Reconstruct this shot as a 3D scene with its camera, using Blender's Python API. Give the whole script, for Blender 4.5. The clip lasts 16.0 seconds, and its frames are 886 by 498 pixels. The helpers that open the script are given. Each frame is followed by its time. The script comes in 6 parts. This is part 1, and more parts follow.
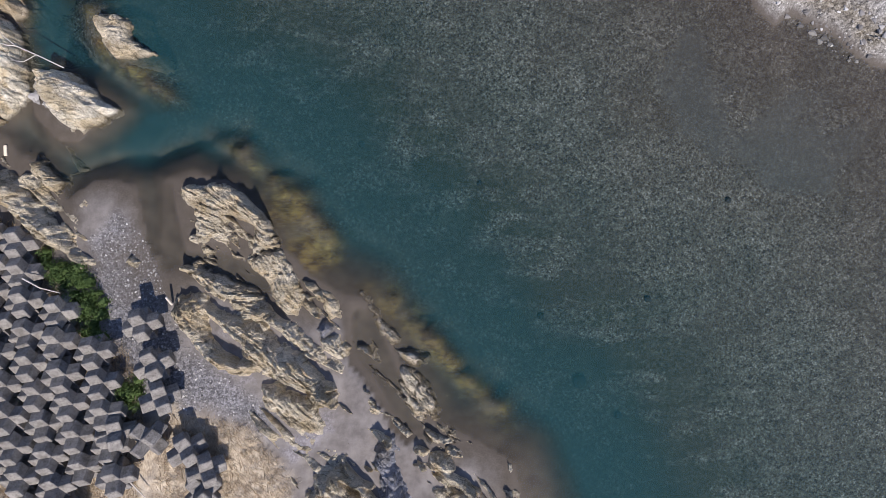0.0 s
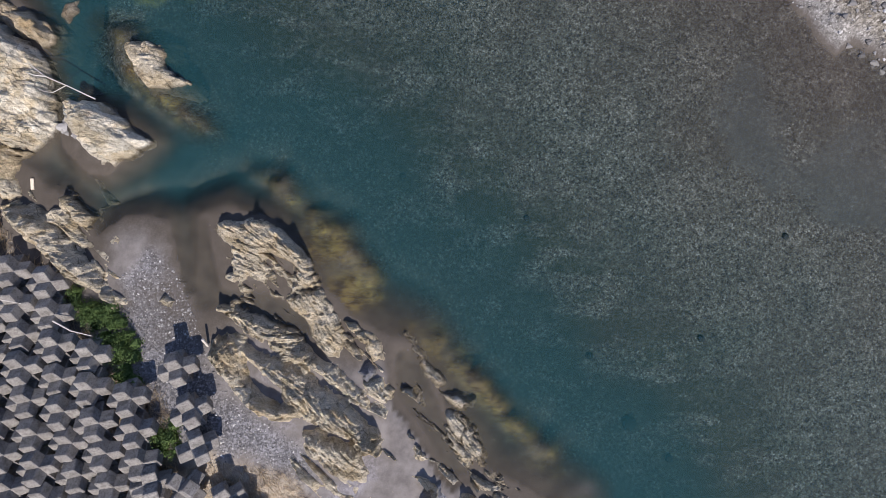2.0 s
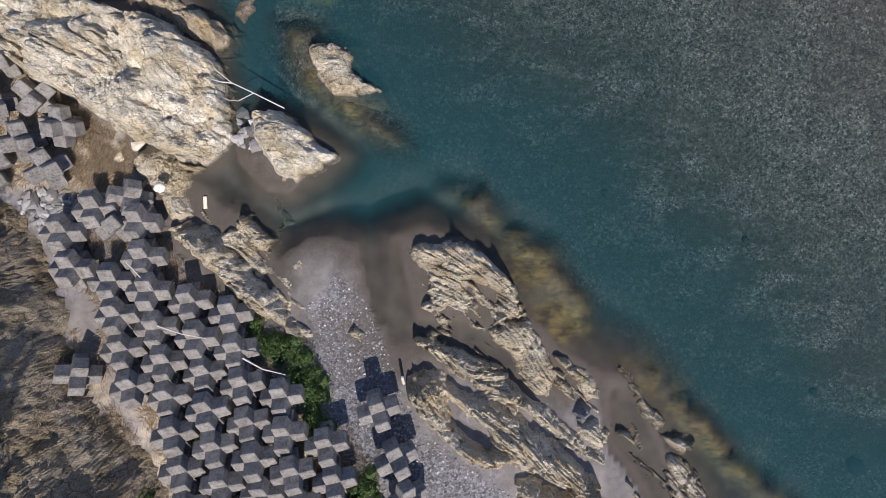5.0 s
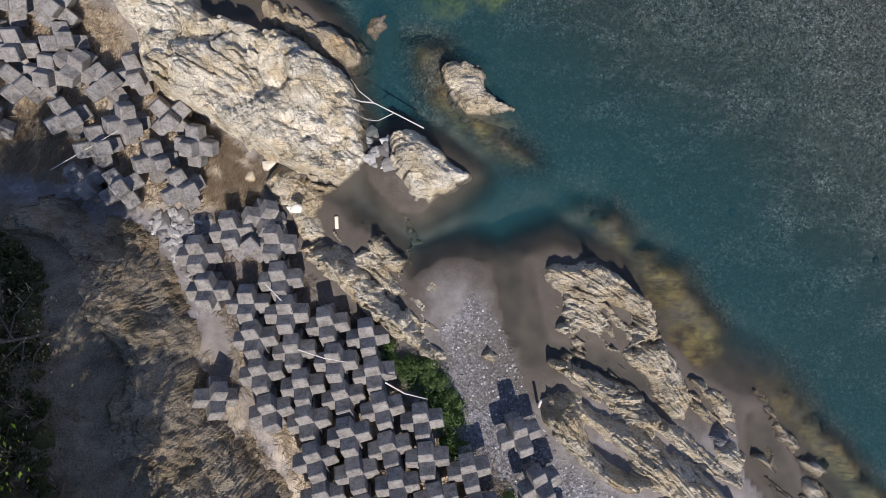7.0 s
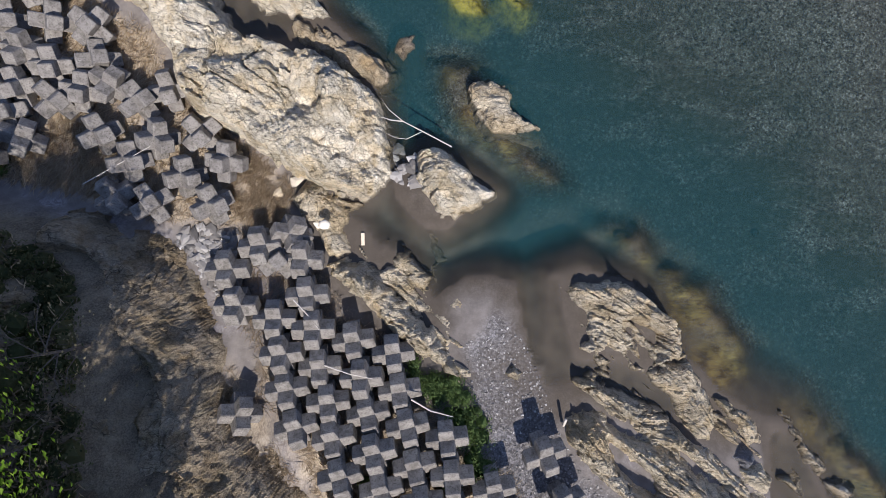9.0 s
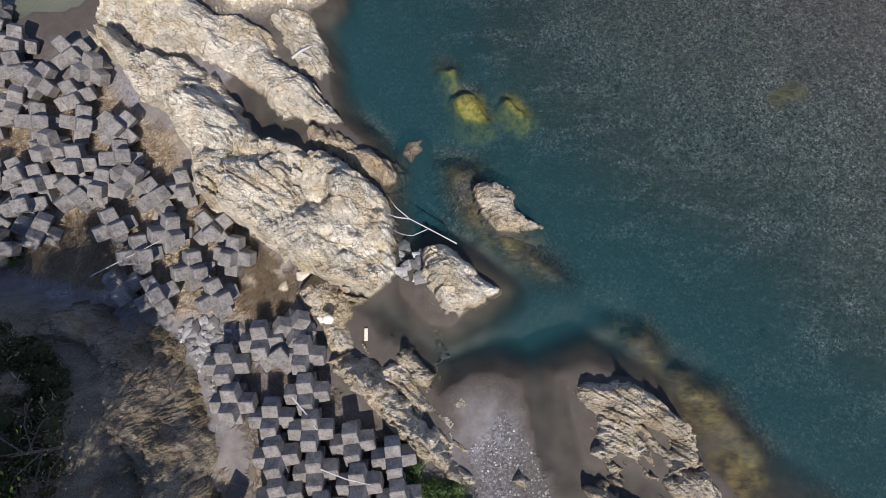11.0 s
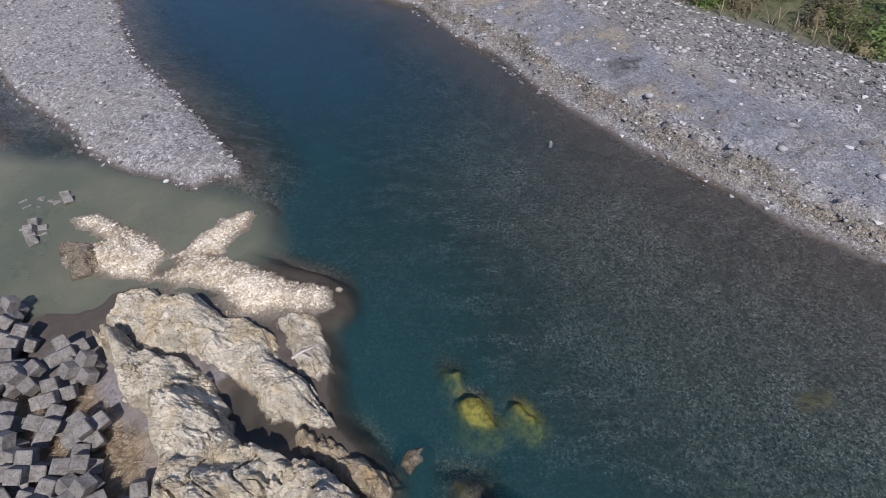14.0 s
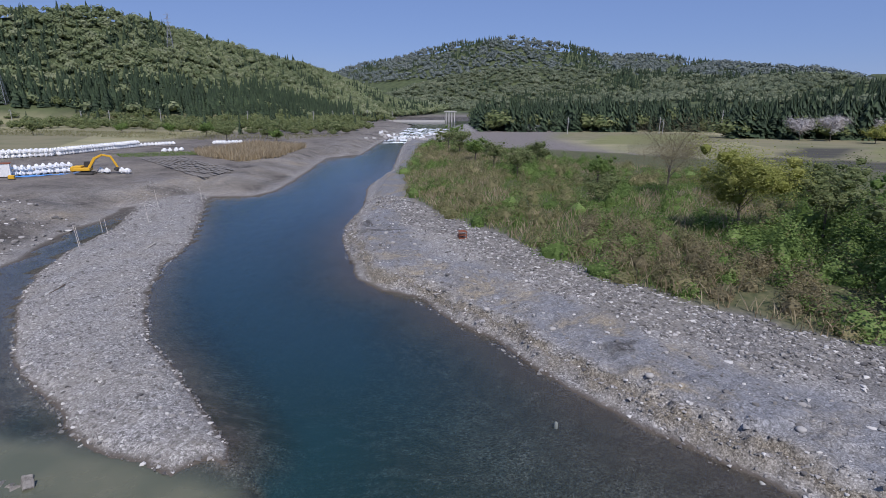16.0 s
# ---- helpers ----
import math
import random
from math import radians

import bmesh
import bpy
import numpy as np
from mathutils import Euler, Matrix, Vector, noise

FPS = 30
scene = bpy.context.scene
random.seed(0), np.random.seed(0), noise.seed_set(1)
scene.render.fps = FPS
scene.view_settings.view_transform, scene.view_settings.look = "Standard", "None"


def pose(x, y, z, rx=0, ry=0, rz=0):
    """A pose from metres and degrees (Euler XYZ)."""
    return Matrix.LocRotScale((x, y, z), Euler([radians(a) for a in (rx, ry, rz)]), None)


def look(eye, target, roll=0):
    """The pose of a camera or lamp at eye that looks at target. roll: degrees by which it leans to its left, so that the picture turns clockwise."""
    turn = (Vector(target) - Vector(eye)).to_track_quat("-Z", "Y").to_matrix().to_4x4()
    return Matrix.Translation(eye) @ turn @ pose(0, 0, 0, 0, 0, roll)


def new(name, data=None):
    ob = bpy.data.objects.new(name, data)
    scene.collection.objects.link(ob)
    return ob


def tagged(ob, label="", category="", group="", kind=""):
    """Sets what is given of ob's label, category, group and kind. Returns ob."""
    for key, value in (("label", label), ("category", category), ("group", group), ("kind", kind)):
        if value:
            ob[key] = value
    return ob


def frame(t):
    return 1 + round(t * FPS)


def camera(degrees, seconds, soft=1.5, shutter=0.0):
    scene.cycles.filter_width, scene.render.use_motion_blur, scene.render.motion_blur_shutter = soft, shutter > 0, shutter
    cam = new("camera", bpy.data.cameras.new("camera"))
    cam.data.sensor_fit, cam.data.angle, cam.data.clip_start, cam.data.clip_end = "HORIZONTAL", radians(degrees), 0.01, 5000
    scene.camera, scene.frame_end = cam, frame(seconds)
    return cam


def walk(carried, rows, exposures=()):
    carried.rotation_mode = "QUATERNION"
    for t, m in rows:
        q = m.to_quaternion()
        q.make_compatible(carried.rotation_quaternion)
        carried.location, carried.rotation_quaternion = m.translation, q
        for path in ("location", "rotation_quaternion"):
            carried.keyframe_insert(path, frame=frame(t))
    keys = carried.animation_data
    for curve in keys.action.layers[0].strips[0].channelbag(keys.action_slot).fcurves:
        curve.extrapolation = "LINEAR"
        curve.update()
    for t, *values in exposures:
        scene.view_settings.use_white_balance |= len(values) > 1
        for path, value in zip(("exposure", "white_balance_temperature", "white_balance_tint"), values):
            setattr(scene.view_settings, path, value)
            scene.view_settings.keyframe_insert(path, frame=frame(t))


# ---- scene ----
cam = camera(79.2, 16.0, soft=0.65)
METRES, EYE, TILT, LEAN, TURN = 18.5, 21.1, -88.6, 0.0, 0.0
ROWS = [
    (0.0, 0.0, 0.0, 0.0, 0.0, 0.0, -0.0),
    (0.5, -0.0097, 0.0132, 0.0229, -0.03, 0.05, -0.01),
    (1.0, -0.0253, 0.0288, 0.0456, -0.19, 0.02, -0.05),
    (1.5, -0.0568, 0.0397, 0.0665, -0.22, -0.11, -0.05),
    (2.0, -0.1015, 0.0472, 0.0849, -0.25, -0.3, -0.11),
    (2.5, -0.156, 0.0537, 0.0993, -0.32, -0.44, -0.13),
    (3.0, -0.2137, 0.0638, 0.109, -0.32, -0.45, -0.12),
    (5.5, -0.5761, 0.1742, 0.1382, -0.39, -0.6, -0.13),
    (6.0, -0.6389, 0.1765, 0.1417, -0.44, -0.61, -0.15),
    (6.5, -0.6956, 0.1773, 0.1591, -0.46, -0.82, -0.2),
    (7.0, -0.7503, 0.176, 0.1759, -0.5, -0.74, -0.24),
    (7.5, -0.7837, 0.1754, 0.1836, -0.5, -0.72, -0.37),
    (8.0, -0.7919, 0.1732, 0.1813, -0.48, -0.69, -0.49),
    (10.5, -0.798, 0.1707, 0.1777, -0.33, 7.82, -1.36),
    (11.0, -0.7991, 0.1719, 0.1789, -0.24, 11.12, -1.49),
    (11.5, -0.7997, 0.1746, 0.1806, -0.18, 15.08, -1.59),
    (12.0, -0.7999, 0.1855, 0.1838, -0.14, 19.32, -1.72),
    (12.5, -0.8018, 0.201, 0.1866, -0.25, 23.56, -1.77),
    (13.0, -0.8028, 0.2181, 0.19, -0.23, 27.95, -1.83),
    (13.5, -0.803, 0.2308, 0.1975, -0.28, 34.38, -1.97),
    (14.0, -0.8027, 0.2441, 0.2017, -0.29, 43.41, -2.08),
    (14.5, -0.8012, 0.2586, 0.2066, -0.3, 52.67, -2.24),
    (15.0, -0.801, 0.2714, 0.2109, -0.31, 61.79, -2.25),
    (15.5, -0.7997, 0.2748, 0.2096, -0.32, 68.22, -2.27),
    (16.0, -0.8, 0.2815, 0.2019, -0.33, 73.75, -2.27),
]
walk(cam, [(t, pose(0, 0, EYE, TILT, LEAN, TURN) @ pose(METRES * x, METRES * y, METRES * z, 90 + pitch, roll, yaw)) for t, x, y, z, yaw, pitch, roll in ROWS], exposures=[(0, 0.2, 6600, 16), (8, 0.2, 6600, 15), (11, 0.13, 6550, 15), (12.5, -0.04, 6500, 15), (14, -0.12, 6400, 16), (16, -0.22, 6250, 16)])

# ---------------------------------------------------------------- light
SUN_DIR = Vector((0.22, -0.82, 1.0)).normalized()
world = bpy.data.worlds.new("sky")
scene.world = world
world.use_nodes = True
wn = world.node_tree.nodes
sky = wn.new("ShaderNodeTexSky")
sky.sky_type, sky.sun_disc = "NISHITA", False
sky.sun_elevation = math.asin(SUN_DIR.z)
sky.sun_rotation = math.atan2(SUN_DIR.x, SUN_DIR.y)
sky.air_density, sky.dust_density, sky.ozone_density = 1.0, 0.0, 6.0
sky.altitude = 0
wn["Background"].inputs["Strength"].default_value = 0.085
air = wn.new("ShaderNodeMix")
air.data_type, air.blend_type = "RGBA", "MULTIPLY"
air.inputs[0].default_value, air.inputs[7].default_value = 1.0, (0.95, 0.93, 1.12, 1.0)
world.node_tree.links.new(sky.outputs[0], air.inputs[6])
even = wn.new("ShaderNodeMix")
even.data_type = "RGBA"
even.inputs[0].default_value, even.inputs[7].default_value = 0.55, (2.9, 4.4, 8.1, 1.0)
world.node_tree.links.new(air.outputs[2], even.inputs[6])
world.node_tree.links.new(even.outputs[2], wn["Background"].inputs["Color"])
sun_data = bpy.data.lights.new("sun", "SUN")
sun_data.energy, sun_data.angle, sun_data.color = 5.0, radians(0.53), (1.0, 0.97, 0.93)
sun = new("sun", sun_data)
sun.matrix_world = look(SUN_DIR * 60, (0, 0, 0))


# ---------------------------------------------------------------- number helpers
rng = np.random.default_rng(7)


def vnoise(x, y, seed=0):
    """Smooth lattice noise, 0 to 1."""
    xi, yi = np.floor(x).astype(np.int64), np.floor(y).astype(np.int64)
    fx, fy = x - xi, y - yi
    fx, fy = fx * fx * (3 - 2 * fx), fy * fy * (3 - 2 * fy)

    def lattice(a, b):
        n = (a * 374761393 + b * 668265263 + seed * 982451653) & 0x7FFFFFFF
        n = ((n ^ (n >> 13)) * 1274126177) & 0x7FFFFFFF
        return ((n ^ (n >> 16)) & 0xFFFF) / 65535.0
    a, b, c, d = lattice(xi, yi), lattice(xi + 1, yi), lattice(xi, yi + 1), lattice(xi + 1, yi + 1)
    return (a * (1 - fx) + b * fx) * (1 - fy) + (c * (1 - fx) + d * fx) * fy


def fbm(x, y, seed=0, octaves=4):
    """Fractal noise, about -1 to 1."""
    total, size, out = 0.0, 1.0, 0.0
    for k in range(octaves):
        out = out + size * (vnoise(x * 2 ** k + 17.3 * k, y * 2 ** k - 9.1 * k, seed + k) * 2 - 1)
        total, size = total + size, size * 0.5
    return out / total


def smooth(a, b, x):
    k = np.clip((x - a) / (b - a), 0, 1)
    return k * k * (3 - 2 * k)


def inside(poly, x, y):
    """Signed distance to an outline: positive inside."""
    p = np.array(poly, float)
    best, odd = np.full(x.shape, 1e9), np.zeros(x.shape, bool)
    for (ax, ay), (bx, by) in zip(p, np.roll(p, -1, 0)):
        ex, ey = bx - ax, by - ay
        k = np.clip(((x - ax) * ex + (y - ay) * ey) / (ex * ex + ey * ey + 1e-9), 0, 1)
        best = np.minimum(best, np.hypot(x - ax - k * ex, y - ay - k * ey))
        if ey != 0:
            odd ^= ((ay > y) != (by > y)) & (x < ex * (y - ay) / ey + ax)
    return np.where(odd, best, -best)


def along(line, x, y, z=None):
    """Distance to an open line, and the value along it."""
    best, val = np.full(x.shape, 1e9), np.zeros(x.shape)
    for i in range(len(line) - 1):
        (ax, ay), (bx, by) = line[i][:2], line[i + 1][:2]
        ex, ey = bx - ax, by - ay
        k = np.clip(((x - ax) * ex + (y - ay) * ey) / (ex * ex + ey * ey + 1e-9), 0, 1)
        d = np.hypot(x - ax - k * ex, y - ay - k * ey)
        near = d < best
        best = np.where(near, d, best)
        if len(line[i]) > 2:
            val = np.where(near, line[i][2] * (1 - k) + line[i + 1][2] * k, val)
    return best, val


# ---------------------------------------------------------------- plan (metres, water level z = 0)
LEFT_SHORE = [(14, -60), (8, -20), (4.5, -12), (3.4, -9.2), (2.7, -7.7), (1.3, -6.9), (-0.1, -6.2), (-0.9, -5.0), (-2.1, -3.0), (-3.2, -1.5), (-4.3, -1.0),
              (-5.4, -0.3), (-6.3, 0.5), (-7.0, 1.9), (-8.1, 3.2), (-9.9, 3.7), (-11.0, 3.2), (-10.9, 1.5), (-11.2, -0.2), (-11.8, 0.9), (-12.0, 1.8), (-12.3, 3.0),
              (-13.1, 3.3), (-13.8, 3.2), (-14.8, 2.6), (-15.2, 3.1), (-15.9, 4.1), (-16.9, 4.6), (-17.1, 5.4), (-16.4, 6.2), (-16.6, 8.0), (-16.9, 9.3),
              (-16.8, 10.2), (-17.8, 11.4), (-18.9, 12.4), (-19.4, 14.3), (-20.2, 16.6), (-24.5, 17.4), (-27.6, 17.9), (-28.5, 17.4), (-28.9, 16.5),
              (-30.6, 16.2), (-33, 16.3), (-45, 18), (-70, 24), (-300, 40), (-300, -60)]
BAR = [(-27.2, 24.4), (-27.6, 23.8), (-29.4, 24.6), (-32.1, 25.4), (-35.0, 27.1), (-37.1, 29.1), (-41.2, 32.0), (-43.6, 34.1), (-48.7, 40.4), (-53.1, 46.5),
       (-56.6, 53.0), (-59.4, 61.5), (-60.6, 70.2), (-66.8, 85.7), (-72, 99.5), (-61.3, 99), (-52.5, 77.9), (-47.3, 65.0), (-45.5, 55.6), (-42.3, 47.1),
       (-36.8, 38.0), (-33.6, 34.7), (-30.4, 31.2), (-28.1, 28.4), (-26.1, 26.1), (-25.6, 24.8), (-26.5, 25.2)]
FAR_LEFT = [(-39.5, 26.8), (-39.1, 27.6), (-41, 29.6), (-46, 34), (-54, 44), (-60.5, 52), (-61.5, 57), (-63.6, 62.6), (-65.8, 71.5), (-65.5, 76), (-68.1, 85.6),
            (-61.3, 97.1), (-53.4, 97.8), (-50.6, 104.6), (-52.8, 131.0), (-58.1, 174.5), (-49.4, 185.9), (-52.6, 242.9), (-54.2, 315.6), (-60, 480), (-120, 700), (-200, 1200),
            (-4600, 4600), (-4600, 60), (-300, 50), (-70, 30), (-50, 25)]
RIGHT_BANK = [(17.6, 7.6), (17.0, 7.8), (15.2, 9.1), (13.9, 9.7), (13.2, 9.3), (12.3, 10.2), (11.0, 12), (7, 17), (3.8, 20.3), (2.4, 20.9), (0.5, 22.5), (-1.4, 24.9), (-3.4, 26.8),
              (-5.3, 28.5), (-7.1, 30.6), (-8.7, 32.8), (-10.6, 35.9), (-12.6, 39.3), (-15.5, 42.2), (-18.5, 47.1), (-21.8, 49.1), (-24.9, 52.2), (-26.9, 58.9),
              (-29.5, 66.2), (-31.1, 75.6), (-31.2, 88.4), (-34.7, 113.6), (-33.4, 138.6), (-35.6, 167.7), (-40, 220), (-42.4, 264.7), (-30, 330), (-22, 480), (20, 700), (60, 1200),
              (3000, 4600), (4600, 4600), (4600, -60), (60, -60), (30, -10)]
SPITS = [[(-27.5, 18.0), (-26.4, 19.7), (-25.2, 19.7), (-23.6, 19.1), (-22.0, 18.6), (-19.9, 17.7), (-19.7, 17.0), (-21.6, 16.5), (-23.1, 16.4), (-24.5, 17.4), (-26.4, 17.5)],
         [(-33.1, 21.9), (-31.4, 22.2), (-29.3, 20.8), (-27.3, 19.6), (-27.4, 18.0), (-29.4, 18.1), (-30.8, 18.5), (-31.7, 19.5), (-30.9, 19.9), (-30.3, 20.2), (-31.3, 20.7), (-32.7, 21.4)],
         [(-27.0, 19.3), (-26.5, 20.0), (-25.8, 22.0), (-24.3, 22.7), (-24.1, 21.5), (-24.8, 20.1), (-24.8, 19.4)]]
ISLES = [[(-16.4, 6.4), (-15.6, 7.2), (-14.8, 7.4), (-14, 7.1), (-13, 6.1), (-13.6, 5.4), (-14.5, 4.7), (-15.4, 4.8), (-16.2, 5.6)]]
POOLS = [[(-10.9, 3.0), (-10.2, 0.3), (-8.6, 0.3), (-7.4, -0.2), (-6.7, -1.1), (-7.0, -1.4), (-8.6, -0.7), (-9.6, -0.1), (-11.0, -0.2)], [(-3.4, -2.0), (-2.9, -2.0), (-1.9, -4.2), (-0.8, -6.4), (-1.4, -6.5), (-2.6, -4.4), (-3.4, -3.4)],
         [(-22.6, 12.8), (-21.4, 11.5), (-20.2, 11.3), (-19.7, 11.8), (-21.2, 12.4), (-22.3, 13.5)], [(-17.9, 5.4), (-16.4, 6.0), (-16.2, 5.2), (-15.6, 4.6), (-15.2, 3.6), (-16.0, 4.2), (-17.0, 4.8)]]
BEACH = [(-13.9, 0.8), (-12.8, 2.0), (-11.6, 0.8), (-10.7, -1.8), (-9.9, -3.2), (-8.5, -4.2), (-6.5, -5.5), (-6.5, -6.8), (-9, -5.6), (-10.2, -6.0), (-12.6, -4.2), (-13.2, -2.2)]
STRAW = [[(-23.6, 9.2), (-20.6, 7.0), (-19.6, 6.2), (-19.9, 4.6), (-21.4, 5.0), (-22.4, 7.9)], [(-33, 9), (-25.6, 8.0), (-25.6, 5.6), (-33, 6.8)], [(-26.8, 12.4), (-24.4, 11.2), (-23.8, 9.6), (-30, 8), (-33, 11), (-29, 13)],
         [(-21.5, 0.3), (-20, -1.8), (-18.4, -5), (-17.0, -9.6), (-19, -9.6), (-21, -4.5), (-22, -1)], [(-10.4, -5.6), (-7.4, -6.2), (-5.6, -8.2), (-6, -10), (-17, -10), (-13, -6.4)],
         [(-31, 13.2), (-27, 12.9), (-24.4, 10.6), (-22.8, 8.2), (-20.7, 6.9), (-19.8, 5.1), (-21.6, 4.7), (-24, 4.9), (-26.5, 5.7), (-31, 6.6)],
         [(-20.4, 0.4), (-16.6, -0.2), (-13.2, -3.4), (-11.8, -6), (-12, -10), (-18, -10), (-19.4, -3)]]
LEDGES = [[(-9.1, 4.9), (-7.8, 4.9), (-6.9, 3.7), (-5.4, 2.7), (-4.2, 1.0), (-4.2, -0.1), (-5.5, -0.4), (-6.4, 1.4), (-7.1, 2.1), (-7.8, 3.5)],
          [(-3.2, -0.8), (-1.9, -1.0), (-0.5, -2.4), (1.0, -4.2), (2.6, -5.7), (2.7, -6.6), (1.5, -6.2), (0.1, -4.4), (-1.4, -2.8)],
          [(-14.7, 10.5), (-13.5, 10.5), (-13.1, 9.7), (-12.1, 8.4), (-11.2, 7.2), (-10.4, 6.4), (-11.5, 6.6), (-13.1, 7.6), (-14.1, 8.5), (-14.7, 9.7)],
          [(-15.2, 14.6), (-14.6, 14.6), (-14.5, 14.1), (-15.1, 14.1)], [(-2.5, 13.8), (-1.5, 14.2), (-1.3, 13.9), (-2.3, 13.5)]]
SUNKEN = [[(-14.8, 13.5), (-14.1, 13.7), (-13.5, 13.6), (-13.3, 12.9), (-12.9, 12.3), (-13.4, 11.9), (-14.2, 12.2), (-14.6, 12.7)], [(-12.8, 13.5), (-12.3, 13.6), (-11.9, 13.1), (-11.5, 12.5), (-11.9, 12.2), (-12.4, 12.5), (-12.9, 12.9)], [(-15.3, 14.7), (-14.6, 14.6), (-14.6, 14.0), (-15.1, 14.1)]]
HILLSIDE = [(-60, 8), (-40, 6.6), (-31, 6.4), (-26.5, 5.3), (-24.3, 4.5), (-23.2, 3.5), (-22.5, 2.4), (-21.9, 1.4), (-21.5, 0), (-21, -1.7), (-19.7, -3.1), (-18.6, -4.6), (-17, -8), (-14, -14), (-10, -60), (-300, -60), (-300, 30)]
VEG_EDGE = [(-29.5, 150), (-27.9, 121.0), (-23.2, 91.1), (-16.2, 73.3), (-11.3, 67.0), (-7.2, 57.0), (-2.1, 49.8), (0.4, 45.4), (1.7, 42.9), (4.9, 40.8), (6.9, 37.9), (11.4, 35.2),
            (22, 28), (40, 16), (80, 0), (120, 60), (90, 120), (30, 180), (-15, 215), (-28, 240), (-30, 200)]
RIDGES = [([(-650, 430, 90), (-507, 501, 88), (-436, 512, 94), (-387, 573, 104), (-364, 633, 99), (-344, 711, 91), (-300, 804, 80), (-271, 867, 74), (-235, 979, 60), (-169, 1143, 30)], 180),
          ([(-714, 2612, 113), (-538, 2551, 190), (-323, 2485, 220), (-73, 2403, 276), (177, 2296, 285), (376, 2270, 256), (571, 2331, 222), (860, 2664, 255), (1004, 2504, 214), (902, 1893, 152), (953, 1639, 124), (966, 1513, 105), (962, 1395, 65)], 800),
          ([(-189, 1292, 36), (-118, 1400, 73), (24, 1503, 112), (171, 1492, 116), (313, 1468, 110), (415, 1336, 94), (489, 1202, 77), (536, 1070, 70), (560, 942, 64), (564, 880, 60), (570, 815, 38)], 420),
          ([(1933, 3032, 172), (2028, 2968, 191), (2096, 2920, 208), (2308, 2754, 236)], 700)]
PLOTS = [[(78, 169), (106, 204), (136, 214), (94, 163)], [(53, 120), (60, 160), (78, 163), (100, 150), (120, 130), (74, 112)],
         [(100, 158), (140, 216), (175, 215), (130, 150)], [(30, 215), (60, 290), (120, 300), (100, 262), (70, 225)], [(-5, 230), (15, 300), (45, 300), (22, 235)]]
LAGOON = [(-24, 23.8), (-22, 20.2), (-24.5, 17), (-29, 15), (-36, 15), (-60, 22), (-62, 30), (-42, 28), (-30, 25.5)]


def land(x, y):
    """The ground's height, and what covers it."""
    wob = 0.35 * fbm(x * 0.35, y * 0.35, 3) + 0.12 * fbm(x * 1.6, y * 1.6, 5)
    dl = inside(LEFT_SHORE, x, y) + wob * 0.7
    db = inside(BAR, x, y) + wob
    df = inside(FAR_LEFT, x, y) + wob
    dr = inside(RIGHT_BANK, x, y) + wob
    ds = np.max([inside(p, x, y) for p in SPITS], 0) + wob * 1.5
    di = np.max([inside(p, x, y) for p in ISLES], 0) + wob * 0.5
    dp = np.max([inside(p, x, y) for p in POOLS], 0) + wob * 0.4
    veg = inside(VEG_EDGE, x, y)
    n1, n2 = fbm(x * 0.5, y * 0.5, 11), fbm(x * 2.3, y * 2.3, 12)
    # river bed: a deep run by the rocky shore, shelving up to the gravel bank
    out_l = np.maximum(-np.maximum.reduce([dl, ds + 0.5, di]), 0)
    deep = smooth(20, 42, y)
    shelf = 0.10 + 0.066 * np.maximum(-dr, 0) * (1 + 1.9 * deep)
    run = 0.84 + 1.3 * deep + 2.4 * np.exp(-((out_l - 2.5) / 2.2) ** 2)
    bed = -np.minimum.reduce([-np.log(np.exp(-4 * shelf) + np.exp(-4 * run)) / 4, 0.06 + (0.18 + 0.22 * smooth(1, 4, y) + 0.3 * smooth(6, 9, y)) * out_l + (0.17 + 0.3 * smooth(1, 4, y) + 0.2 * smooth(6, 9, y)) * out_l ** 2, 0.08 + 0.35 * np.maximum(-db, 0), 0.1 + 0.3 * np.maximum(-df, 0)])
    silt = smooth(-0.6, 1.5, inside(LAGOON, x, y) + wob)
    bed = bed * (1 - 0.45 * silt) + 0.05 * n1
    led = np.max([inside(p, x, y) for p in LEDGES], 0) + 0.5 * wob + 0.05
    bed = np.where(led > -0.6, np.maximum(bed, -1.2 + 0.9 * smooth(-0.6, 0.5, led) + 0.30 * n2 + 0.22 * fbm(x * 0.9, y * 0.9, 61, 3) + 0.14 * fbm(x * 5, y * 5, 15)), bed)
    sunk = np.max([inside(p, x, y) for p in SUNKEN], 0) + 0.3 * wob
    bed = np.maximum(bed, -1.9 + 1.55 * smooth(-0.35, 0.3, sunk) + 0.25 * n2 + 0.2 * n1 + 0.12 * fbm(x * 5, y * 5, 15))
    z = bed
    zl = np.where(dl > 0, np.minimum((0.055 + 0.075 * smooth(-1.0, -3.5, y)) * dl + 0.05 * n1 + 0.015 * n2, 0.6 + 0.15 * n1), bed)
    z = np.where(dl > 0, np.maximum(zl, -0.12), z)
    z = np.where(dl > 0, z + 0.16 * np.exp(-((x + 13.4) / 1.3) ** 2 - ((y - 1.7) / 1.3) ** 2), z)
    z = np.where(di > 0, np.maximum(z, 0.12 * di), z)
    z = np.where((dp > -0.5) & (dl > 0), np.minimum(z, 0.05 - 0.13 * smooth(-0.5, 0.3, dp) + 0.02 * n1), z)
    hs = inside(HILLSIDE, x, y) + 0.5 * n1
    slope = np.where(hs > 0, np.minimum(1.15 * hs, 2.2 + 0.55 * hs) + 0.35 * n1 * np.minimum(hs, 2) + 0.15 * n2, 0)
    slope = np.minimum(slope, 14 + 0.0 * hs)
    z = np.where(dl > 0, z + slope, z)
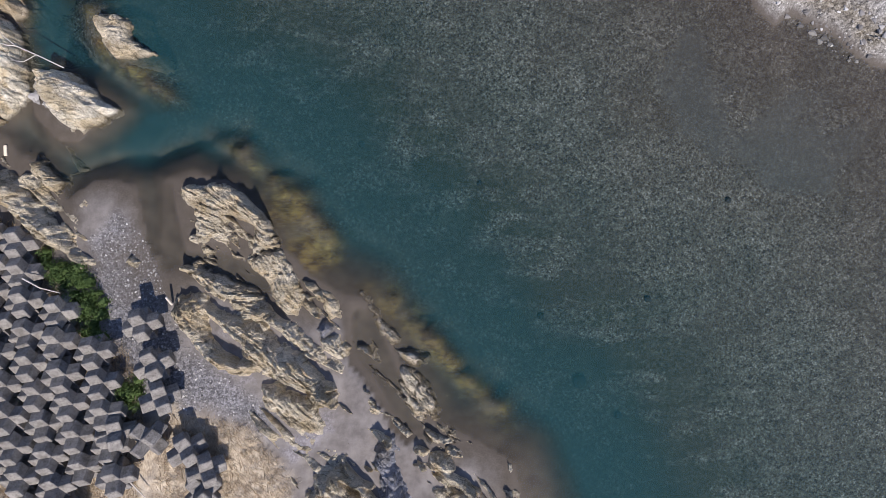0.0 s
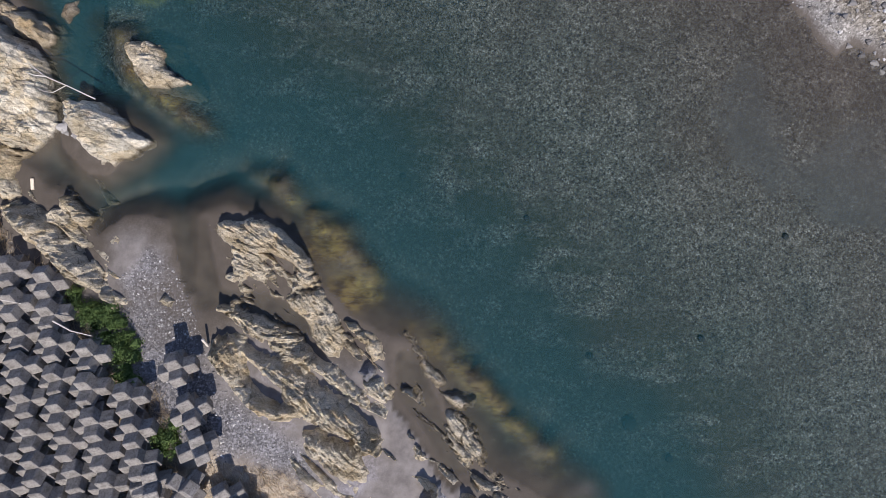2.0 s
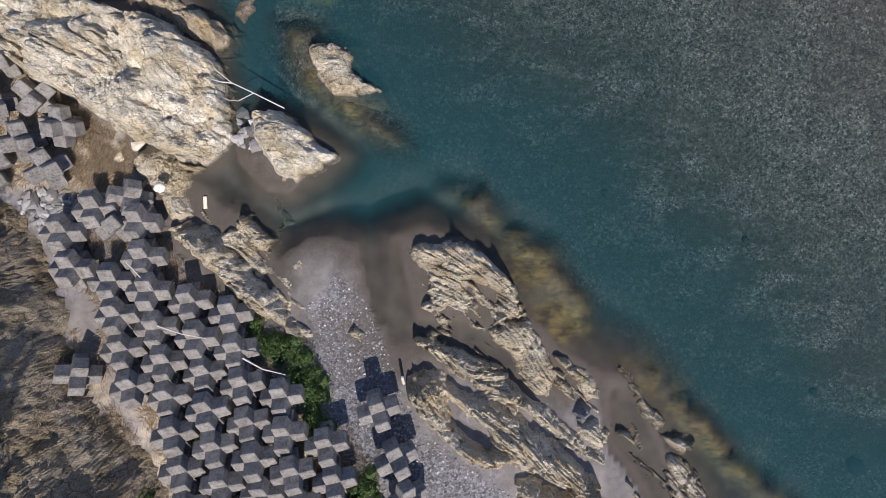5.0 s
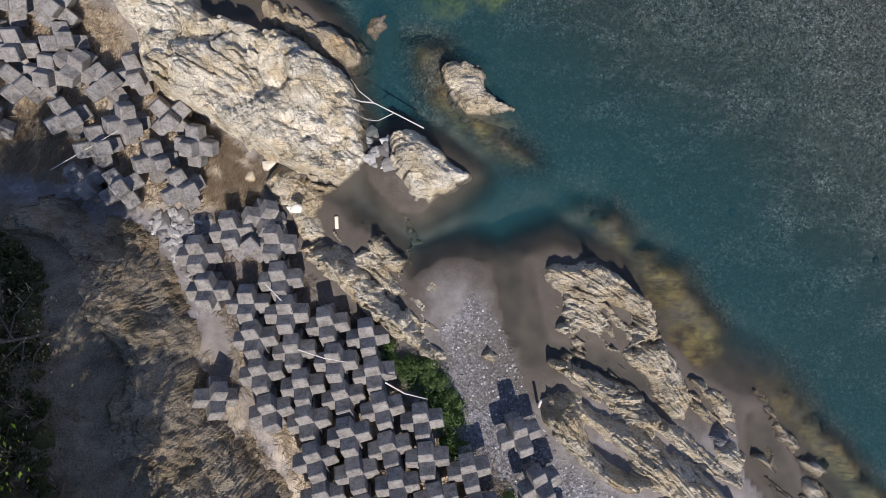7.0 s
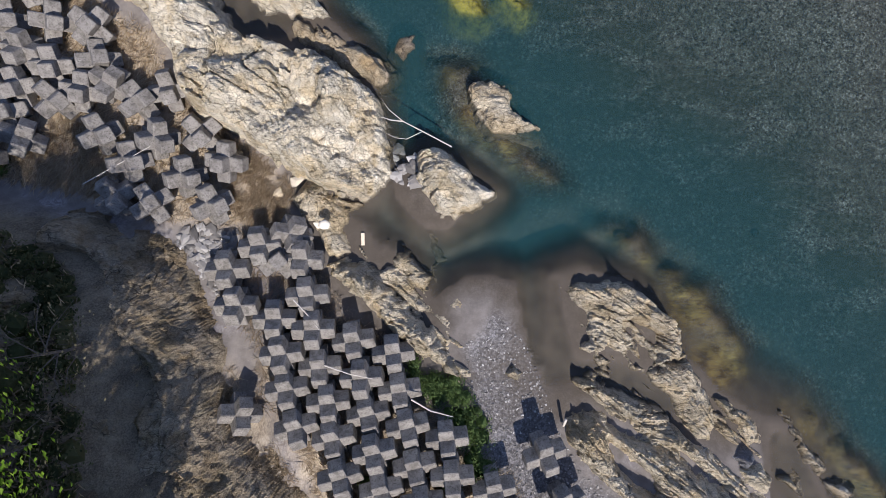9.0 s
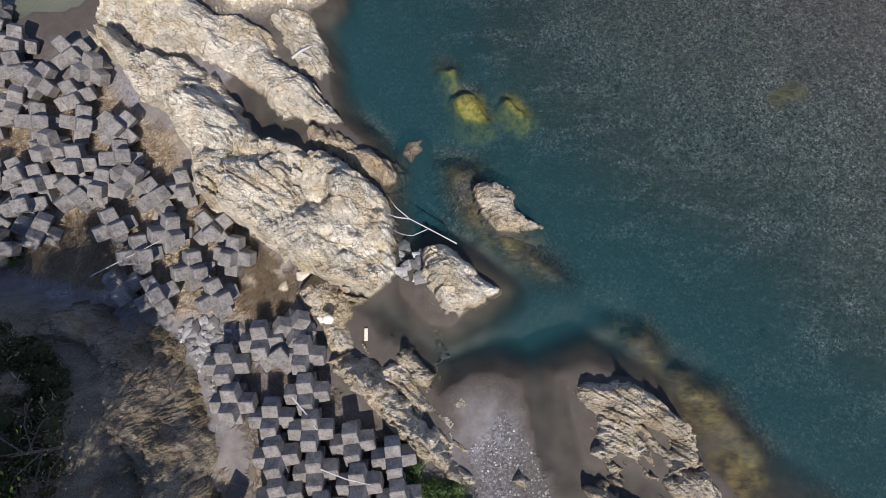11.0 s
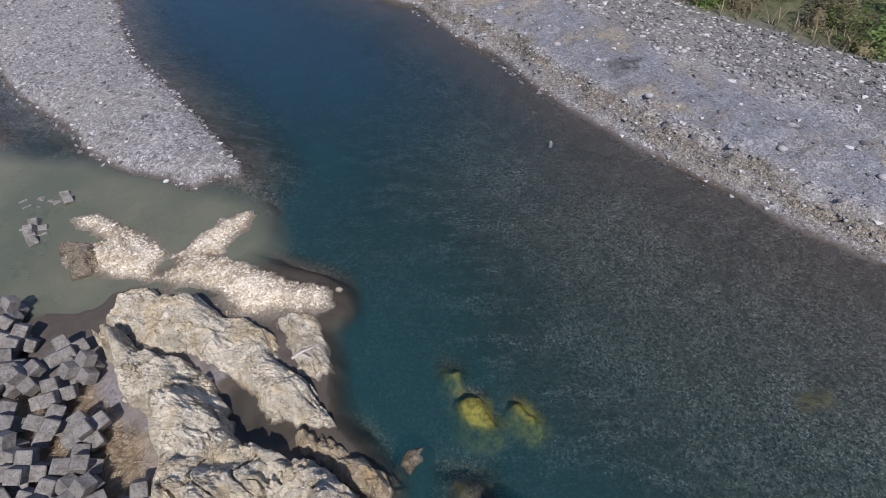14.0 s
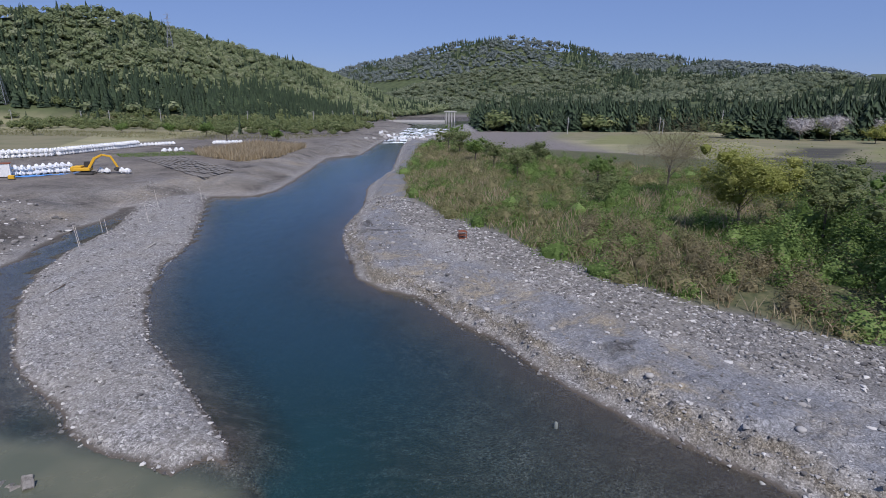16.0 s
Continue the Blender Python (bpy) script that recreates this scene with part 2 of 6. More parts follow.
    zb = np.minimum(0.45 * db, 0.3 + 0.1 * db) * (db < 4.5) + (db >= 4.5) * 0.75 + np.minimum(db, 2) * 0.06 * n1 + 0.03 * n2
    z = np.where(db > 0, np.maximum(z, zb), z)
    zs = np.minimum(0.32 * ds, 0.5) + 0.07 * n2
    z = np.where(ds > 0, np.maximum(z, zs), z)
    zf = np.minimum(0.24 * df, 2.2 + 0.01 * df) + 0.45 * n1 * smooth(2, 8, df) * (1 - smooth(30, 50, df))
    zf = np.minimum(zf, 2.6 + 0.1 * n1)
    z = np.where(df > 0, np.maximum(z, zf), z)
    scarp = 0.42 * smooth(0.75, 0.95, dr + 0.7 * fbm(x * 0.6, y * 0.6, 21, 5)) + 0.40 * smooth(1.6, 1.8, dr + 1.1 * fbm(x * 0.8, y * 0.8, 22, 5)) + 0.25 * smooth(3.2, 3.5, dr + 2.2 * fbm(x * 0.5, y * 0.5, 23, 5))
    zr = np.minimum(0.3 * dr, 0.24) + scarp + np.minimum(0.025 * dr, 0.5) + 0.2 * n1 * smooth(1, 4, dr) + 0.09 * n2 * smooth(0.5, 3, dr) + 0.05 * fbm(x * 1.1, y * 1.1, 29) * smooth(0.5, 3, dr)
    zr = zr + 0.7 * smooth(0, 12, veg) + 0.6 * smooth(30, 90, dr)
    z = np.where(dr > 0, np.maximum(z, zr), z)
    far = np.zeros(x.shape)
    for line, width in RIDGES:
        d, h = along(line, x, y)
        k = np.clip(1 - d / width, 0, 1)
        shape = k * (0.55 + 0.45 * k) * (1 + 0.22 * fbm(x * 0.006, y * 0.006, 31) * (1 - k) * 2)
        far = np.maximum(far, h * np.clip(shape, 0, 1.2))
    z = np.where(np.hypot(x, y) > 250, z + far, z)
    cover = dict(gravel=np.clip(smooth(-0.1, 0.4, db) + smooth(-0.1, 0.5, dr) * (1 - smooth(-1, 2, veg)) * (1 - smooth(16, 26, dr)) + smooth(0, 1, df) * (1 - smooth(8, 25, df)), 0, 1),
                 pale=smooth(-0.6, 0.2, ds), hill=smooth(0, 0.8, hs) * (dl > 0), green=np.clip(smooth(-1, 2, veg) * (dr > 0), 0, 1),
                 field=np.clip(smooth(60, 80, dr) * (veg < -1) + smooth(70, 90, df), 0, 1), wood=smooth(2, 8, far),
                 algae=smooth(-0.3, 0.2, led) * (z < 0) * (0.25 + 0.75 * smooth(-0.3, 0.15, fbm(x * 0.8, y * 0.8, 61, 3))), gold=smooth(-0.35, 0.1, sunk), gap=smooth(-7.5, -5.0, veg + 2.2 * fbm(x * 0.25, y * 0.25, 91)) * (dr > 2), bank=smooth(2.0, 4.5, dl) * (dl > 0), silt=silt, weed=np.exp(-((out_l - 6.0) / 3.2) ** 2) * (z < 0), beach=smooth(-0.3, 0.5, inside(BEACH, x, y) + wob), straw=smooth(-0.3, 0.5, np.max([inside(q, x, y) for q in STRAW], 0) + 0.6 * n1),
                 earth=smooth(0.3, 3, df) * (1 - smooth(150, 200, df)), scarp=np.exp(-((dr + 0.9 * fbm(x * 0.5, y * 0.5, 21) - 1.25) / 0.6) ** 2) * (y < 80), brown=np.maximum(1 - smooth(1.0, 9.5, -dr + 1.6 * n1), 0.45 * smooth(11, 18, y + 2 * n1) * (1 - smooth(20, 30, y + 2 * n1))), plough=smooth(-1, 1, np.max([inside(q, x, y) for q in PLOTS[:2]], 0)), meadow=smooth(-1, 1, np.max([inside(q, x, y) for q in PLOTS[2:]], 0)), patch=0.7 * np.maximum(1 - smooth(0.6, 1.1, np.hypot((x - 10.2) / 1.5, (y - 6.9) / 2.5) + 0.9 * fbm(x * 0.9, y * 0.9, 77)), 1 - smooth(0.6, 1.1, np.hypot((x - 14.2) / 2.3, (y - 4.8) / 1.9) + 0.9 * fbm(x * 0.9, y * 0.9, 77))),
                 mud=(1 - smooth(0.3, 1.2 + 2.4 * (1 - smooth(5, 9, y)), out_l + 0.8 * n1 * (1 - 0.6 * smooth(5, 9, y)))) * (np.maximum(dl, di) > -5) * (1 - smooth(1, 3, df)) * (1 - smooth(0, 1, db)), scrape=smooth(1.5, 3.0, dr) * (1 - smooth(6.5, 9.0, dr + 1.5 * n1)))
    return z, cover


def ground_z(x, y):
    return float(land(np.array([float(x)]), np.array([float(y)]))[0][0])


# ---------------------------------------------------------------- mesh helpers
def mesh(name, verts, faces, material, smooth_shade=False):
    me = bpy.data.meshes.new(name)
    verts, faces = np.asarray(verts, np.float32), np.asarray(faces, np.int32)
    k = faces.shape[1]
    me.vertices.add(len(verts))
    me.vertices.foreach_set("co", verts.ravel())
    me.loops.add(faces.size)
    me.loops.foreach_set("vertex_index", faces.ravel())
    me.polygons.add(len(faces))
    me.polygons.foreach_set("loop_start", np.arange(0, faces.size, k, dtype=np.int32))
    me.polygons.foreach_set("loop_total", np.full(len(faces), k, dtype=np.int32))
    me.polygons.foreach_set("use_smooth", np.full(len(faces), smooth_shade))
    me.update(calc_edges=True)
    me.validate()
    if material:
        me.materials.append(material)
    return me


def attribute(me, name, values):
    a = me.attributes.new(name, "FLOAT", "POINT")
    a.data.foreach_set("value", np.asarray(values, np.float32))


def grid_faces(nx, ny, keep=None):
    i = np.arange((ny - 1) * nx).reshape(ny - 1, nx)[:, :-1].ravel()
    f = np.stack([i, i + 1, i + nx + 1, i + nx], 1)
    if keep is not None:
        k = keep.ravel()
        f = f[k[f].all(1)]
    return f


def compact(v, f):
    used = np.unique(f)
    m = np.zeros(len(v), np.int64)
    m[used] = np.arange(len(used))
    return v[used], m[f], used


def spread(base_v, base_f, at, size, turn, tip=None):
    """Many copies of one small form, joined: places, sizes (n or n x 3), turns about z, and tilts about x."""
    n, k = len(at), len(base_v)
    size = np.asarray(size, float)
    size = size[:, None] if size.ndim == 1 else size
    v = base_v[None] * size[:, None, :]
    if tip is not None:
        c, s = np.cos(tip)[:, None], np.sin(tip)[:, None]
        v = np.stack([v[..., 0], v[..., 1] * c - v[..., 2] * s, v[..., 1] * s + v[..., 2] * c], -1)
    c, s = np.cos(turn)[:, None], np.sin(turn)[:, None]
    v = np.stack([v[..., 0] * c - v[..., 1] * s, v[..., 0] * s + v[..., 1] * c, v[..., 2]], -1) + np.asarray(at)[:, None, :]
    f = base_f[None] + (np.arange(n) * k)[:, None, None]
    return v.reshape(-1, 3), f.reshape(-1, base_f.shape[1])


def bm_arrays(bm):
    bmesh.ops.triangulate(bm, faces=bm.faces[:])
    bm.verts.index_update()
    v = np.array([w.co[:] for w in bm.verts])
    f = np.array([[w.index for w in p.verts] for p in bm.faces])
    bm.free()
    return v, f


def lump(level=1, rough=0.25, seed=0, flat=1.0):
    """A small uneven ball."""
    bm = bmesh.new()
    bmesh.ops.create_icosphere(bm, subdivisions=level, radius=1.0)
    r = random.Random(seed)
    for w in bm.verts:
        w.co *= 1 + r.uniform(-rough, rough)
        w.co.z *= flat
    return bm_arrays(bm)


def box_bm(bm, size, m=Matrix(), bevel=0.0, taper=1.0):
    """Adds a box, bevelled, tapered towards +z."""
    sx, sy, sz = size[0] / 2, size[1] / 2, size[2] / 2
    vs = [bm.verts.new((x * sx * (taper if z > 0 else 1), y * sy * (taper if z > 0 else 1), z * sz)) for z in (-1, 1) for x, y in ((-1, -1), (1, -1), (1, 1), (-1, 1))]
    fs = [bm.faces.new([vs[i] for i in q]) for q in ((3, 2, 1, 0), (4, 5, 6, 7), (0, 1, 5, 4), (1, 2, 6, 5), (2, 3, 7, 6), (3, 0, 4, 7))]
    if bevel:
        es = list({e for f in fs for e in f.edges})
        got = bmesh.ops.bevel(bm, geom=es, offset=bevel, segments=1, affect="EDGES")
        vs = list({w for f in got["faces"] for w in f.verts} | {w for w in vs if w.is_valid})
    bmesh.ops.transform(bm, matrix=m, verts=vs)


def tube_bm(bm, points, radii, sides=7):
    """Adds a tapered tube along a line."""
    rings = []
    pts = [Vector(p) for p in points]
    for i, p in enumerate(pts):
        d = (pts[min(i + 1, len(pts) - 1)] - pts[max(i - 1, 0)]).normalized()
        a = d.orthogonal().normalized()
        b = d.cross(a)
        rings.append([bm.verts.new(p + radii[i] * (math.cos(k * 2 * math.pi / sides) * a + math.sin(k * 2 * math.pi / sides) * b)) for k in range(sides)])
    for r, s in zip(rings, rings[1:]):
        for k in range(sides):
            bm.faces.new((r[k], r[(k + 1) % sides], s[(k + 1) % sides], s[k]))
    bm.faces.new(rings[0][::-1])
    bm.faces.new(rings[-1])


def part(name, bm, material, parent=None, label=""):
    me = bpy.data.meshes.new(name)
    bm.normal_update()
    bm.to_mesh(me)
    bm.free()
    me.materials.append(material)
    ob = new(name, me)
    if parent:
        ob.parent = parent
    if label:
        ob["label"] = label
    return ob


def thing(name, x, y, z, turn, label, category, group=""):
    ob = new(name)
    ob.matrix_world = pose(x, y, z, 0, 0, turn)
    return tagged(ob, label, category, group)

# ---------------------------------------------------------------- materials
class Nodes:
    """A small writer of node materials."""

    def __init__(self, name):
        self.m = bpy.data.materials.new(name)
        self.m.use_nodes = True
        self.t = self.m.node_tree
        self.p = self.t.nodes["Principled BSDF"]
        self.out = self.t.nodes["Material Output"]
        self.geo = self.t.nodes.new("ShaderNodeNewGeometry")
        self.pos = self.geo.outputs["Position"]

    def link(self, value, socket):
        if isinstance(value, (int, float)):
            socket.default_value = value
        elif isinstance(value, tuple):
            socket.default_value = (*value, 1.0) if len(value) == 3 and socket.type == "RGBA" else value
        else:
            self.t.links.new(value, socket)

    def noise(self, scale, detail=4, rough=0.6, at=None, stretch=None, distort=0.0):
        n = self.t.nodes.new("ShaderNodeTexNoise")
        n.inputs["Scale"].default_value, n.inputs["Detail"].default_value = scale, detail
        n.inputs["Roughness"].default_value, n.inputs["Distortion"].default_value = rough, distort
        self.link(self.mapped(at or self.pos, stretch), n.inputs["Vector"])
        return n.outputs["Fac"]

    def mapped(self, at, stretch):
        if not stretch:
            return at
        m = self.t.nodes.new("ShaderNodeMapping")
        m.inputs["Scale"].default_value = stretch[:3]
        if len(stretch) > 3:
            m.inputs["Rotation"].default_value = (0, 0, radians(stretch[3]))
        self.link(at, m.inputs["Vector"])
        return m.outputs[0]

    def cells(self, scale, out="Color", at=None, feature="F1", rand=1.0, stretch=None):
        n = self.t.nodes.new("ShaderNodeTexVoronoi")
        n.feature = feature
        n.inputs["Scale"].default_value, n.inputs["Randomness"].default_value = scale, rand
        self.link(self.mapped(at or self.pos, stretch), n.inputs["Vector"])
        return n.outputs[out]

    def ramp(self, value, *stops):
        n = self.t.nodes.new("ShaderNodeValToRGB")
        e = n.color_ramp.elements
        while len(e) < len(stops):
            e.new(0.5)
        for el, (at, c) in zip(e, stops):
            el.position = at
            el.color = (c, c, c, 1) if isinstance(c, (int, float)) else (*c, 1)
        self.link(value, n.inputs[0])
        return n.outputs[0]

    def math(self, op, a, b=0.0, clamp=False):
        n = self.t.nodes.new("ShaderNodeMath")
        n.operation, n.use_clamp = op, clamp
        self.link(a, n.inputs[0])
        self.link(b, n.inputs[1])
        return n.outputs[0]

    def mix(self, k, a, b, blend="MIX"):
        n = self.t.nodes.new("ShaderNodeMix")
        n.data_type, n.blend_type = "RGBA", blend
        self.link(k, n.inputs[0])
        self.link(a, n.inputs[6])
        self.link(b, n.inputs[7])
        return n.outputs[2]

    def attr(self, name):
        n = self.t.nodes.new("ShaderNodeAttribute")
        n.attribute_name = name
        return n.outputs["Fac"]

    def sep(self, v):
        n = self.t.nodes.new("ShaderNodeSeparateXYZ")
        self.link(v, n.inputs[0])
        return n.outputs

    def shift(self, at, amount, scale):
        """Places moved about by noise, to break straight lines."""
        n = self.t.nodes.new("ShaderNodeTexNoise")
        n.inputs["Scale"].default_value, n.inputs["Detail"].default_value = scale, 3
        self.link(at, n.inputs["Vector"])
        k = self.t.nodes.new("ShaderNodeVectorMath")
        k.operation = "MULTIPLY_ADD"
        self.link(n.outputs["Color"], k.inputs[0])
        k.inputs[1].default_value = (amount, amount, amount)
        self.link(at, k.inputs[2])
        return k.outputs[0]

    def bump(self, height, strength=0.5, distance=0.05):
        n = self.t.nodes.new("ShaderNodeBump")
        n.inputs["Strength"].default_value, n.inputs["Distance"].default_value = strength, distance
        self.link(height, n.inputs["Height"])
        self.link(n.outputs[0], self.p.inputs["Normal"])
        return n.outputs[0]

    def rnd(self):
        return self.t.nodes.new("ShaderNodeObjectInfo").outputs["Random"]

    def finish(self, colour, rough=0.8, metal=0.0, spec=0.4):
        self.link(colour, self.p.inputs["Base Color"])
        self.link(rough, self.p.inputs["Roughness"])
        self.p.inputs["Metallic"].default_value = metal
        self.p.inputs["Specular IOR Level"].default_value = spec
        return self.m


def plain(name, a, b, scale=6.0, rough=0.7, metal=0.0, relief=0.2, depth=0.01):
    """Two tones of one stuff, with grain."""
    n = Nodes(name)
    k = n.mix(0.5, n.noise(scale, 5), n.noise(scale * 7, 3))
    n.bump(k, relief, depth)
    return n.finish(n.ramp(k, (0.3, a), (0.7, b)), rough, metal)


def rock_material(name, dark, mid, light, stain, strata=38, streak=0.62):
    n = Nodes(name)
    lay = n.noise(3.0, 7, 0.68, stretch=(0.35, 2.4, 1.2, strata) if streak > 0.3 else (0.75, 1.35, 1.0, strata), distort=0.9)
    big, fine, grit = n.noise(0.55, 4), n.noise(9, 7, 0.75, distort=0.5), n.noise(26, 5, 0.75)
    leaf_lay = n.noise(12.0, 6, 0.75, stretch=(0.22, 2.8, 1.4, strata + 6), distort=0.6)
    c = n.ramp(lay, (0.30, dark), (0.40, mid), (0.58, light))
    c = n.mix(streak, c, n.ramp(leaf_lay, (0.36, dark), (0.44, mid), (0.56, light)))
    c = n.mix(n.ramp(big, (0.45, 0.0), (0.7, 0.5)), c, stain)
    c = n.mix(0.42, c, n.ramp(fine, (0.32, dark), (0.40, mid), (0.54, light)))
    c = n.mix(0.26, c, n.ramp(grit, (0.34, dark), (0.43, mid), (0.54, light)))
    c = n.mix(n.ramp(n.noise(0.9, 5, 0.6, distort=0.8), (0.46, 0.0), (0.6, 0.75)), c, n.mix(1.0, c, (0.80, 0.71, 0.56), "MULTIPLY"))
    # plates of slightly different stone, and fine dark joints between them
    plate = n.cells(2.6, stretch=(0.6, 1.4, 1, strata))
    c = n.mix(0.5, c, n.mix(1.0, c, n.ramp(n.sep(plate)[0], (0.0, 0.7), (0.5, 1.1), (1.0, 1.5)), "MULTIPLY"))
    crack = n.cells(2.1, "Distance", feature="DISTANCE_TO_EDGE", at=n.shift(n.pos, 0.30, 2.2), stretch=(0.5, 1.4, 1, strata))
    crack2 = n.cells(6.5, "Distance", feature="DISTANCE_TO_EDGE", at=n.shift(n.pos, 0.12, 6.0), stretch=(0.6, 1.3, 1, strata + 15))
    joint = n.math("MAXIMUM", n.ramp(crack, (0.008, 0.75), (0.03, 0.0)), n.ramp(crack2, (0.01, 0.45), (0.05, 0.0)))
    c = n.mix(n.math("MULTIPLY", joint, n.ramp(n.noise(1.2, 3), (0.4, 0.1), (0.6, 1.0))), c, dark)
    c = n.mix(n.ramp(n.noise(3.1, 6, 0.75), (0.56, 0.0), (0.66, 0.65)), c, dark)
    c = n.mix(n.ramp(n.noise(0.8, 5, 0.65), (0.5, 0.0), (0.64, 0.5)), c, n.mix(0.35, (0.16, 0.135, 0.075), c))
    wet = n.ramp(n.sep(n.pos)[2], (0.0, 0.75), (0.16, 0.0))
    c = n.mix(wet, c, (0.055, 0.043, 0.028))
    h = n.math("ADD", n.math("ADD", n.math("ADD", lay, n.math("MULTIPLY", leaf_lay, streak)), n.math("MULTIPLY", fine, 0.8)), n.math("MULTIPLY", joint, -0.3))
    n.bump(n.math("ADD", h, n.math("MULTIPLY", grit, 0.35)), 1.0, 0.14)
    return n.finish(c, 0.9, 0, 0.25)


ROCK = rock_material("pale_rock", (0.11, 0.085, 0.052), (0.60, 0.515, 0.375), (0.88, 0.82, 0.68), (0.52, 0.42, 0.25), streak=0.15)
ROCK_TAN = rock_material("layered_tan_rock", (0.065, 0.052, 0.034), (0.46, 0.38, 0.26), (0.86, 0.77, 0.60), (0.38, 0.31, 0.205))
ROCK_ORANGE = rock_material("ochre_rock", (0.12, 0.08, 0.05), (0.46, 0.34, 0.20), (0.64, 0.55, 0.40), (0.50, 0.31, 0.14))
ROCK_GREY = rock_material("grey_boulder_stone", (0.10, 0.10, 0.11), (0.22, 0.22, 0.24), (0.38, 0.38, 0.40), (0.28, 0.27, 0.27))


def ground_material():
    n = Nodes("river_ground")
    z = n.sep(n.pos)[2]
    big, mid, fine = n.noise(0.25, 4), n.noise(1.7, 5), n.noise(22, 4)
    sand = n.mix(n.ramp(mid, (0.35, 0.0), (0.65, 1.0)), (0.13, 0.115, 0.104), (0.218, 0.196, 0.178))
    # pebbles: light and dark cells of two sizes
    peb = n.cells(11.0)
    peb2 = n.cells(26.0)
    pv = n.mix(0.5, n.sep(peb)[0], n.sep(peb2)[1])
    cob = n.mix(0.5, n.sep(n.cells(4.2))[0], n.sep(n.cells(9.0))[1])
    pebble = n.ramp(n.mix(0.3, pv, cob), (0.2, (0.075, 0.071, 0.068)), (0.42, (0.185, 0.18, 0.174)), (0.6, (0.27, 0.263, 0.256)), (0.8, (0.52, 0.505, 0.485)))
    pebble = n.mix(n.ramp(n.noise(0.7, 5, 0.6, stretch=(2.2, 0.25, 1, -28)), (0.45, 0.0), (0.6, 0.45)), pebble, n.mix(1.0, pebble, (0.70, 0.68, 0.68), "MULTIPLY"))
    pebble = n.mix(n.math("MULTIPLY", n.attr("gap"), 0.7), pebble, n.mix(0.3, (0.075, 0.07, 0.064), pebble))
    pebble = n.mix(n.ramp(big, (0.4, 0.0), (0.65, 0.35)), pebble, (0.27, 0.245, 0.20))
    beach = n.mix(n.ramp(n.noise(0.5, 3), (0.52, 0.0), (0.6, 0.75)), sand, n.ramp(pv, (0.2, (0.12, 0.11, 0.115)), (0.8, (0.33, 0.31, 0.32))))
    c = n.mix(n.math("MULTIPLY", n.attr("bank"), 0.8), sand, beach)
    damp = n.math("ADD", z, n.math("MULTIPLY", n.math("SUBTRACT", n.noise(0.9, 5), 0.5), 0.22))
    c = n.mix(n.ramp(damp, (0.05, 0.95), (0.20, 0.0)), c, n.ramp(n.mix(0.45, n.noise(3.0, 6, 0.75), n.noise(17.0, 4, 0.7)), (0.36, (0.026, 0.022, 0.018)), (0.5, (0.066, 0.057, 0.047)), (0.62, (0.12, 0.104, 0.088))))
    c = n.mix(n.attr("beach"), c, n.ramp(pv, (0.2, (0.07, 0.067, 0.068)), (0.55, (0.145, 0.14, 0.142)), (0.85, (0.26, 0.25, 0.255))))
    straw = n.ramp(n.mix(0.5, mid, n.noise(30, 4, 0.7, stretch=(1, 0.3, 1, 30))), (0.33, (0.13, 0.10, 0.073)), (0.45, (0.31, 0.25, 0.18)), (0.58, (0.56, 0.475, 0.355)))
    c = n.mix(n.math("MULTIPLY", n.attr("straw"), n.ramp(n.noise(1.3, 5), (0.34, 0.35), (0.52, 1.0))), c, straw)
    c = n.mix(n.attr("gravel"), c, pebble)
    c = n.mix(n.math("MULTIPLY", n.attr("earth"), n.ramp(n.noise(0.12, 4), (0.35, 0.5), (0.6, 0.95))), c, n.mix(1.0, n.ramp(n.noise(0.09, 6, 0.7, distort=0.6), (0.36, (0.05, 0.043, 0.035)), (0.45, (0.12, 0.105, 0.088)), (0.55, (0.165, 0.147, 0.123)), (0.65, (0.23, 0.195, 0.145))), n.ramp(n.mix(0.5, pv, cob), (0.2, 0.5), (0.5, 0.95), (0.85, 1.6)), "MULTIPLY"))
    lots = n.ramp(n.noise(0.13, 7, 0.7, distort=0.6), (0.36, (0.05, 0.048, 0.048)), (0.40, (0.13, 0.13, 0.132)), (0.46, (0.185, 0.19, 0.205)), (0.53, (0.16, 0.155, 0.15)), (0.585, (0.25, 0.212, 0.15)), (0.68, (0.15, 0.145, 0.14)))
    fine_grey = n.mix(1.0, lots, n.ramp(n.mix(0.5, pv, fine), (0.25, 0.4), (0.5, 0.95), (0.8, 1.9)), "MULTIPLY")
    c = n.mix(n.math("MULTIPLY", n.attr("scrape"), n.ramp(n.noise(0.35, 4), (0.36, 0.45), (0.5, 0.92))), c, fine_grey)
    c = n.mix(n.math("MULTIPLY", n.attr("scarp"), 0.9), c, n.ramp(n.mix(0.5, n.noise(2.2, 6, 0.75, stretch=(1.6, 0.35, 4, -44)), pv), (0.32, (0.035, 0.028, 0.02)), (0.46, (0.115, 0.097, 0.07)), (0.6, (0.21, 0.182, 0.135)), (0.8, (0.40, 0.37, 0.32))))
    c = n.mix(n.attr("pale"), c, n.mix(n.ramp(n.noise(0.55, 5, 0.65), (0.48, 0.0), (0.62, 0.75)), n.ramp(pv, (0.15, (0.34, 0.275, 0.18)), (0.5, (0.56, 0.485, 0.36)), (0.85, (0.76, 0.70, 0.58))), (0.19, 0.145, 0.085)))
    c = n.mix(n.ramp(damp, (0.03, 0.75), (0.18, 0.0)), c, (0.075, 0.06, 0.045))
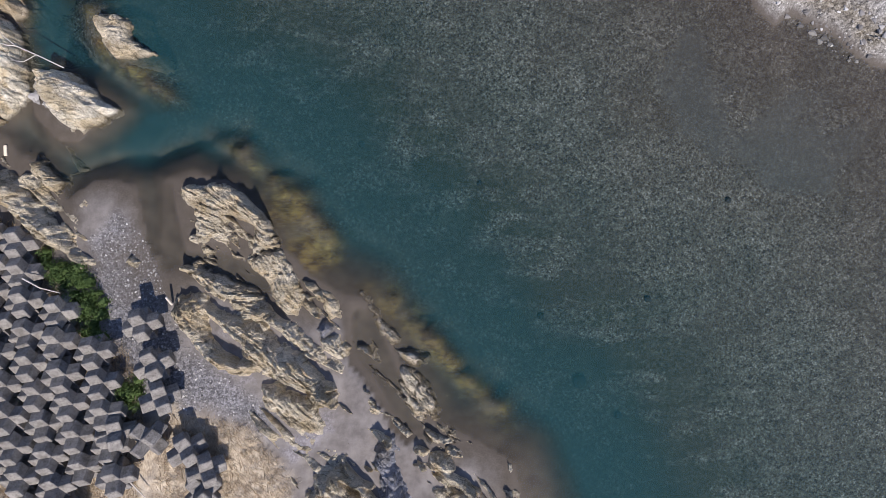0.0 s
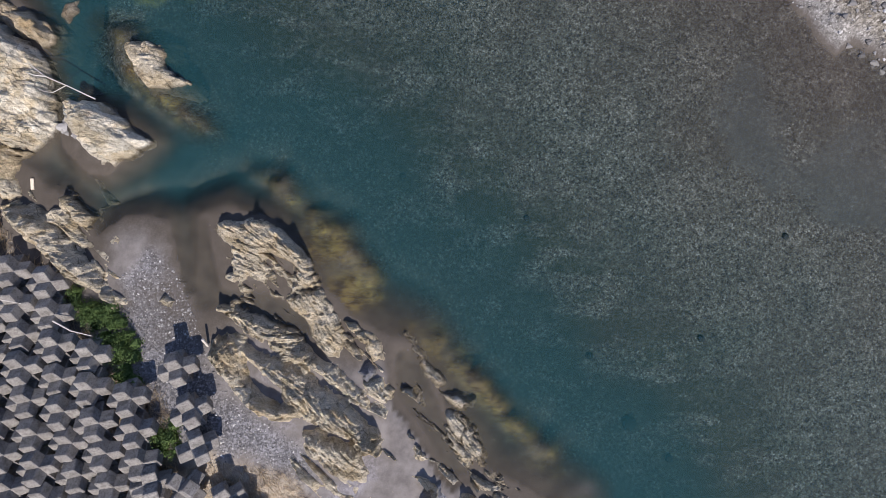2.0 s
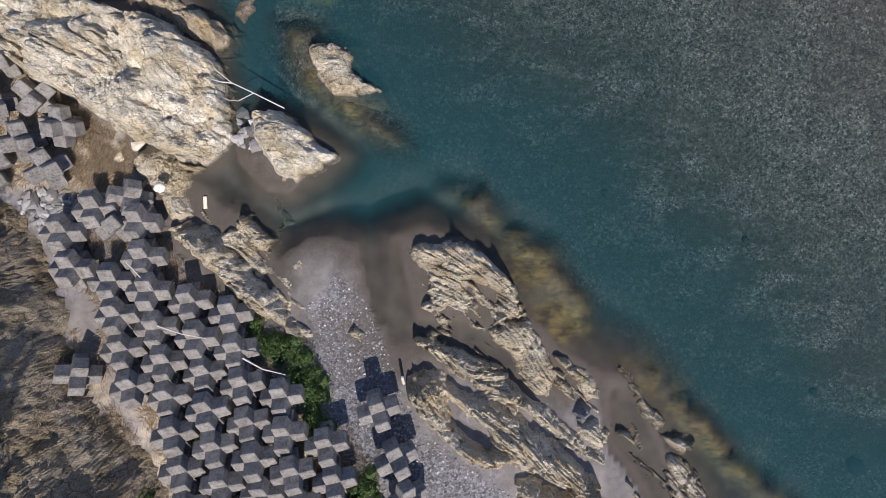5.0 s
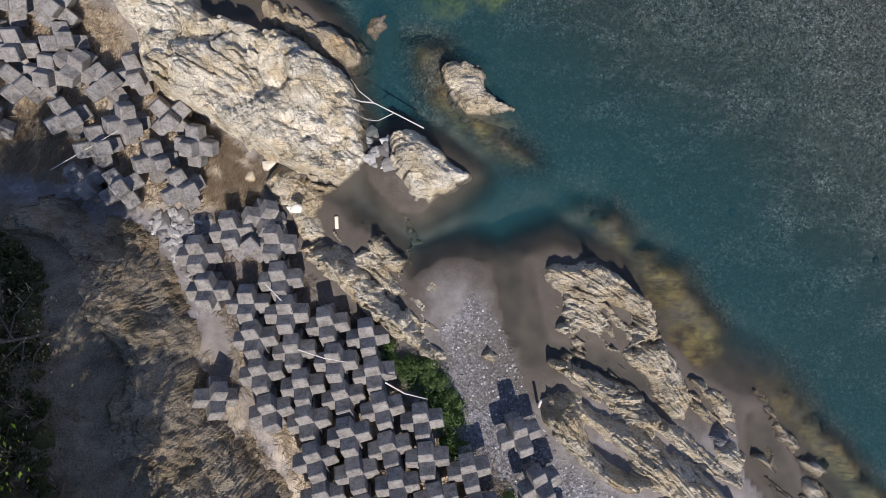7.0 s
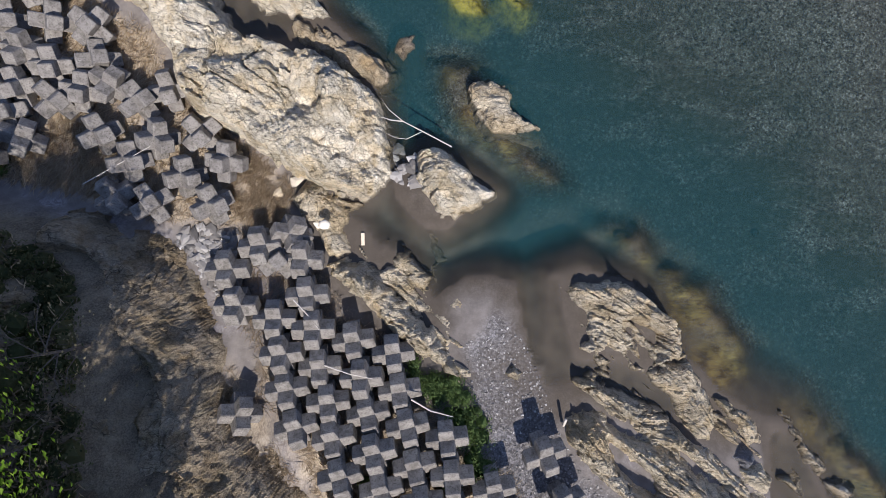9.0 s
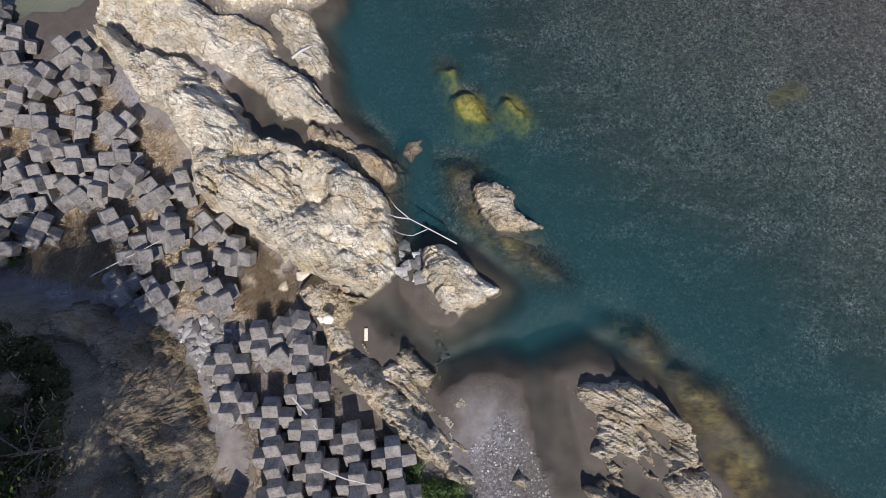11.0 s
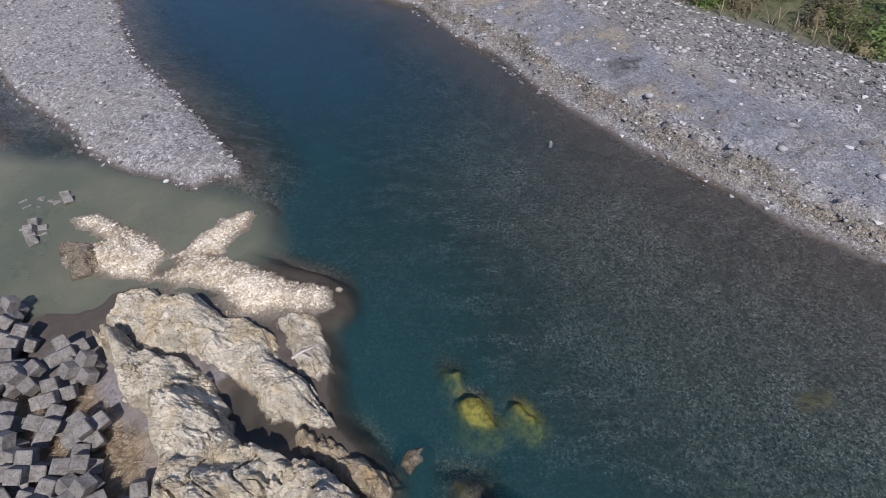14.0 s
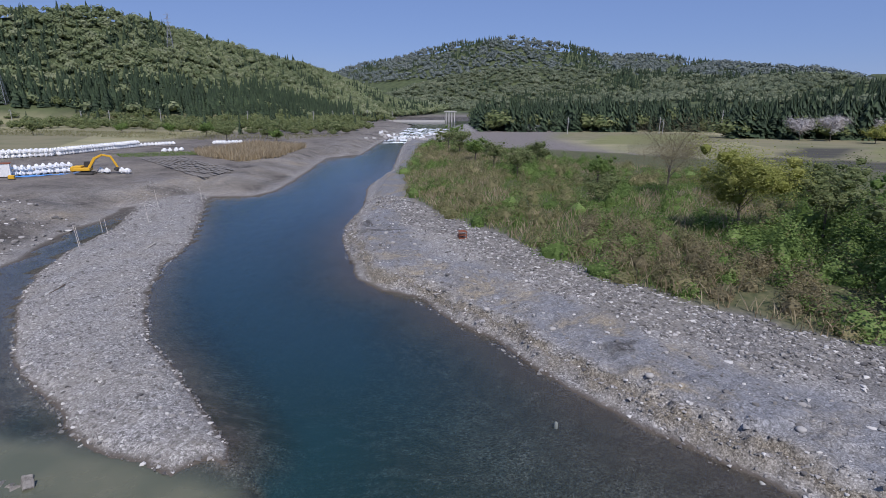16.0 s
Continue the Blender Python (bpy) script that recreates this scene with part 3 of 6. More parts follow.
    earth = n.ramp(n.mix(0.5, mid, fine), (0.35, (0.05, 0.042, 0.03)), (0.5, (0.14, 0.115, 0.08)), (0.7, (0.25, 0.21, 0.15)))
    c = n.mix(n.attr("hill"), c, earth)
    c = n.mix(n.attr("green"), c, n.ramp(mid, (0.3, (0.04, 0.055, 0.02)), (0.7, (0.13, 0.12, 0.06))))
    fld = n.mix(n.ramp(n.sep(n.cells(0.018, rand=0.6, stretch=(1, 0.6, 1, 24)))[0], (0.2, 0.0), (0.8, 1.0)), (0.20, 0.18, 0.105), (0.29, 0.265, 0.15))
    fld = n.mix(n.ramp(n.noise(0.06, 4), (0.45, 0.0), (0.7, 0.5)), fld, (0.08, 0.11, 0.04))
    furrow = n.noise(0.9, 2, stretch=(0.03, 1.6, 1, 40))
    fld = n.mix(n.attr("plough"), fld, n.mix(n.ramp(furrow, (0.4, 0.0), (0.6, 1.0)), (0.045, 0.042, 0.035), (0.085, 0.08, 0.055)))
    fld = n.mix(n.attr("meadow"), fld, n.mix(n.ramp(furrow, (0.4, 0.0), (0.6, 1.0)), (0.15, 0.155, 0.06), (0.20, 0.20, 0.085)))
    c = n.mix(n.attr("field"), c, fld)
    c = n.mix(n.attr("wood"), c, n.ramp(n.noise(0.05, 5), (0.35, (0.035, 0.05, 0.02)), (0.65, (0.09, 0.11, 0.045))))
    # the bed of the river, seen through the water
    at = n.mapped(n.pos, (1, 1, 0.3))
    bv = n.mix(0.4, n.mix(0.5, n.sep(n.cells(10.0, at=at))[0], n.sep(n.cells(17.0, at=at))[1]), n.sep(n.cells(30.0, at=at))[0])
    bed = n.ramp(bv, (0.24, (0.006, 0.005, 0.004)), (0.38, (0.056, 0.048, 0.038)), (0.55, (0.105, 0.096, 0.079)), (0.70, (0.155, 0.143, 0.122)), (0.86, (0.33, 0.315, 0.285)))
    weed = n.math("MULTIPLY", n.attr("weed"), n.ramp(n.noise(0.8, 6, 0.72, stretch=(0.45, 1.3, 1, 48)), (0.42, 0.0), (0.52, 0.9)))
    bed = n.mix(weed, bed, n.mix(0.18, (0.016, 0.022, 0.008), bed))
    bed = n.mix(n.ramp(n.noise(0.9, 4, 0.65), (0.42, 0.0), (0.62, 0.55)), bed, n.mix(1.0, bed, (0.45, 0.45, 0.42), "MULTIPLY"))
    bed = n.mix(n.ramp(big, (0.4, 0.0), (0.7, 0.6)), bed, n.mix(0.6, bed, (0.058, 0.041, 0.028)))
    bed = n.mix(n.attr("patch"), bed, n.mix(0.25, (0.078, 0.079, 0.076), bed))
    bed = n.mix(n.math("MULTIPLY", n.attr("brown"), 0.82), bed, n.mix(0.35, (0.030, 0.023, 0.017), bed))
    bed = n.mix(n.attr("mud"), bed, n.ramp(mid, (0.35, (0.040, 0.033, 0.023)), (0.65, (0.07, 0.057, 0.041))))
    bed = n.mix(n.math("MULTIPLY", n.attr("algae"), n.ramp(n.noise(1.2, 6, 0.7), (0.36, 0.3), (0.5, 1.0))), bed, n.ramp(n.mix(0.6, mid, n.noise(6.0, 6, 0.75, stretch=(0.5, 1.8, 1, 38), distort=0.6)), (0.38, (0.022, 0.016, 0.009)), (0.48, (0.080, 0.056, 0.024)), (0.58, (0.155, 0.12, 0.04)), (0.72, (0.28, 0.23, 0.075))))
    bed = n.mix(n.attr("gold"), bed, n.ramp(n.mix(0.5, mid, n.noise(6.0, 5, 0.7)), (0.38, (0.06, 0.05, 0.012)), (0.5, (0.26, 0.22, 0.04)), (0.62, (0.50, 0.40, 0.07))))
    bed = n.mix(n.attr("silt"), bed, (0.16, 0.14, 0.10))
    under = n.ramp(n.math("MULTIPLY", z, -14.0), (0.0, 0.0), (0.6, 1.0))
    c = n.mix(under, c, bed)
    stony = n.math("MAXIMUM", n.math("MAXIMUM", n.attr("gravel"), n.attr("beach")), n.math("MAXIMUM", n.attr("pale"), n.attr("hill")))
    h = n.math("ADD", n.math("MULTIPLY", n.math("MULTIPLY", n.cells(9.0, "Distance"), -1.0), stony), n.math("MULTIPLY", fine, 0.35))
    n.bump(n.math("ADD", h, n.math("MULTIPLY", mid, 0.4)), 0.5, 0.06)
    return n.finish(c, n.ramp(z, (0.0, 0.75), (0.12, 0.92)), 0, 0.35)


GROUND = ground_material()


def water_material():
    n = Nodes("river_water")
    t, nodes = n.t, n.t.nodes
    d = n.attr("depth")
    silt = n.attr("silt")
    murk = n.math("SUBTRACT", 1.0, n.math("POWER", 0.53, n.math("MULTIPLY", d, d)))
    murk = n.math("MAXIMUM", murk, n.math("MULTIPLY", silt, 0.78))
    murk = n.math("MULTIPLY", murk, n.ramp(n.noise(0.16, 4, stretch=(1, 0.35, 1, -48), distort=0.8), (0.3, 0.84), (0.7, 1.0)))
    clear = nodes.new("ShaderNodeBsdfTransparent")
    k = n.math("MINIMUM", d, 1.4)
    tint = nodes.new("ShaderNodeCombineColor")
    for i, base in enumerate((0.76, 0.88, 0.89)):
        n.link(n.math("POWER", base, k), tint.inputs[i])
    n.link(tint.outputs[0], clear.inputs[0])
    body = nodes.new("ShaderNodeBsdfDiffuse")
    # upstream the body colour is bluer, to add to the sky's reflection there
    n.link(n.mix(silt, n.mix(n.attr("far"), (0.0125, 0.053, 0.057), (0.013, 0.042, 0.060)), n.mix(n.ramp(n.noise(0.22, 4, 0.6), (0.4, 0.0), (0.65, 1.0)), (0.125, 0.138, 0.095), (0.185, 0.185, 0.125))), body.inputs["Color"])
    a = nodes.new("ShaderNodeMixShader")
    n.link(murk, a.inputs[0])
    n.link(clear.outputs[0], a.inputs[1])
    n.link(body.outputs[0], a.inputs[2])
    wave = n.math("ADD", n.math("MULTIPLY", n.noise(0.9, 2, stretch=(1, 0.5, 1, -40)), 1.0), n.math("MULTIPLY", n.noise(5.0, 3), 0.28))
    wave = n.math("ADD", wave, n.math("MULTIPLY", n.noise(9.0, 3), n.math("MULTIPLY", n.attr("riffle"), 0.5)))
    bp = n.bump(wave, 1.0, 0.035)
    gloss = nodes.new("ShaderNodeBsdfGlossy")
    gloss.inputs["Roughness"].default_value = 0.07
    n.link(bp, gloss.inputs["Normal"])
    fr = nodes.new("ShaderNodeFresnel")
    fr.inputs["IOR"].default_value = 1.33
    n.link(bp, fr.inputs["Normal"])
    b = nodes.new("ShaderNodeMixShader")
    n.link(fr.outputs[0], b.inputs[0])
    n.link(a.outputs[0], b.inputs[1])
    n.link(gloss.outputs[0], b.inputs[2])
    n.link(b.outputs[0], n.out.inputs["Surface"])
    nodes.remove(n.p)
    return n.m


def leaf_material(name, a, b, c, big=0.25, thin=0.45, crowns=0.0):
    """Leaves let part of the light through."""
    n = Nodes(name)
    r = n.geo.outputs["Random Per Island"]
    if crowns:
        r = n.mix(0.3, n.ramp(n.noise(crowns, 2), (0.3, 0.0), (0.7, 1.0)), r)
    col = n.ramp(r, (0.05, a), (0.5, b), (0.95, c))
    col = n.mix(n.ramp(n.noise(big, 3), (0.35, 0.0), (0.7, 0.6)), col, a)
    n.finish(col, 0.75, 0, 0.25)
    through_leaf = n.t.nodes.new("ShaderNodeBsdfTranslucent")
    n.link(col, through_leaf.inputs["Color"])
    both = n.t.nodes.new("ShaderNodeMixShader")
    both.inputs[0].default_value = thin
    n.link(n.p.outputs[0], both.inputs[1])
    n.link(through_leaf.outputs[0], both.inputs[2])
    n.link(both.outputs[0], n.out.inputs["Surface"])
    return n.m


LEAF_BRIGHT = leaf_material("young_green_leaves", (0.095, 0.15, 0.04), (0.175, 0.265, 0.068), (0.28, 0.38, 0.125))
LEAF_SCRUB = leaf_material("grey_green_scrub_leaves", (0.065, 0.11, 0.034), (0.115, 0.18, 0.055), (0.19, 0.27, 0.095))
LEAF_DARK = leaf_material("dark_conifer_needles", (0.024, 0.040, 0.022), (0.040, 0.064, 0.033), (0.060, 0.090, 0.044), 0.02, 0.0)
LEAF_MIXED = leaf_material("spring_woodland_leaves", (0.12, 0.155, 0.06), (0.20, 0.235, 0.095), (0.30, 0.32, 0.155), 0.012)
LEAF_OLIVE = leaf_material("olive_thicket_leaves", (0.15, 0.155, 0.07), (0.25, 0.25, 0.11), (0.36, 0.31, 0.17), 0.1)
REED = leaf_material("dry_straw", (0.28, 0.22, 0.13), (0.42, 0.34, 0.22), (0.58, 0.49, 0.34), 0.5)
TWIG = plain("brown_twigs", (0.07, 0.05, 0.035), (0.16, 0.12, 0.09), 12)
BARK = plain("grey_bark", (0.07, 0.055, 0.045), (0.18, 0.15, 0.12), 9, 0.9, 0, 0.6, 0.02)
DRIFT = plain("bleached_driftwood", (0.38, 0.34, 0.29), (0.62, 0.58, 0.52), 10, 0.85, 0, 0.4)
PLANK = plain("pale_sawn_timber", (0.62, 0.52, 0.38), (0.80, 0.70, 0.55), 10, 0.7)


def concrete_material():
    n = Nodes("weathered_concrete")
    k, f = n.noise(2.1, 6, 0.7), n.noise(28, 5, 0.7)
    c = n.ramp(n.mix(0.4, k, f), (0.3, (0.11, 0.10, 0.09)), (0.48, (0.205, 0.19, 0.172)), (0.68, (0.35, 0.33, 0.296)))
    c = n.mix(n.math("MULTIPLY", n.rnd(), 0.4), c, (0.22, 0.205, 0.19))
    c = n.mix(n.ramp(n.noise(4.0, 6, 0.75), (0.48, 0.0), (0.62, 0.75)), c, (0.095, 0.087, 0.076))
    c = n.mix(n.ramp(n.noise(22, 4, 0.75), (0.54, 0.0), (0.60, 0.75)), c, (0.06, 0.055, 0.048))
    n.bump(f, 0.5, 0.015)
    return n.finish(c, 0.92, 0, 0.25)


CONCRETE = concrete_material()
STONE = Nodes("river_cobbles")
STONE.bump(STONE.noise(20, 3), 0.3, 0.02)
STONE = STONE.finish(STONE.mix(STONE.math("MULTIPLY", STONE.noise(9, 4), 0.4), STONE.ramp(STONE.geo.outputs["Random Per Island"], (0.0, (0.06, 0.056, 0.053)), (0.45, (0.20, 0.188, 0.175)), (0.85, (0.36, 0.345, 0.325)), (1.0, (0.62, 0.60, 0.57))), (0.2, 0.19, 0.18)), 0.85)
STONE_PALE = Nodes("pale_broken_stone")
_pale = STONE_PALE.ramp(STONE_PALE.geo.outputs["Random Per Island"], (0.0, (0.32, 0.25, 0.16)), (0.4, (0.56, 0.48, 0.35)), (1.0, (0.80, 0.74, 0.62)))
_pale = STONE_PALE.mix(STONE_PALE.ramp(STONE_PALE.noise(0.55, 5, 0.65), (0.48, 0.0), (0.62, 0.75)), _pale, STONE_PALE.mix(0.5, (0.20, 0.15, 0.085), _pale))
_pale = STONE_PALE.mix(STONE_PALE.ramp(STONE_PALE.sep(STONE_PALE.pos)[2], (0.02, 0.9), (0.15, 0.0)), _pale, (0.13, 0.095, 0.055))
STONE_PALE = STONE_PALE.finish(_pale, 0.9)
BLACK_STONE = plain("dark_wet_stone", (0.012, 0.012, 0.013), (0.03, 0.03, 0.03), 6, 0.8)
BAG = plain("white_woven_plastic", (0.70, 0.71, 0.72), (0.84, 0.84, 0.83), 3, 0.6)
YELLOW = plain("yellow_machine_paint", (0.55, 0.30, 0.02), (0.66, 0.38, 0.03), 3, 0.45)
BLACK = plain("black_rubber_and_steel", (0.015, 0.015, 0.016), (0.05, 0.045, 0.04), 6, 0.6)
GLASS = plain("dark_cab_glass", (0.02, 0.025, 0.03), (0.04, 0.045, 0.05), 2, 0.08)
STEEL = plain("galvanised_steel", (0.22, 0.23, 0.25), (0.33, 0.34, 0.36), 4, 0.5, 0.6)
POLE = plain("grey_pole_concrete", (0.30, 0.29, 0.27), (0.42, 0.41, 0.39), 3, 0.85)
RUST = plain("rusty_red_iron", (0.16, 0.05, 0.025), (0.30, 0.10, 0.05), 8, 0.8, 0.2)
BLUE = plain("blue_tarpaulin", (0.05, 0.20, 0.52), (0.09, 0.30, 0.66), 2, 0.5)
WHITE = plain("white_painted_panel", (0.62, 0.63, 0.64), (0.78, 0.78, 0.77), 2, 0.6)
ROOF = plain("grey_roof_tiles", (0.16, 0.17, 0.19), (0.28, 0.29, 0.31), 3, 0.6)
SPLASH = plain("broken_white_water", (0.55, 0.60, 0.64), (0.85, 0.88, 0.90), 2, 0.4)
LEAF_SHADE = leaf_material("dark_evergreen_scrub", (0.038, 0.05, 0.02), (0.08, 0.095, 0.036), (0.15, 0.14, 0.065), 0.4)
# distance haze is put into this leaf colour: paler, greyer and bluer
LEAF_FAR = leaf_material("haze_tinted_mountain_leaves", (0.16, 0.195, 0.185), (0.205, 0.235, 0.215), (0.26, 0.285, 0.255), 0.004, 0.3, 0.06)
LEAF_HILL = leaf_material("spring_hill_leaves", (0.12, 0.16, 0.075), (0.25, 0.285, 0.145), (0.42, 0.43, 0.28), 0.012, 0.4, 0.09)
LEAF_TWIG = leaf_material("bare_twig_tips", (0.16, 0.14, 0.08), (0.245, 0.21, 0.12), (0.33, 0.29, 0.17))
ROCK_BROWN = rock_material("brown_bank_rock", (0.04, 0.031, 0.022), (0.20, 0.16, 0.11), (0.50, 0.425, 0.315), (0.15, 0.115, 0.075))

# ---------------------------------------------------------------- ground and water
def steps(a, b, fine, reach, grow=1.07):
    mid = np.arange(a, b + 1e-6, fine)
    side, s, p = [], fine, 0.0
    while p < reach:
        s *= grow
        p += s
        side.append(p)
    side = np.array(side)
    return np.concatenate([a - side[::-1], mid, b + side])


gx, gy = steps(-46, 22, 0.2, 4300), steps(-12, 60, 0.2, 4300, 1.06)
gx, gy = gx[(gx > -4500) & (gx < 4500)], gy[(gy > -60.5) & (gy < 4500)]
GX, GY = np.meshgrid(gx, gy)
GZ, COVER = land(GX, GY)
me = mesh("ground", np.stack([GX.ravel(), GY.ravel(), GZ.ravel()], 1), grid_faces(len(gx), len(gy)), GROUND, True)
for key, val in COVER.items():
    attribute(me, key, val.ravel())
tagged(new("ground", me), "grey sand, gravel bars, river bed and fields", "ground", kind="structure")

wx, wy = steps(-36, 18, 0.25, 300), steps(-14, 32, 0.25, 700)
wx, wy = wx[(wx > -110) & (wx < 60)], wy[(wy > -60.5) & (wy < 640)]
WX, WY = np.meshgrid(wx, wy)
WZ, WC = land(WX, WY)
keep = WZ < 0.3
v, f, used = compact(np.stack([WX.ravel(), WY.ravel(), 0 * WX.ravel()], 1), grid_faces(len(wx), len(wy), keep))
me = mesh("water", v, f, water_material(), True)
attribute(me, "depth", np.maximum(-WZ.ravel()[used], 0))
attribute(me, "silt", WC["silt"].ravel()[used])
attribute(me, "far", smooth(16, 40, v[:, 1]))
attribute(me, "riffle", np.exp(-((v[:, 0] - 3.6) / 1.3) ** 2 - ((v[:, 1] + 8.2) / 2.4) ** 2))
tagged(new("water", me), "clear teal river water with small ripples", "river", kind="structure")


# ---------------------------------------------------------------- rock outcrops
def slabs(x, y, size, seed, turn=0.0, slim=1.0, steep=2.6):
    """Fractured rock: the upper side of many tilted, flat-topped blocks that lie through one another."""
    c, s = math.cos(turn), math.sin(turn)
    x, y = (x * c + y * s) / (size * slim), (-x * s + y * c) / size
    gx0, gy0 = np.floor(x), np.floor(y)
    out = np.full(x.shape, -9.0)
    for i in (-1, 0, 1):
        for j in (-1, 0, 1):
            cx, cy = gx0 + i, gy0 + j
            r = [vnoise(cx, cy, seed + k) for k in range(8)]
            ox, oy = x - cx - 0.1 - 0.8 * r[0], y - cy - 0.1 - 0.8 * r[1]
            a = (r[2] - 0.5) * 1.5
            px, py = ox * np.cos(a) + oy * np.sin(a), -ox * np.sin(a) + oy * np.cos(a)
            d = np.maximum(np.abs(px) / (0.42 + 0.4 * r[3]), np.abs(py) / (0.36 + 0.3 * r[4]))
            h = r[5] + 1.1 * (r[6] - 0.5) * px + 1.3 * (r[7] - 0.55) * py - steep * np.maximum(d - 0.8, 0)
            out = np.maximum(out, h)
    return np.maximum(out, -0.6)


def beds(u, w, width, seed):
    """Tilted layers on edge: each rises slowly and breaks off sharply, and ends somewhere along its run."""
    p = w / width + 0.55 * fbm(u * 0.35, w * 0.35, seed, 3) + 0.16 * fbm(u * 2.2, w * 2.2, seed + 3, 2)
    n = np.floor(p)
    k = p - n
    tall = vnoise(n * 1.7 + 0.5, np.floor(u / (width * 3.2) + 7 * vnoise(n, n * 0 + 0.5, seed + 5)), seed + 6)
    return (0.35 + 0.95 * tall) * np.minimum(0.25 + 0.75 * k, (1 - k) * 7)


def outcrop(outline, top, seed, material=None, edge=0.45, strata=-40, res=0.045, label="pale tan layered rock outcrop at the river's edge", rough=0.78, band=0.28, layered=1.0, least=-0.15, torn=0.0, hollows=()):
    p = np.array(outline)
    xs, ys = np.arange(p[:, 0].min() - 1.0, p[:, 0].max() + 1.0, res), np.arange(p[:, 1].min() - 1.0, p[:, 1].max() + 1.0, res)
    x, y = np.meshgrid(xs, ys)
    ragged = min(1.0, 0.45 + float((p.max(0) - p.min(0)).min()) / 4.5)
    a = radians(strata) + 0.22 * fbm(x * 0.25, y * 0.25, seed + 8, 2)
    u, w = x * np.cos(a) + y * np.sin(a), -x * np.sin(a) + y * np.cos(a)
    d = inside(outline, x, y) + ragged * 0.22 * fbm(x * 0.9, y * 0.9, seed) + ragged * (0.08 + 0.16 * layered) * fbm(u * 0.8, w * 3.2, seed + 5) + 0.10 * ragged * (slabs(x, y, 0.35, seed + 2) - 0.4)
    for h in hollows:
        d = np.minimum(d, 0.12 - inside(h, x, y) + 0.25 * fbm(u * 1.2, w * 4.0, seed + 6))
    if torn:
        edge_d = inside(outline, x, y)
        d = np.minimum(0.5 * edge_d + 0.9 * fbm(x * 1.3, y * 1.3, seed + 17), np.minimum(d, 0.2) + 1.3 * (fbm(u * 0.28, w * 0.9, seed + 15) + 0.7 * fbm(u * 1.1, w * 4.0, seed + 16) - torn))
    dd = np.maximum(d, 0)
    swell = np.clip(0.72 + 1.1 * fbm(x * 0.45, y * 0.45, seed + 20, 3), least, 1.5)
    body = top * (1 - np.exp(-dd / edge)) * swell
    turn = radians(strata)
    massive = 0.70 * slabs(x, y, 1.7, seed + 30, turn, 1.3, 1.5) + 0.48 * slabs(x, y, 0.75, seed + 40, turn + 0.6, 1.15, 1.8) + 0.13 * slabs(x, y, 0.24, seed + 50, turn - 0.4, 1.1, 2.0) + 0.05 * slabs(x, y, 0.12, seed + 55) + 0.30 * fbm(x * 0.9, y * 0.9, seed + 32, 3) + 0.07 * fbm(x * 7.0, y * 7.0, seed + 31, 3)
    leaf = 0.26 * beds(u, w, band, seed + 70) + 0.20 * beds(u, w, band * 0.4, seed + 80) + 0.20 * slabs(x, y, 0.8, seed + 90, turn, 1.8, 1.5) + 0.18 * slabs(x, y, 0.26, seed + 95, turn, 1.8, 2.0) + 0.06 * slabs(x, y, 0.12, seed + 97, turn, 1.5) + 0.3 * fbm(x * 0.55, y * 0.55, seed + 33, 2) + 0.09 * fbm(x * 7.0, y * 7.0, seed + 31, 3)
    crack = (1 - smooth(0.008, 0.035, np.abs(fbm(u * 0.4, w * 0.8, seed + 36, 4)))) * smooth(-0.1, 0.2, fbm(x * 0.3, y * 0.3, seed + 37, 2))
    relief = layered * leaf + (1 - layered) * massive - 0.35 * crack - 0.22
    z = body + rough * smooth(-0.05, 0.3, d) * relief * (0.40 + 0.42 * top)
    z = np.where(d > -0.05, z, 2.2 * d) + np.maximum(land(x, y)[0], -0.35)
    v, tag = np.stack([x.ravel(), y.ravel(), z.ravel()], 1), connected(d > -0.3).ravel()
    f = grid_faces(len(xs), len(ys), d > -0.3)
    count = np.bincount(tag[f[:, 0]], minlength=1)
    large = [k for k in np.argsort(-count)[:40] if count[k] > 260]
    for k in large:
        pv, pf, _ = compact(v, f[tag[f[:, 0]] == k])
        c = pv.mean(0)
        c[2] = 0
        ob = new("rock_outcrop", mesh("rock_outcrop", pv - c, pf, material or ROCK))
        ob.location = c
        tagged(ob, label, "rock", "rocks along the shore")
    rest = f[~np.isin(tag[f[:, 0]], large)]
    if torn and len(rest):
        pv, pf, _ = compact(v, rest)
        tagged(new("rock_slivers", mesh("rock_slivers", pv, pf, material or ROCK)), "small broken slivers of layered rock", "rocks", kind="stuff")


def connected(keep):
    """Numbers the separate patches of a grid."""
    tag, (rows, cols) = np.full(keep.shape, -1), keep.shape
    n = 0
    for i, j in np.argwhere(keep):
        if tag[i, j] >= 0:
            continue
        tag[i, j] = n
        todo = [(i, j)]
        while todo:
            p, q = todo.pop()
            for r, c in ((p + 1, q), (p - 1, q), (p, q + 1), (p, q - 1)):
                if 0 <= r < rows and 0 <= c < cols and keep[r, c] and tag[r, c] < 0:
                    tag[r, c] = n
                    todo.append((r, c))
        n += 1
    return np.maximum(tag, 0)


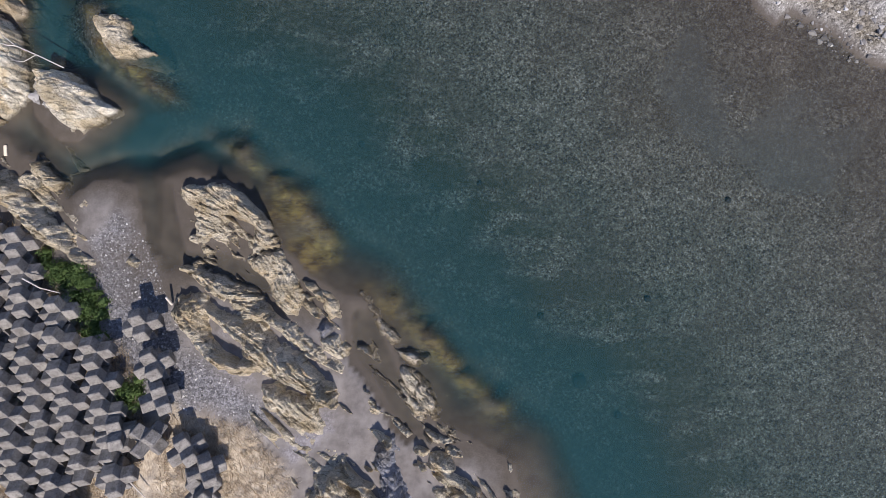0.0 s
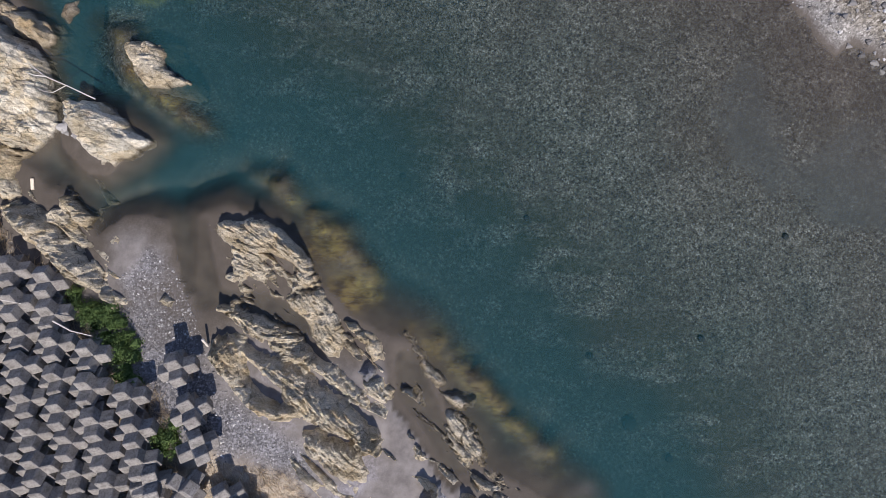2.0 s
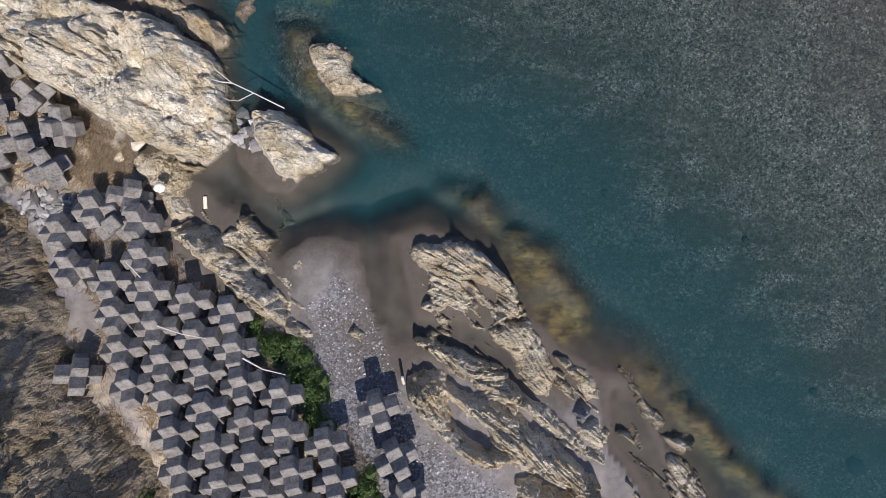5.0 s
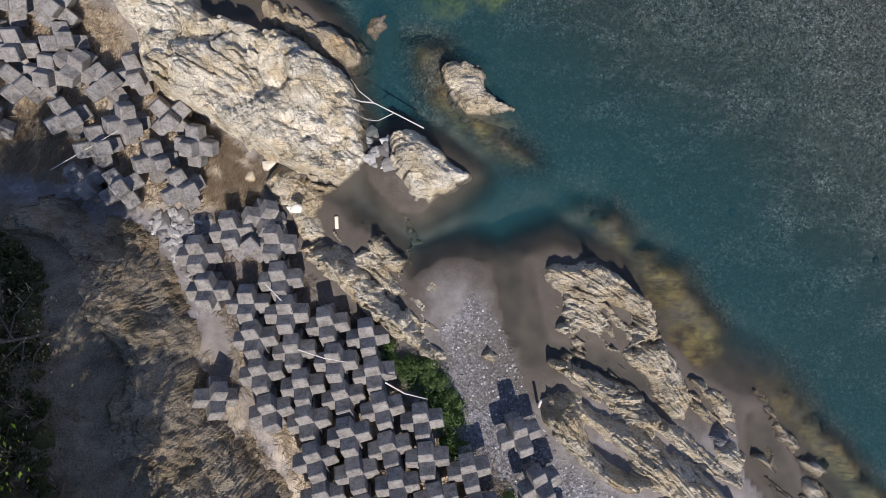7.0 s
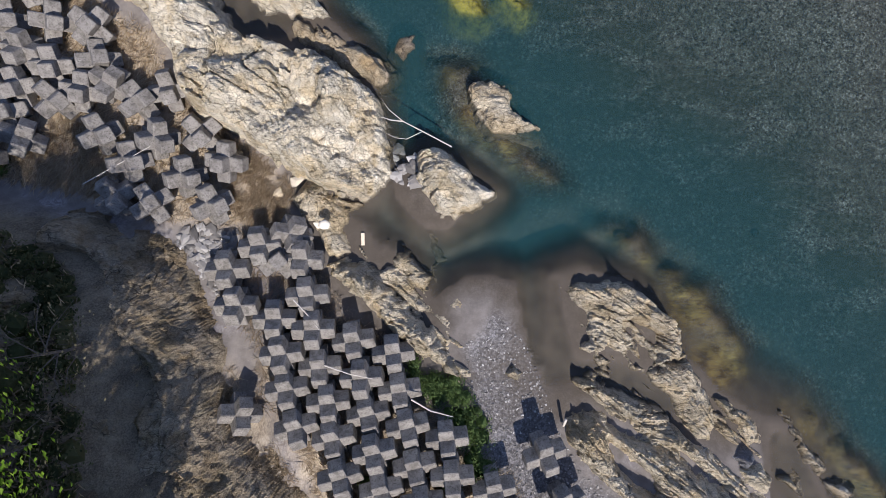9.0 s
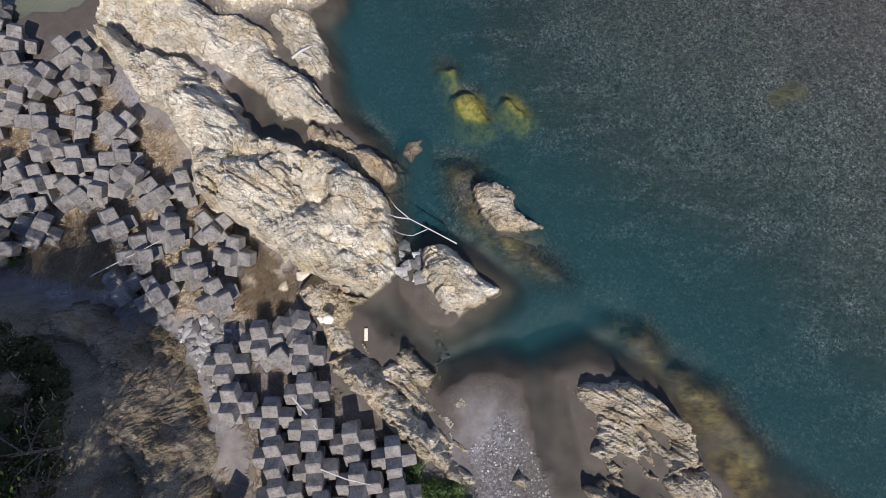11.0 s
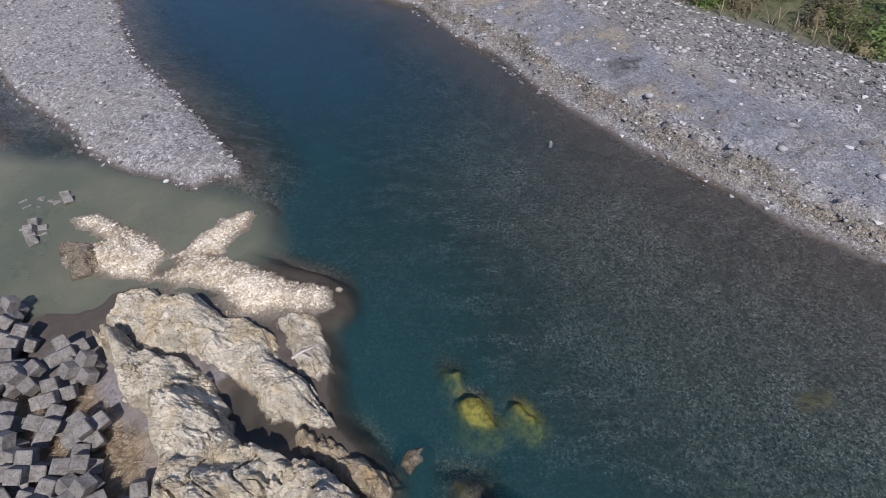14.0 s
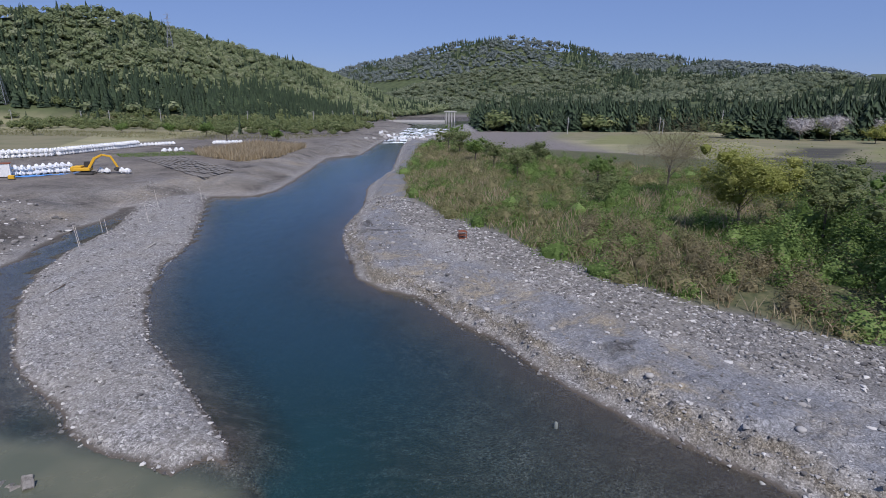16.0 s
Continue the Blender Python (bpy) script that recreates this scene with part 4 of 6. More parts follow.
MAIN_ROCK = [(-27.9, 14.9), (-27.0, 15.1), (-25.5, 14.3), (-24.9, 14.2), (-23.9, 13.9), (-22.9, 13.3), (-22.3, 12.4), (-21.9, 11.6), (-21.2, 10.8), (-20.5, 10.9), (-19.3, 10.6),
             (-18.3, 10.3), (-17.5, 9.8), (-16.8, 9.1), (-16.6, 8.6), (-16.4, 8.0), (-16.3, 6.7), (-16.5, 6.2), (-17.2, 5.8), (-18.0, 5.8), (-18.9, 6.2), (-19.9, 6.6), (-20.7, 7.3),
             (-21.7, 7.9), (-22.7, 8.4), (-23.2, 9.2), (-23.5, 10.4), (-24.3, 11.7), (-25.8, 12.5), (-26.8, 13.8)]
outcrop(MAIN_ROCK, 1.55, 101, edge=0.28, layered=0.35, least=0.6, rough=0.85, label="large pale cream rock outcrop with cracks and ledges")
outcrop([(-28.1, 15.9), (-28.0, 17.1), (-27.1, 17.4), (-25.8, 17.0), (-24.7, 16.9), (-23.6, 16.1), (-22.6, 15.9), (-21.4, 15.4), (-20.8, 14.1), (-19.6, 13.2), (-18.7, 12.1), (-18.7, 11.8),
         (-19.7, 11.8), (-20.9, 12.2), (-21.6, 13.1), (-22.9, 13.8), (-24.0, 14.5), (-25.2, 14.5), (-26.4, 15.0), (-27.7, 15.4)], 1.2, 111, edge=0.25, layered=0.5, least=0.5, rough=0.72, label="long pale rock ridge beside a narrow pool")
outcrop([(-20.1, 11.6), (-19.4, 11.7), (-18.5, 11.4), (-17.5, 11.0), (-16.7, 10.5), (-16.3, 10.1), (-16.5, 9.6), (-16.8, 9.4), (-17.2, 9.9), (-18.2, 10.4), (-19.2, 10.9)], 0.8, 121, ROCK_ORANGE, 0.35, least=0.55, label="narrow ochre-stained rock ridge")
outcrop([(-21.3, 16.7), (-20.2, 16.6), (-19.6, 15.4), (-18.9, 14.1), (-19.5, 13.6), (-20.2, 14.1), (-20.9, 15.1), (-21.6, 16.1)], 0.6, 131, layered=0.5, label="low brown and cream rock by deep water")
outcrop([(-15.4, 7.4), (-14.6, 7.6), (-14.0, 7.0), (-13.5, 6.5), (-12.8, 6.1), (-12.7, 5.9), (-13.5, 5.5), (-14.2, 5.1), (-14.7, 5.1), (-15.1, 5.7), (-15.4, 6.2)], 1.25, 141, edge=0.3, layered=0.4, least=0.6, rough=0.72, label="cream jagged rock standing at the inlet")
outcrop([(-13.9, 9.8), (-13.1, 10.0), (-12.3, 9.7), (-12.0, 8.9), (-11.4, 8.2), (-12.2, 8.0), (-13.0, 8.0), (-13.6, 8.7)], 1.15, 151, ROCK_TAN, edge=0.3, layered=0.5, least=0.7, rough=0.72, label="pale rock rising out of the river")
outcrop([(-16.2, 11.4), (-15.6, 11.5), (-15.5, 10.9), (-16.0, 10.4), (-16.4, 10.8)], 0.62, 153, ROCK_BROWN, 0.12, least=0.6, rough=0.35, layered=0.2, label="small brown rock just above the water")
outcrop([(-10.7, 2.9), (-10.0, 3.1), (-9.3, 3.0), (-8.7, 3.1), (-7.9, 2.7), (-7.1, 2.0), (-6.8, 1.3), (-6.4, 0.6), (-6.6, 0.4), (-7.1, 0.5), (-7.8, 0.2), (-8.2, 0.3), (-8.6, 0.9), (-9.1, 1.1), (-9.6, 0.5), (-10.0, 0.9), (-9.6, 1.6), (-9.9, 2.2)], 0.95, 161, ROCK_TAN, 0.2, least=0.5, band=0.22, hollows=[[(-8.8, 1.4), (-8.3, 2.0), (-7.7, 1.6), (-7.2, 1.2), (-7.1, 0.7), (-7.7, 0.1), (-8.2, 0.1), (-8.6, 0.8)]], label="tan layered rock with a grey sandy hollow")
outcrop([(-7.7, -0.0), (-7.0, 0.4), (-6.5, 0.4), (-5.9, -0.5), (-5.6, -1.3), (-5.7, -2.1), (-6.1, -2.0), (-6.6, -1.4), (-7.0, -0.6), (-7.5, -0.3)], 0.5, 171, ROCK_TAN, 0.2, least=0.45, label="thin layered rock fin beside a sand pool")
outcrop([(-10.1, -0.2), (-9.6, -0.1), (-8.7, -0.5), (-7.4, -1.0), (-6.4, -2.0), (-5.4, -2.7), (-4.7, -3.3), (-3.8, -4.1), (-3.9, -4.4), (-4.7, -4.1), (-5.8, -3.2), (-6.8, -2.5), (-7.8, -2.0), (-8.9, -1.4), (-9.3, -0.9)], 0.85, 181, ROCK_TAN, 0.2, least=0.5, band=0.22, label="dark-shadowed tan ridge of tilted rock layers")
outcrop([(-10.3, -1.2), (-9.5, -1.0), (-8.7, -1.8), (-7.4, -2.2), (-6.4, -2.8), (-5.3, -3.5), (-4.5, -4.3), (-3.9, -5.1), (-4.1, -5.5), (-4.7, -5.3), (-5.7, -4.7), (-6.8, -4.3), (-7.7, -4.2), (-8.7, -3.9), (-9.4, -3.3), (-10.0, -2.6), (-10.3, -2.0)], 0.95, 182, ROCK_TAN, 0.22, least=0.5, band=0.24, hollows=[[(-9.2, -2.0), (-8.7, -2.2), (-7.8, -3.0), (-7.3, -3.7), (-7.7, -3.9), (-8.5, -3.4), (-9.0, -2.8)]], label="broad tan outcrop of tilted rock layers")
outcrop([(-6.8, -4.8), (-6.2, -4.7), (-5.5, -5.1), (-4.8, -5.4), (-4.6, -6.1), (-4.9, -6.7), (-5.3, -6.5), (-6.0, -6.0), (-6.6, -5.6)], 0.5, 183, ROCK_TAN, 0.2, least=0.5, band=0.2, label="low tan ledge of thin rock layers above grey sand")
outcrop([(-3.2, -1.2), (-2.9, -1.4), (-2.3, -2.2), (-1.6, -3.0), (-2.0, -3.2), (-2.4, -2.8), (-2.8, -2.1)], 0.5, 191, ROCK_TAN, 0.2, least=0.5, label="thin grey rock fin in wet sand")
outcrop([(-1.9, -3.4), (-1.2, -3.4), (-0.5, -3.7), (-0.6, -4.1), (-1.4, -4.1)], 0.45, 192, ROCK_TAN, 0.2, least=0.5, label="small pale broken rock in wet sand")
outcrop([(-4.8, -1.1), (-4.4, -1.2), (-4.1, -1.7), (-3.9, -2.3), (-4.3, -2.2), (-4.6, -1.7)], 0.45, 201, ROCK_TAN, 0.2, least=0.5, label="small layered rock in wet sand")
outcrop([(-1.8, -4.1), (-1.4, -4.2), (-0.7, -4.7), (-0.2, -5.6), (-0.0, -6.2), (-0.5, -6.2), (-1.0, -5.5), (-1.6, -4.7)], 0.45, 211, ROCK_TAN, 0.25, least=0.4, label="slim layered rock ridge in wet sand")
outcrop([(-4.7, -3.0), (-4.1, -2.9), (-3.6, -3.3), (-3.7, -3.7), (-4.2, -3.6), (-4.6, -3.4)], 0.5, 202, ROCK_TAN, 0.2, least=0.45, label="small broken rock beside a grey boulder")
outcrop([(-5.3, -8.0), (-4.2, -6.9), (-2.9, -6.5), (-1.8, -7.1), (-0.5, -7.3), (0.3, -7.1), (1.4, -8.0), (2.5, -8.6), (3.0, -9.1), (2.5, -10.1), (-4.9, -10.1), (-5.7, -8.4)], 0.8, 221, ROCK_TAN, 0.3, torn=0.12, layered=0.8, label="broken tan rock ledges sloping into the river")
outcrop([(-18.2, 3.5), (-17.8, 3.7), (-17.2, 3.6), (-16.3, 2.9), (-15.4, 2.0), (-14.8, 1.4), (-14.3, 0.8), (-13.9, 0.0), (-13.9, -0.5), (-14.3, -0.1), (-14.9, 0.4), (-15.6, 0.8), (-16.1, 1.2), (-16.8, 2.0), (-17.5, 2.5), (-17.9, 2.8)], 1.1, 231, ROCK_TAN, 0.4, least=0.6, layered=0.7, label="tan rock ridge between concrete blocks and beach")
outcrop([(-19.6, 5.7), (-19.2, 6.3), (-18.5, 6.0), (-17.8, 5.4), (-17.9, 4.8), (-17.6, 3.9), (-18.3, 3.9), (-18.9, 5.0)], 0.6, 241, ROCK_TAN, 0.4, label="broken tan rock with dry grass")
outcrop([(-16.2, 3.8), (-15.8, 4.0), (-15.4, 3.6), (-15.0, 3.3), (-15.0, 2.6), (-15.4, 2.8), (-15.7, 3.2)], 0.5, 251, ROCK_TAN, 0.2, least=0.55, label="small dark rock on grey sand")
outcrop([(-12.4, 0.0), (-12.2, 0.3), (-11.9, 0.0), (-12.0, -0.3)], 0.7, 261, ROCK_TAN, 0.15, least=0.55, label="single small boulder on the pebble beach")
outcrop([(-15.0, 4.6), (-14.8, 4.5), (-14.55, 3.8), (-14.75, 3.7)], 0.3, 271, ROCK_TAN, 0.12, least=0.55, label="sliver of rock in wet sand")
outcrop([(-4.9, -2.6), (-4.5, -2.3), (-4.2, -2.6), (-4.6, -3.0)], 0.8, 281, ROCK_GREY, 0.2, least=0.55, label="rounded grey boulder among layered rocks", rough=0.3)
outcrop([(-2.6, -7.2), (-2.0, -6.9), (-1.6, -7.9), (-1.3, -9.0), (-2.2, -9.2), (-2.5, -8.1)], 1.1, 291, ROCK_GREY, 0.3, least=0.55, label="pale grey boulder among rock ledges", rough=0.4)


SHELF = [(-9.3, 3.6), (-8.0, 3.6), (-6.2, 1.2), (-4.6, -0.6), (-2.6, -1.2), (-1.2, -3.2), (0.6, -5.6), (2.8, -7.4), (3.6, -10.3), (-6.0, -10.3), (-7.5, -7.2), (-7.6, -5.2), (-10.6, -3.0), (-10.8, -0.8), (-9.8, 0.3), (-9.9, 2.0)]
outcrop(SHELF, 0.34, 401, ROCK_TAN, 0.3, res=0.06, torn=0.56, label="scattered low fins and slivers of layered tan rock in wet sand")
outcrop([(-5.6, -3.4), (-2.6, -2.6), (-0.4, -5.6), (2.8, -7.8), (3.2, -10.3), (-6.0, -10.3), (-7.0, -6.6)], 0.5, 411, ROCK_TAN, 0.25, res=0.06, torn=0.50, label="broken layers of tan rock between pebbles and river")
outcrop([(-19.6, 6.6), (-17.2, 5.6), (-15.2, 4.6), (-14.2, 2.6), (-13.6, -0.2), (-15.4, 0.2), (-17.6, 2.6), (-19.8, 4.6)], 0.4, 421, ROCK_TAN, 0.25, res=0.06, torn=0.50, label="low broken rock pieces around a sandy inlet")
outcrop([(-31.9, 19.5), (-31.7, 20.0), (-30.7, 19.9), (-30.1, 19.2), (-29.9, 18.3), (-30.5, 17.9), (-31.2, 18.7)], 0.55, 431, ROCK_BROWN, 0.3, -20, 0.06, "dark brown rock at the end of a spit", layered=0.3, least=0.4)
outcrop([(-31.8, 17.0), (-31.6, 17.4), (-31.0, 17.0), (-31.1, 16.6), (-31.6, 16.6)], 0.5, 441, ROCK_BROWN, 0.2, -20, 0.06, "small dark rock standing in the lagoon", least=0.55)
outcrop([(-33, 4.4), (-28, 3.8), (-25, 2.4), (-24, 0), (-23, -2), (-21.2, -4.2), (-19.4, -9), (-24, -10), (-29, -6), (-34, -2)], 0.5, 461, ROCK_BROWN, 0.5, -55, 0.09, "brown weathered rock showing through the wooded bank", torn=0.55)
outcrop([(-24.2, 4.6), (-23.0, 3.7), (-22.3, 2.5), (-21.7, 1.2), (-21.4, -0.2), (-20.9, -1.6), (-19.6, -3.0), (-18.4, -4.8), (-17.5, -8), (-19.0, -8), (-20.6, -5.2), (-21.8, -3.8), (-22.9, -1.8), (-23.4, 0.6), (-24.2, 2.6), (-25.2, 4)], 0.45, 301, ROCK_BROWN, 0.5, -55, 0.06, "brown crumbling layered rock face below the bank")
outcrop([(-26.6, 5.2), (-25.6, 5.0), (-24.8, 4.4), (-25.0, 3.6), (-26.4, 4.0)], 0.5, 311, ROCK_BROWN, 0.4, -50, 0.06, "shaded brown rock on the steep bank")


# ---------------------------------------------------------------- six-legged concrete blocks
def block_mesh(seed):
    r = random.Random(seed)
    bm = bmesh.new()
    bmesh.ops.create_cube(bm, size=0.49)
    for face in bm.faces[:]:
        n = face.normal.copy()
        out = bmesh.ops.extrude_discrete_faces(bm, faces=[face])["faces"][0]
        mid = out.calc_center_median()
        for w in out.verts:
            w.co = mid + (w.co - mid) * 0.93 + n * (0.43 + r.uniform(-0.012, 0.012))
    bmesh.ops.remove_doubles(bm, verts=bm.verts[:], dist=0.001)
    bm.normal_update()
    sharp = [e for e in bm.edges if len(e.link_faces) == 2 and e.calc_face_angle_signed(0) > 0.5]
    bmesh.ops.bevel(bm, geom=sharp, offset=0.03, segments=1, affect="EDGES")
    me = bpy.data.meshes.new("concrete_block")
    bm.to_mesh(me)
    bm.free()
    me.materials.append(CONCRETE)
    return me


BLOCKS = [block_mesh(k) for k in range(3)]
brnd = random.Random(5)


def block(x, y, rx, ry, rz, lift=0.62, label="grey weathered six-legged concrete block in a stacked field", size=1.0):
    ob = new("concrete_block", BLOCKS[brnd.randrange(3)])
    ob.matrix_world = pose(x, y, ground_z(x, y) + lift, rx, ry, rz) @ Matrix.Diagonal((size, size, size, 1))
    return tagged(ob, label, "concrete block", "six-legged concrete blocks")


for x, y, rx, ry, rz in [(-11.3, -2.35, 45, 6, 18), (-10.7, -3.8, 35, 10, 25), (-10.4, -5.0, 40, 30, 20), (-10.8, -6.5, 20, 40, 60), (-9.4, -6.9, 35, 20, 30), (-8.7, -7.6, 42, 30, 15), (-8.8, -8.4, 20, 10, 40), (-12.0, -6.3, 30, 20, 10)]:
    block(x, y, rx, ry, rz, 0.64, "grey six-legged concrete block lying on the pebbles")
for x, y in [(-28.4, 14.1), (-27.5, 13.4), (-30.3, 13.4), (-29.2, 12.9), (-27.8, 12.3), (-29.9, 12.0), (-28.9, 11.3), (-27.4, 11.3), (-26.0, 11.1), (-25.8, 10.0), (-28.2, 10.3), (-27.2, 9.8), (-28.3, 9.1), (-26.2, 9.0), (-27.1, 8.7),
             (-25.3, 9.2), (-24.4, 8.7), (-23.5, 9.1), (-25.6, 7.6), (-23.8, 7.5), (-22.4, 7.7), (-21.6, 6.8), (-24.6, 6.7), (-22.9, 6.3), (-25.0, 5.6), (-23.9, 5.4), (-22.0, 5.4), (-30.0, 9.3), (-29.0, 9.3), (-28.6, 8.2),
             (-28.0, 7.4), (-29.4, 7.9), (-29.2, 6.8), (-30.5, 14.5), (-31.7, 15.8), (-31.5, 14.9), (-31.2, 13.0), (-30.5, 11.3), (-31.4, 9.6), (-31.0, 8.2), (-19.5, 4.5), (-20.9, -1.2), (-19.9, 3.7)]:
    block(x, y, brnd.choice((45, 45, 35, 20)) + brnd.uniform(-8, 8), brnd.choice((0, 35, 12)) + brnd.uniform(-8, 8), brnd.uniform(-35, 55), brnd.uniform(0.42, 0.6), "grey weathered six-legged concrete block lying tumbled", 0.97)
for x, y in [(-33.6, 20.3), (-33.9, 20.9), (-33.6, 23.0), (-34.5, 22.8), (-35.3, 22.6), (-34.0, 18.9)]:
    block(x, y, brnd.uniform(30, 50), brnd.uniform(-20, 35), brnd.uniform(0, 90), 0.32, "grey six-legged concrete block standing in the murky lagoon", 0.9)
FIELD = [(-21.9, 4.4), (-20.8, 4.8), (-18.9, 3.9), (-18.2, 2.6), (-17.4, 1.6), (-16.3, 1.2), (-15.4, 0.3), (-14.7, -1.4), (-13.4, -2.5), (-12.3, -3.2), (-11.6, -4.2), (-11.4, -5.2), (-11.6, -9.8), (-16.6, -9.8), (-18.0, -5.2), (-18.9, -3.0), (-19.3, -1.6), (-20.6, -1.2), (-20.6, 0.6), (-21.3, 1.6), (-22.0, 2.4)]
for i in range(-13, 14):
    for j in range(-14, 15):
        # each stands on an edge, so that two legs point up and two lie level, and the next ones lock in between
        x, y = -15.9 + i * 1.24 - j * 0.25, -0.4 - i * 0.36 + j * 1.12
        if inside(FIELD, np.array([x]), np.array([y]))[0] > 0.12 and brnd.random() < 0.965:
            turn = 12 - 9 * float(smooth(-1.0, 2.5, np.array(y)))
            block(x + brnd.uniform(-0.05, 0.05), y + brnd.uniform(-0.05, 0.05), 45 + brnd.uniform(-5, 5), brnd.uniform(-5, 5), turn + brnd.uniform(-6, 6), brnd.uniform(0.52, 0.68), size=1.0)

# ---------------------------------------------------------------- loose stones
def scatter(region, count, keep=0.0, holes=()):
    """Random places inside an outline."""
    p = np.array(region)
    lo, hi = p.min(0), p.max(0)
    got = np.empty((0, 2))
    while len(got) < count:
        q = rng.uniform(lo, hi, (count * 3, 2))
        ok = inside(region, q[:, 0], q[:, 1]) > keep
        for h in holes:
            ok &= inside(h, q[:, 0], q[:, 1]) < 0
        got = np.concatenate([got, q[ok]])
    return got[:count]


PEBBLE_LOW = lump(1, 0.3, 9, 0.55)


def stones(name, xy, sizes, material, label, sink=0.3):
    z = land(xy[:, 0], xy[:, 1])[0]
    sz = sizes[:, None] * rng.uniform(0.65, 1.35, (len(xy), 3))
    at = np.stack([xy[:, 0], xy[:, 1], z + sizes * 0.55 * (0.6 - sink)], 1)
    v, f = spread(*PEBBLE_LOW, at, sz, rng.uniform(0, 6.28, len(xy)))
    return tagged(new(name, mesh(name, v, f, material)), label, "stones", kind="stuff")


def heavy(n, small, large, power=3.0):
    return small + (large - small) * rng.random(n) ** power


xy = scatter(BAR, 26000, -0.15)
xy = xy[rng.random(26000) < 0.3 + np.exp(-inside(BAR, xy[:, 0], xy[:, 1]) / 0.9)]
stones("bar_gravel", xy, heavy(len(xy), 0.03, 0.16, 4.5), STONE, "grey rounded stones scattered over the gravel bar")
NEAR_BANK = [(17, 8), (11, 12.5), (3.8, 20.8), (-3.4, 27.2), (-10.6, 36.3), (-18.5, 47.6), (-26.9, 59.5), (-31, 76), (-31, 95), (-26, 92), (-16.2, 73.3), (-7.2, 57), (0.4, 45.4), (6.9, 37.9), (22, 28), (30, 15)]
xy = scatter(NEAR_BANK, 7500, 0.0)
stones("bank_gravel", xy, heavy(7500, 0.03, 0.2, 5), STONE, "grey and tan stones scattered over the gravel bank")
xy = scatter(NEAR_BANK, 42000, -0.5)
k = -inside(VEG_EDGE, xy[:, 0], xy[:, 1]) + 2.2 * fbm(xy[:, 0] * 0.25, xy[:, 1] * 0.25, 91)
xy = xy[(k > -1.5) & (k < 6.5) & (inside(RIGHT_BANK, xy[:, 0], xy[:, 1]) > 2.5)][:15000]
stones("cobble_band", xy, heavy(len(xy), 0.04, 0.19, 3.0), STONE, "larger grey cobbles along the foot of the thicket")
xy = scatter(NEAR_BANK, 30000, -0.6)
k = inside(RIGHT_BANK, xy[:, 0], xy[:, 1])
xy = xy[(k > -0.35) & (k < 2.6)][:7000]
stones("shore_gravel", xy, heavy(len(xy), 0.03, 0.15, 4), STONE, "tan and grey stones fallen along the eroded bank edge")
for k, region in enumerate(SPITS):
    xy = scatter(region, (4200, 2600, 1300)[k], -0.35)
    xy = xy[land(xy[:, 0], xy[:, 1])[0] > 0.04]
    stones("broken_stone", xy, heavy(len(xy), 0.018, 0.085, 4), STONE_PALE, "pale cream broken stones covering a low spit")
stones("beach_pebbles", scatter(BEACH, 3000), heavy(3000, 0.012, 0.05, 3), STONE, "small grey and white pebbles on the beach")
xy = scatter([(-23, 4.8), (-21.4, 4.6), (-21.3, 3.2), (-21.9, 2.4), (-22.7, 3.3), (-23.4, 4.2)], 260)
stones("rubble", xy, heavy(260, 0.06, 0.22, 2), STONE, "grey rubble beside the concrete blocks")
xy = scatter([(-16.3, 7.6), (-15.5, 7.3), (-15.3, 6.2), (-16.2, 6.2)], 30)
stones("rubble", xy, heavy(30, 0.1, 0.24, 1.5), STONE, "wet grey boulders between two rocks")
xy = np.array([(-19.3, 5.9), (-19.0, 6.0), (-18.7, 4.9), (-20.1, 5.9), (-19.5, 6.3), (-18.4, 4.8)])
stones("rubble", xy, np.array([0.22, 0.16, 0.2, 0.18, 0.25, 0.14]), STONE_PALE, "pale loose boulders below the large rock")
xy = scatter([(-42.5, 30), (-39.4, 26.8), (-44, 26), (-60, 34), (-62, 50), (-66, 72), (-90, 85), (-90, 40)], 2000)
stones("bank_gravel", xy, heavy(2000, 0.06, 0.4, 5), STONE, "grey stones and rubble on the far bank")


def boulder(x, y, size, label, material=STONE_PALE):
    v, f = lump(2, 0.12, int(abs(x * 10)), 0.7)
    ob = new("boulder", mesh("boulder", v * np.array(size), f, material, True))
    ob.location = (x, y, ground_z(x, y) + size[2] * 0.35)
    return tagged(ob, label, "boulder", "single boulders")


boulder(-19.5, 17.9, (0.16, 0.14, 0.14), "single pale stone at the spit's wet tip")
boulder(-9.7, 29.1, (0.12, 0.11, 0.42), "lone grey stone standing out of the shallows", STONE)
for x, y, s in [(-21.07, 13.3, 0.3), (-18.4, 4.8, 0.2)]:
    ob = boulder(x, y, (s, s * 0.8, s * 0.55), "white flat boulder resting on pale rock")
    ob.location.z += 0.75
for x, y, s in [(5.6, -4.9, 0.3), (4.0, -2.2, 0.14), (8.3, -1.5, 0.14), (-3.4, 4.9, 0.14), (11.5, 2.5, 0.12), (1.5, 3.2, 0.12), (7.2, -6.3, 0.16)]:
    v, f = lump(2, 0.15, int(abs(x * 10)), 0.6)
    ob = new("boulder", mesh("boulder", v * s, f, BLACK_STONE, True))
    ob.location = (x, y, ground_z(x, y) + s * 0.35)
    tagged(ob, "single dark boulder on the river bed", "boulder", "single boulders")
for x, y in [(-12.9, 42.0), (-4.2, 31.5), (-18.0, 54), (-22.5, 61), (-24, 66), (-20, 60), (1.5, 27), (5, 24.5), (-8.5, 38.5)]:
    boulder(x, y, (0.26, 0.21, 0.22), "large whitish boulder on the gravel bank", STONE)


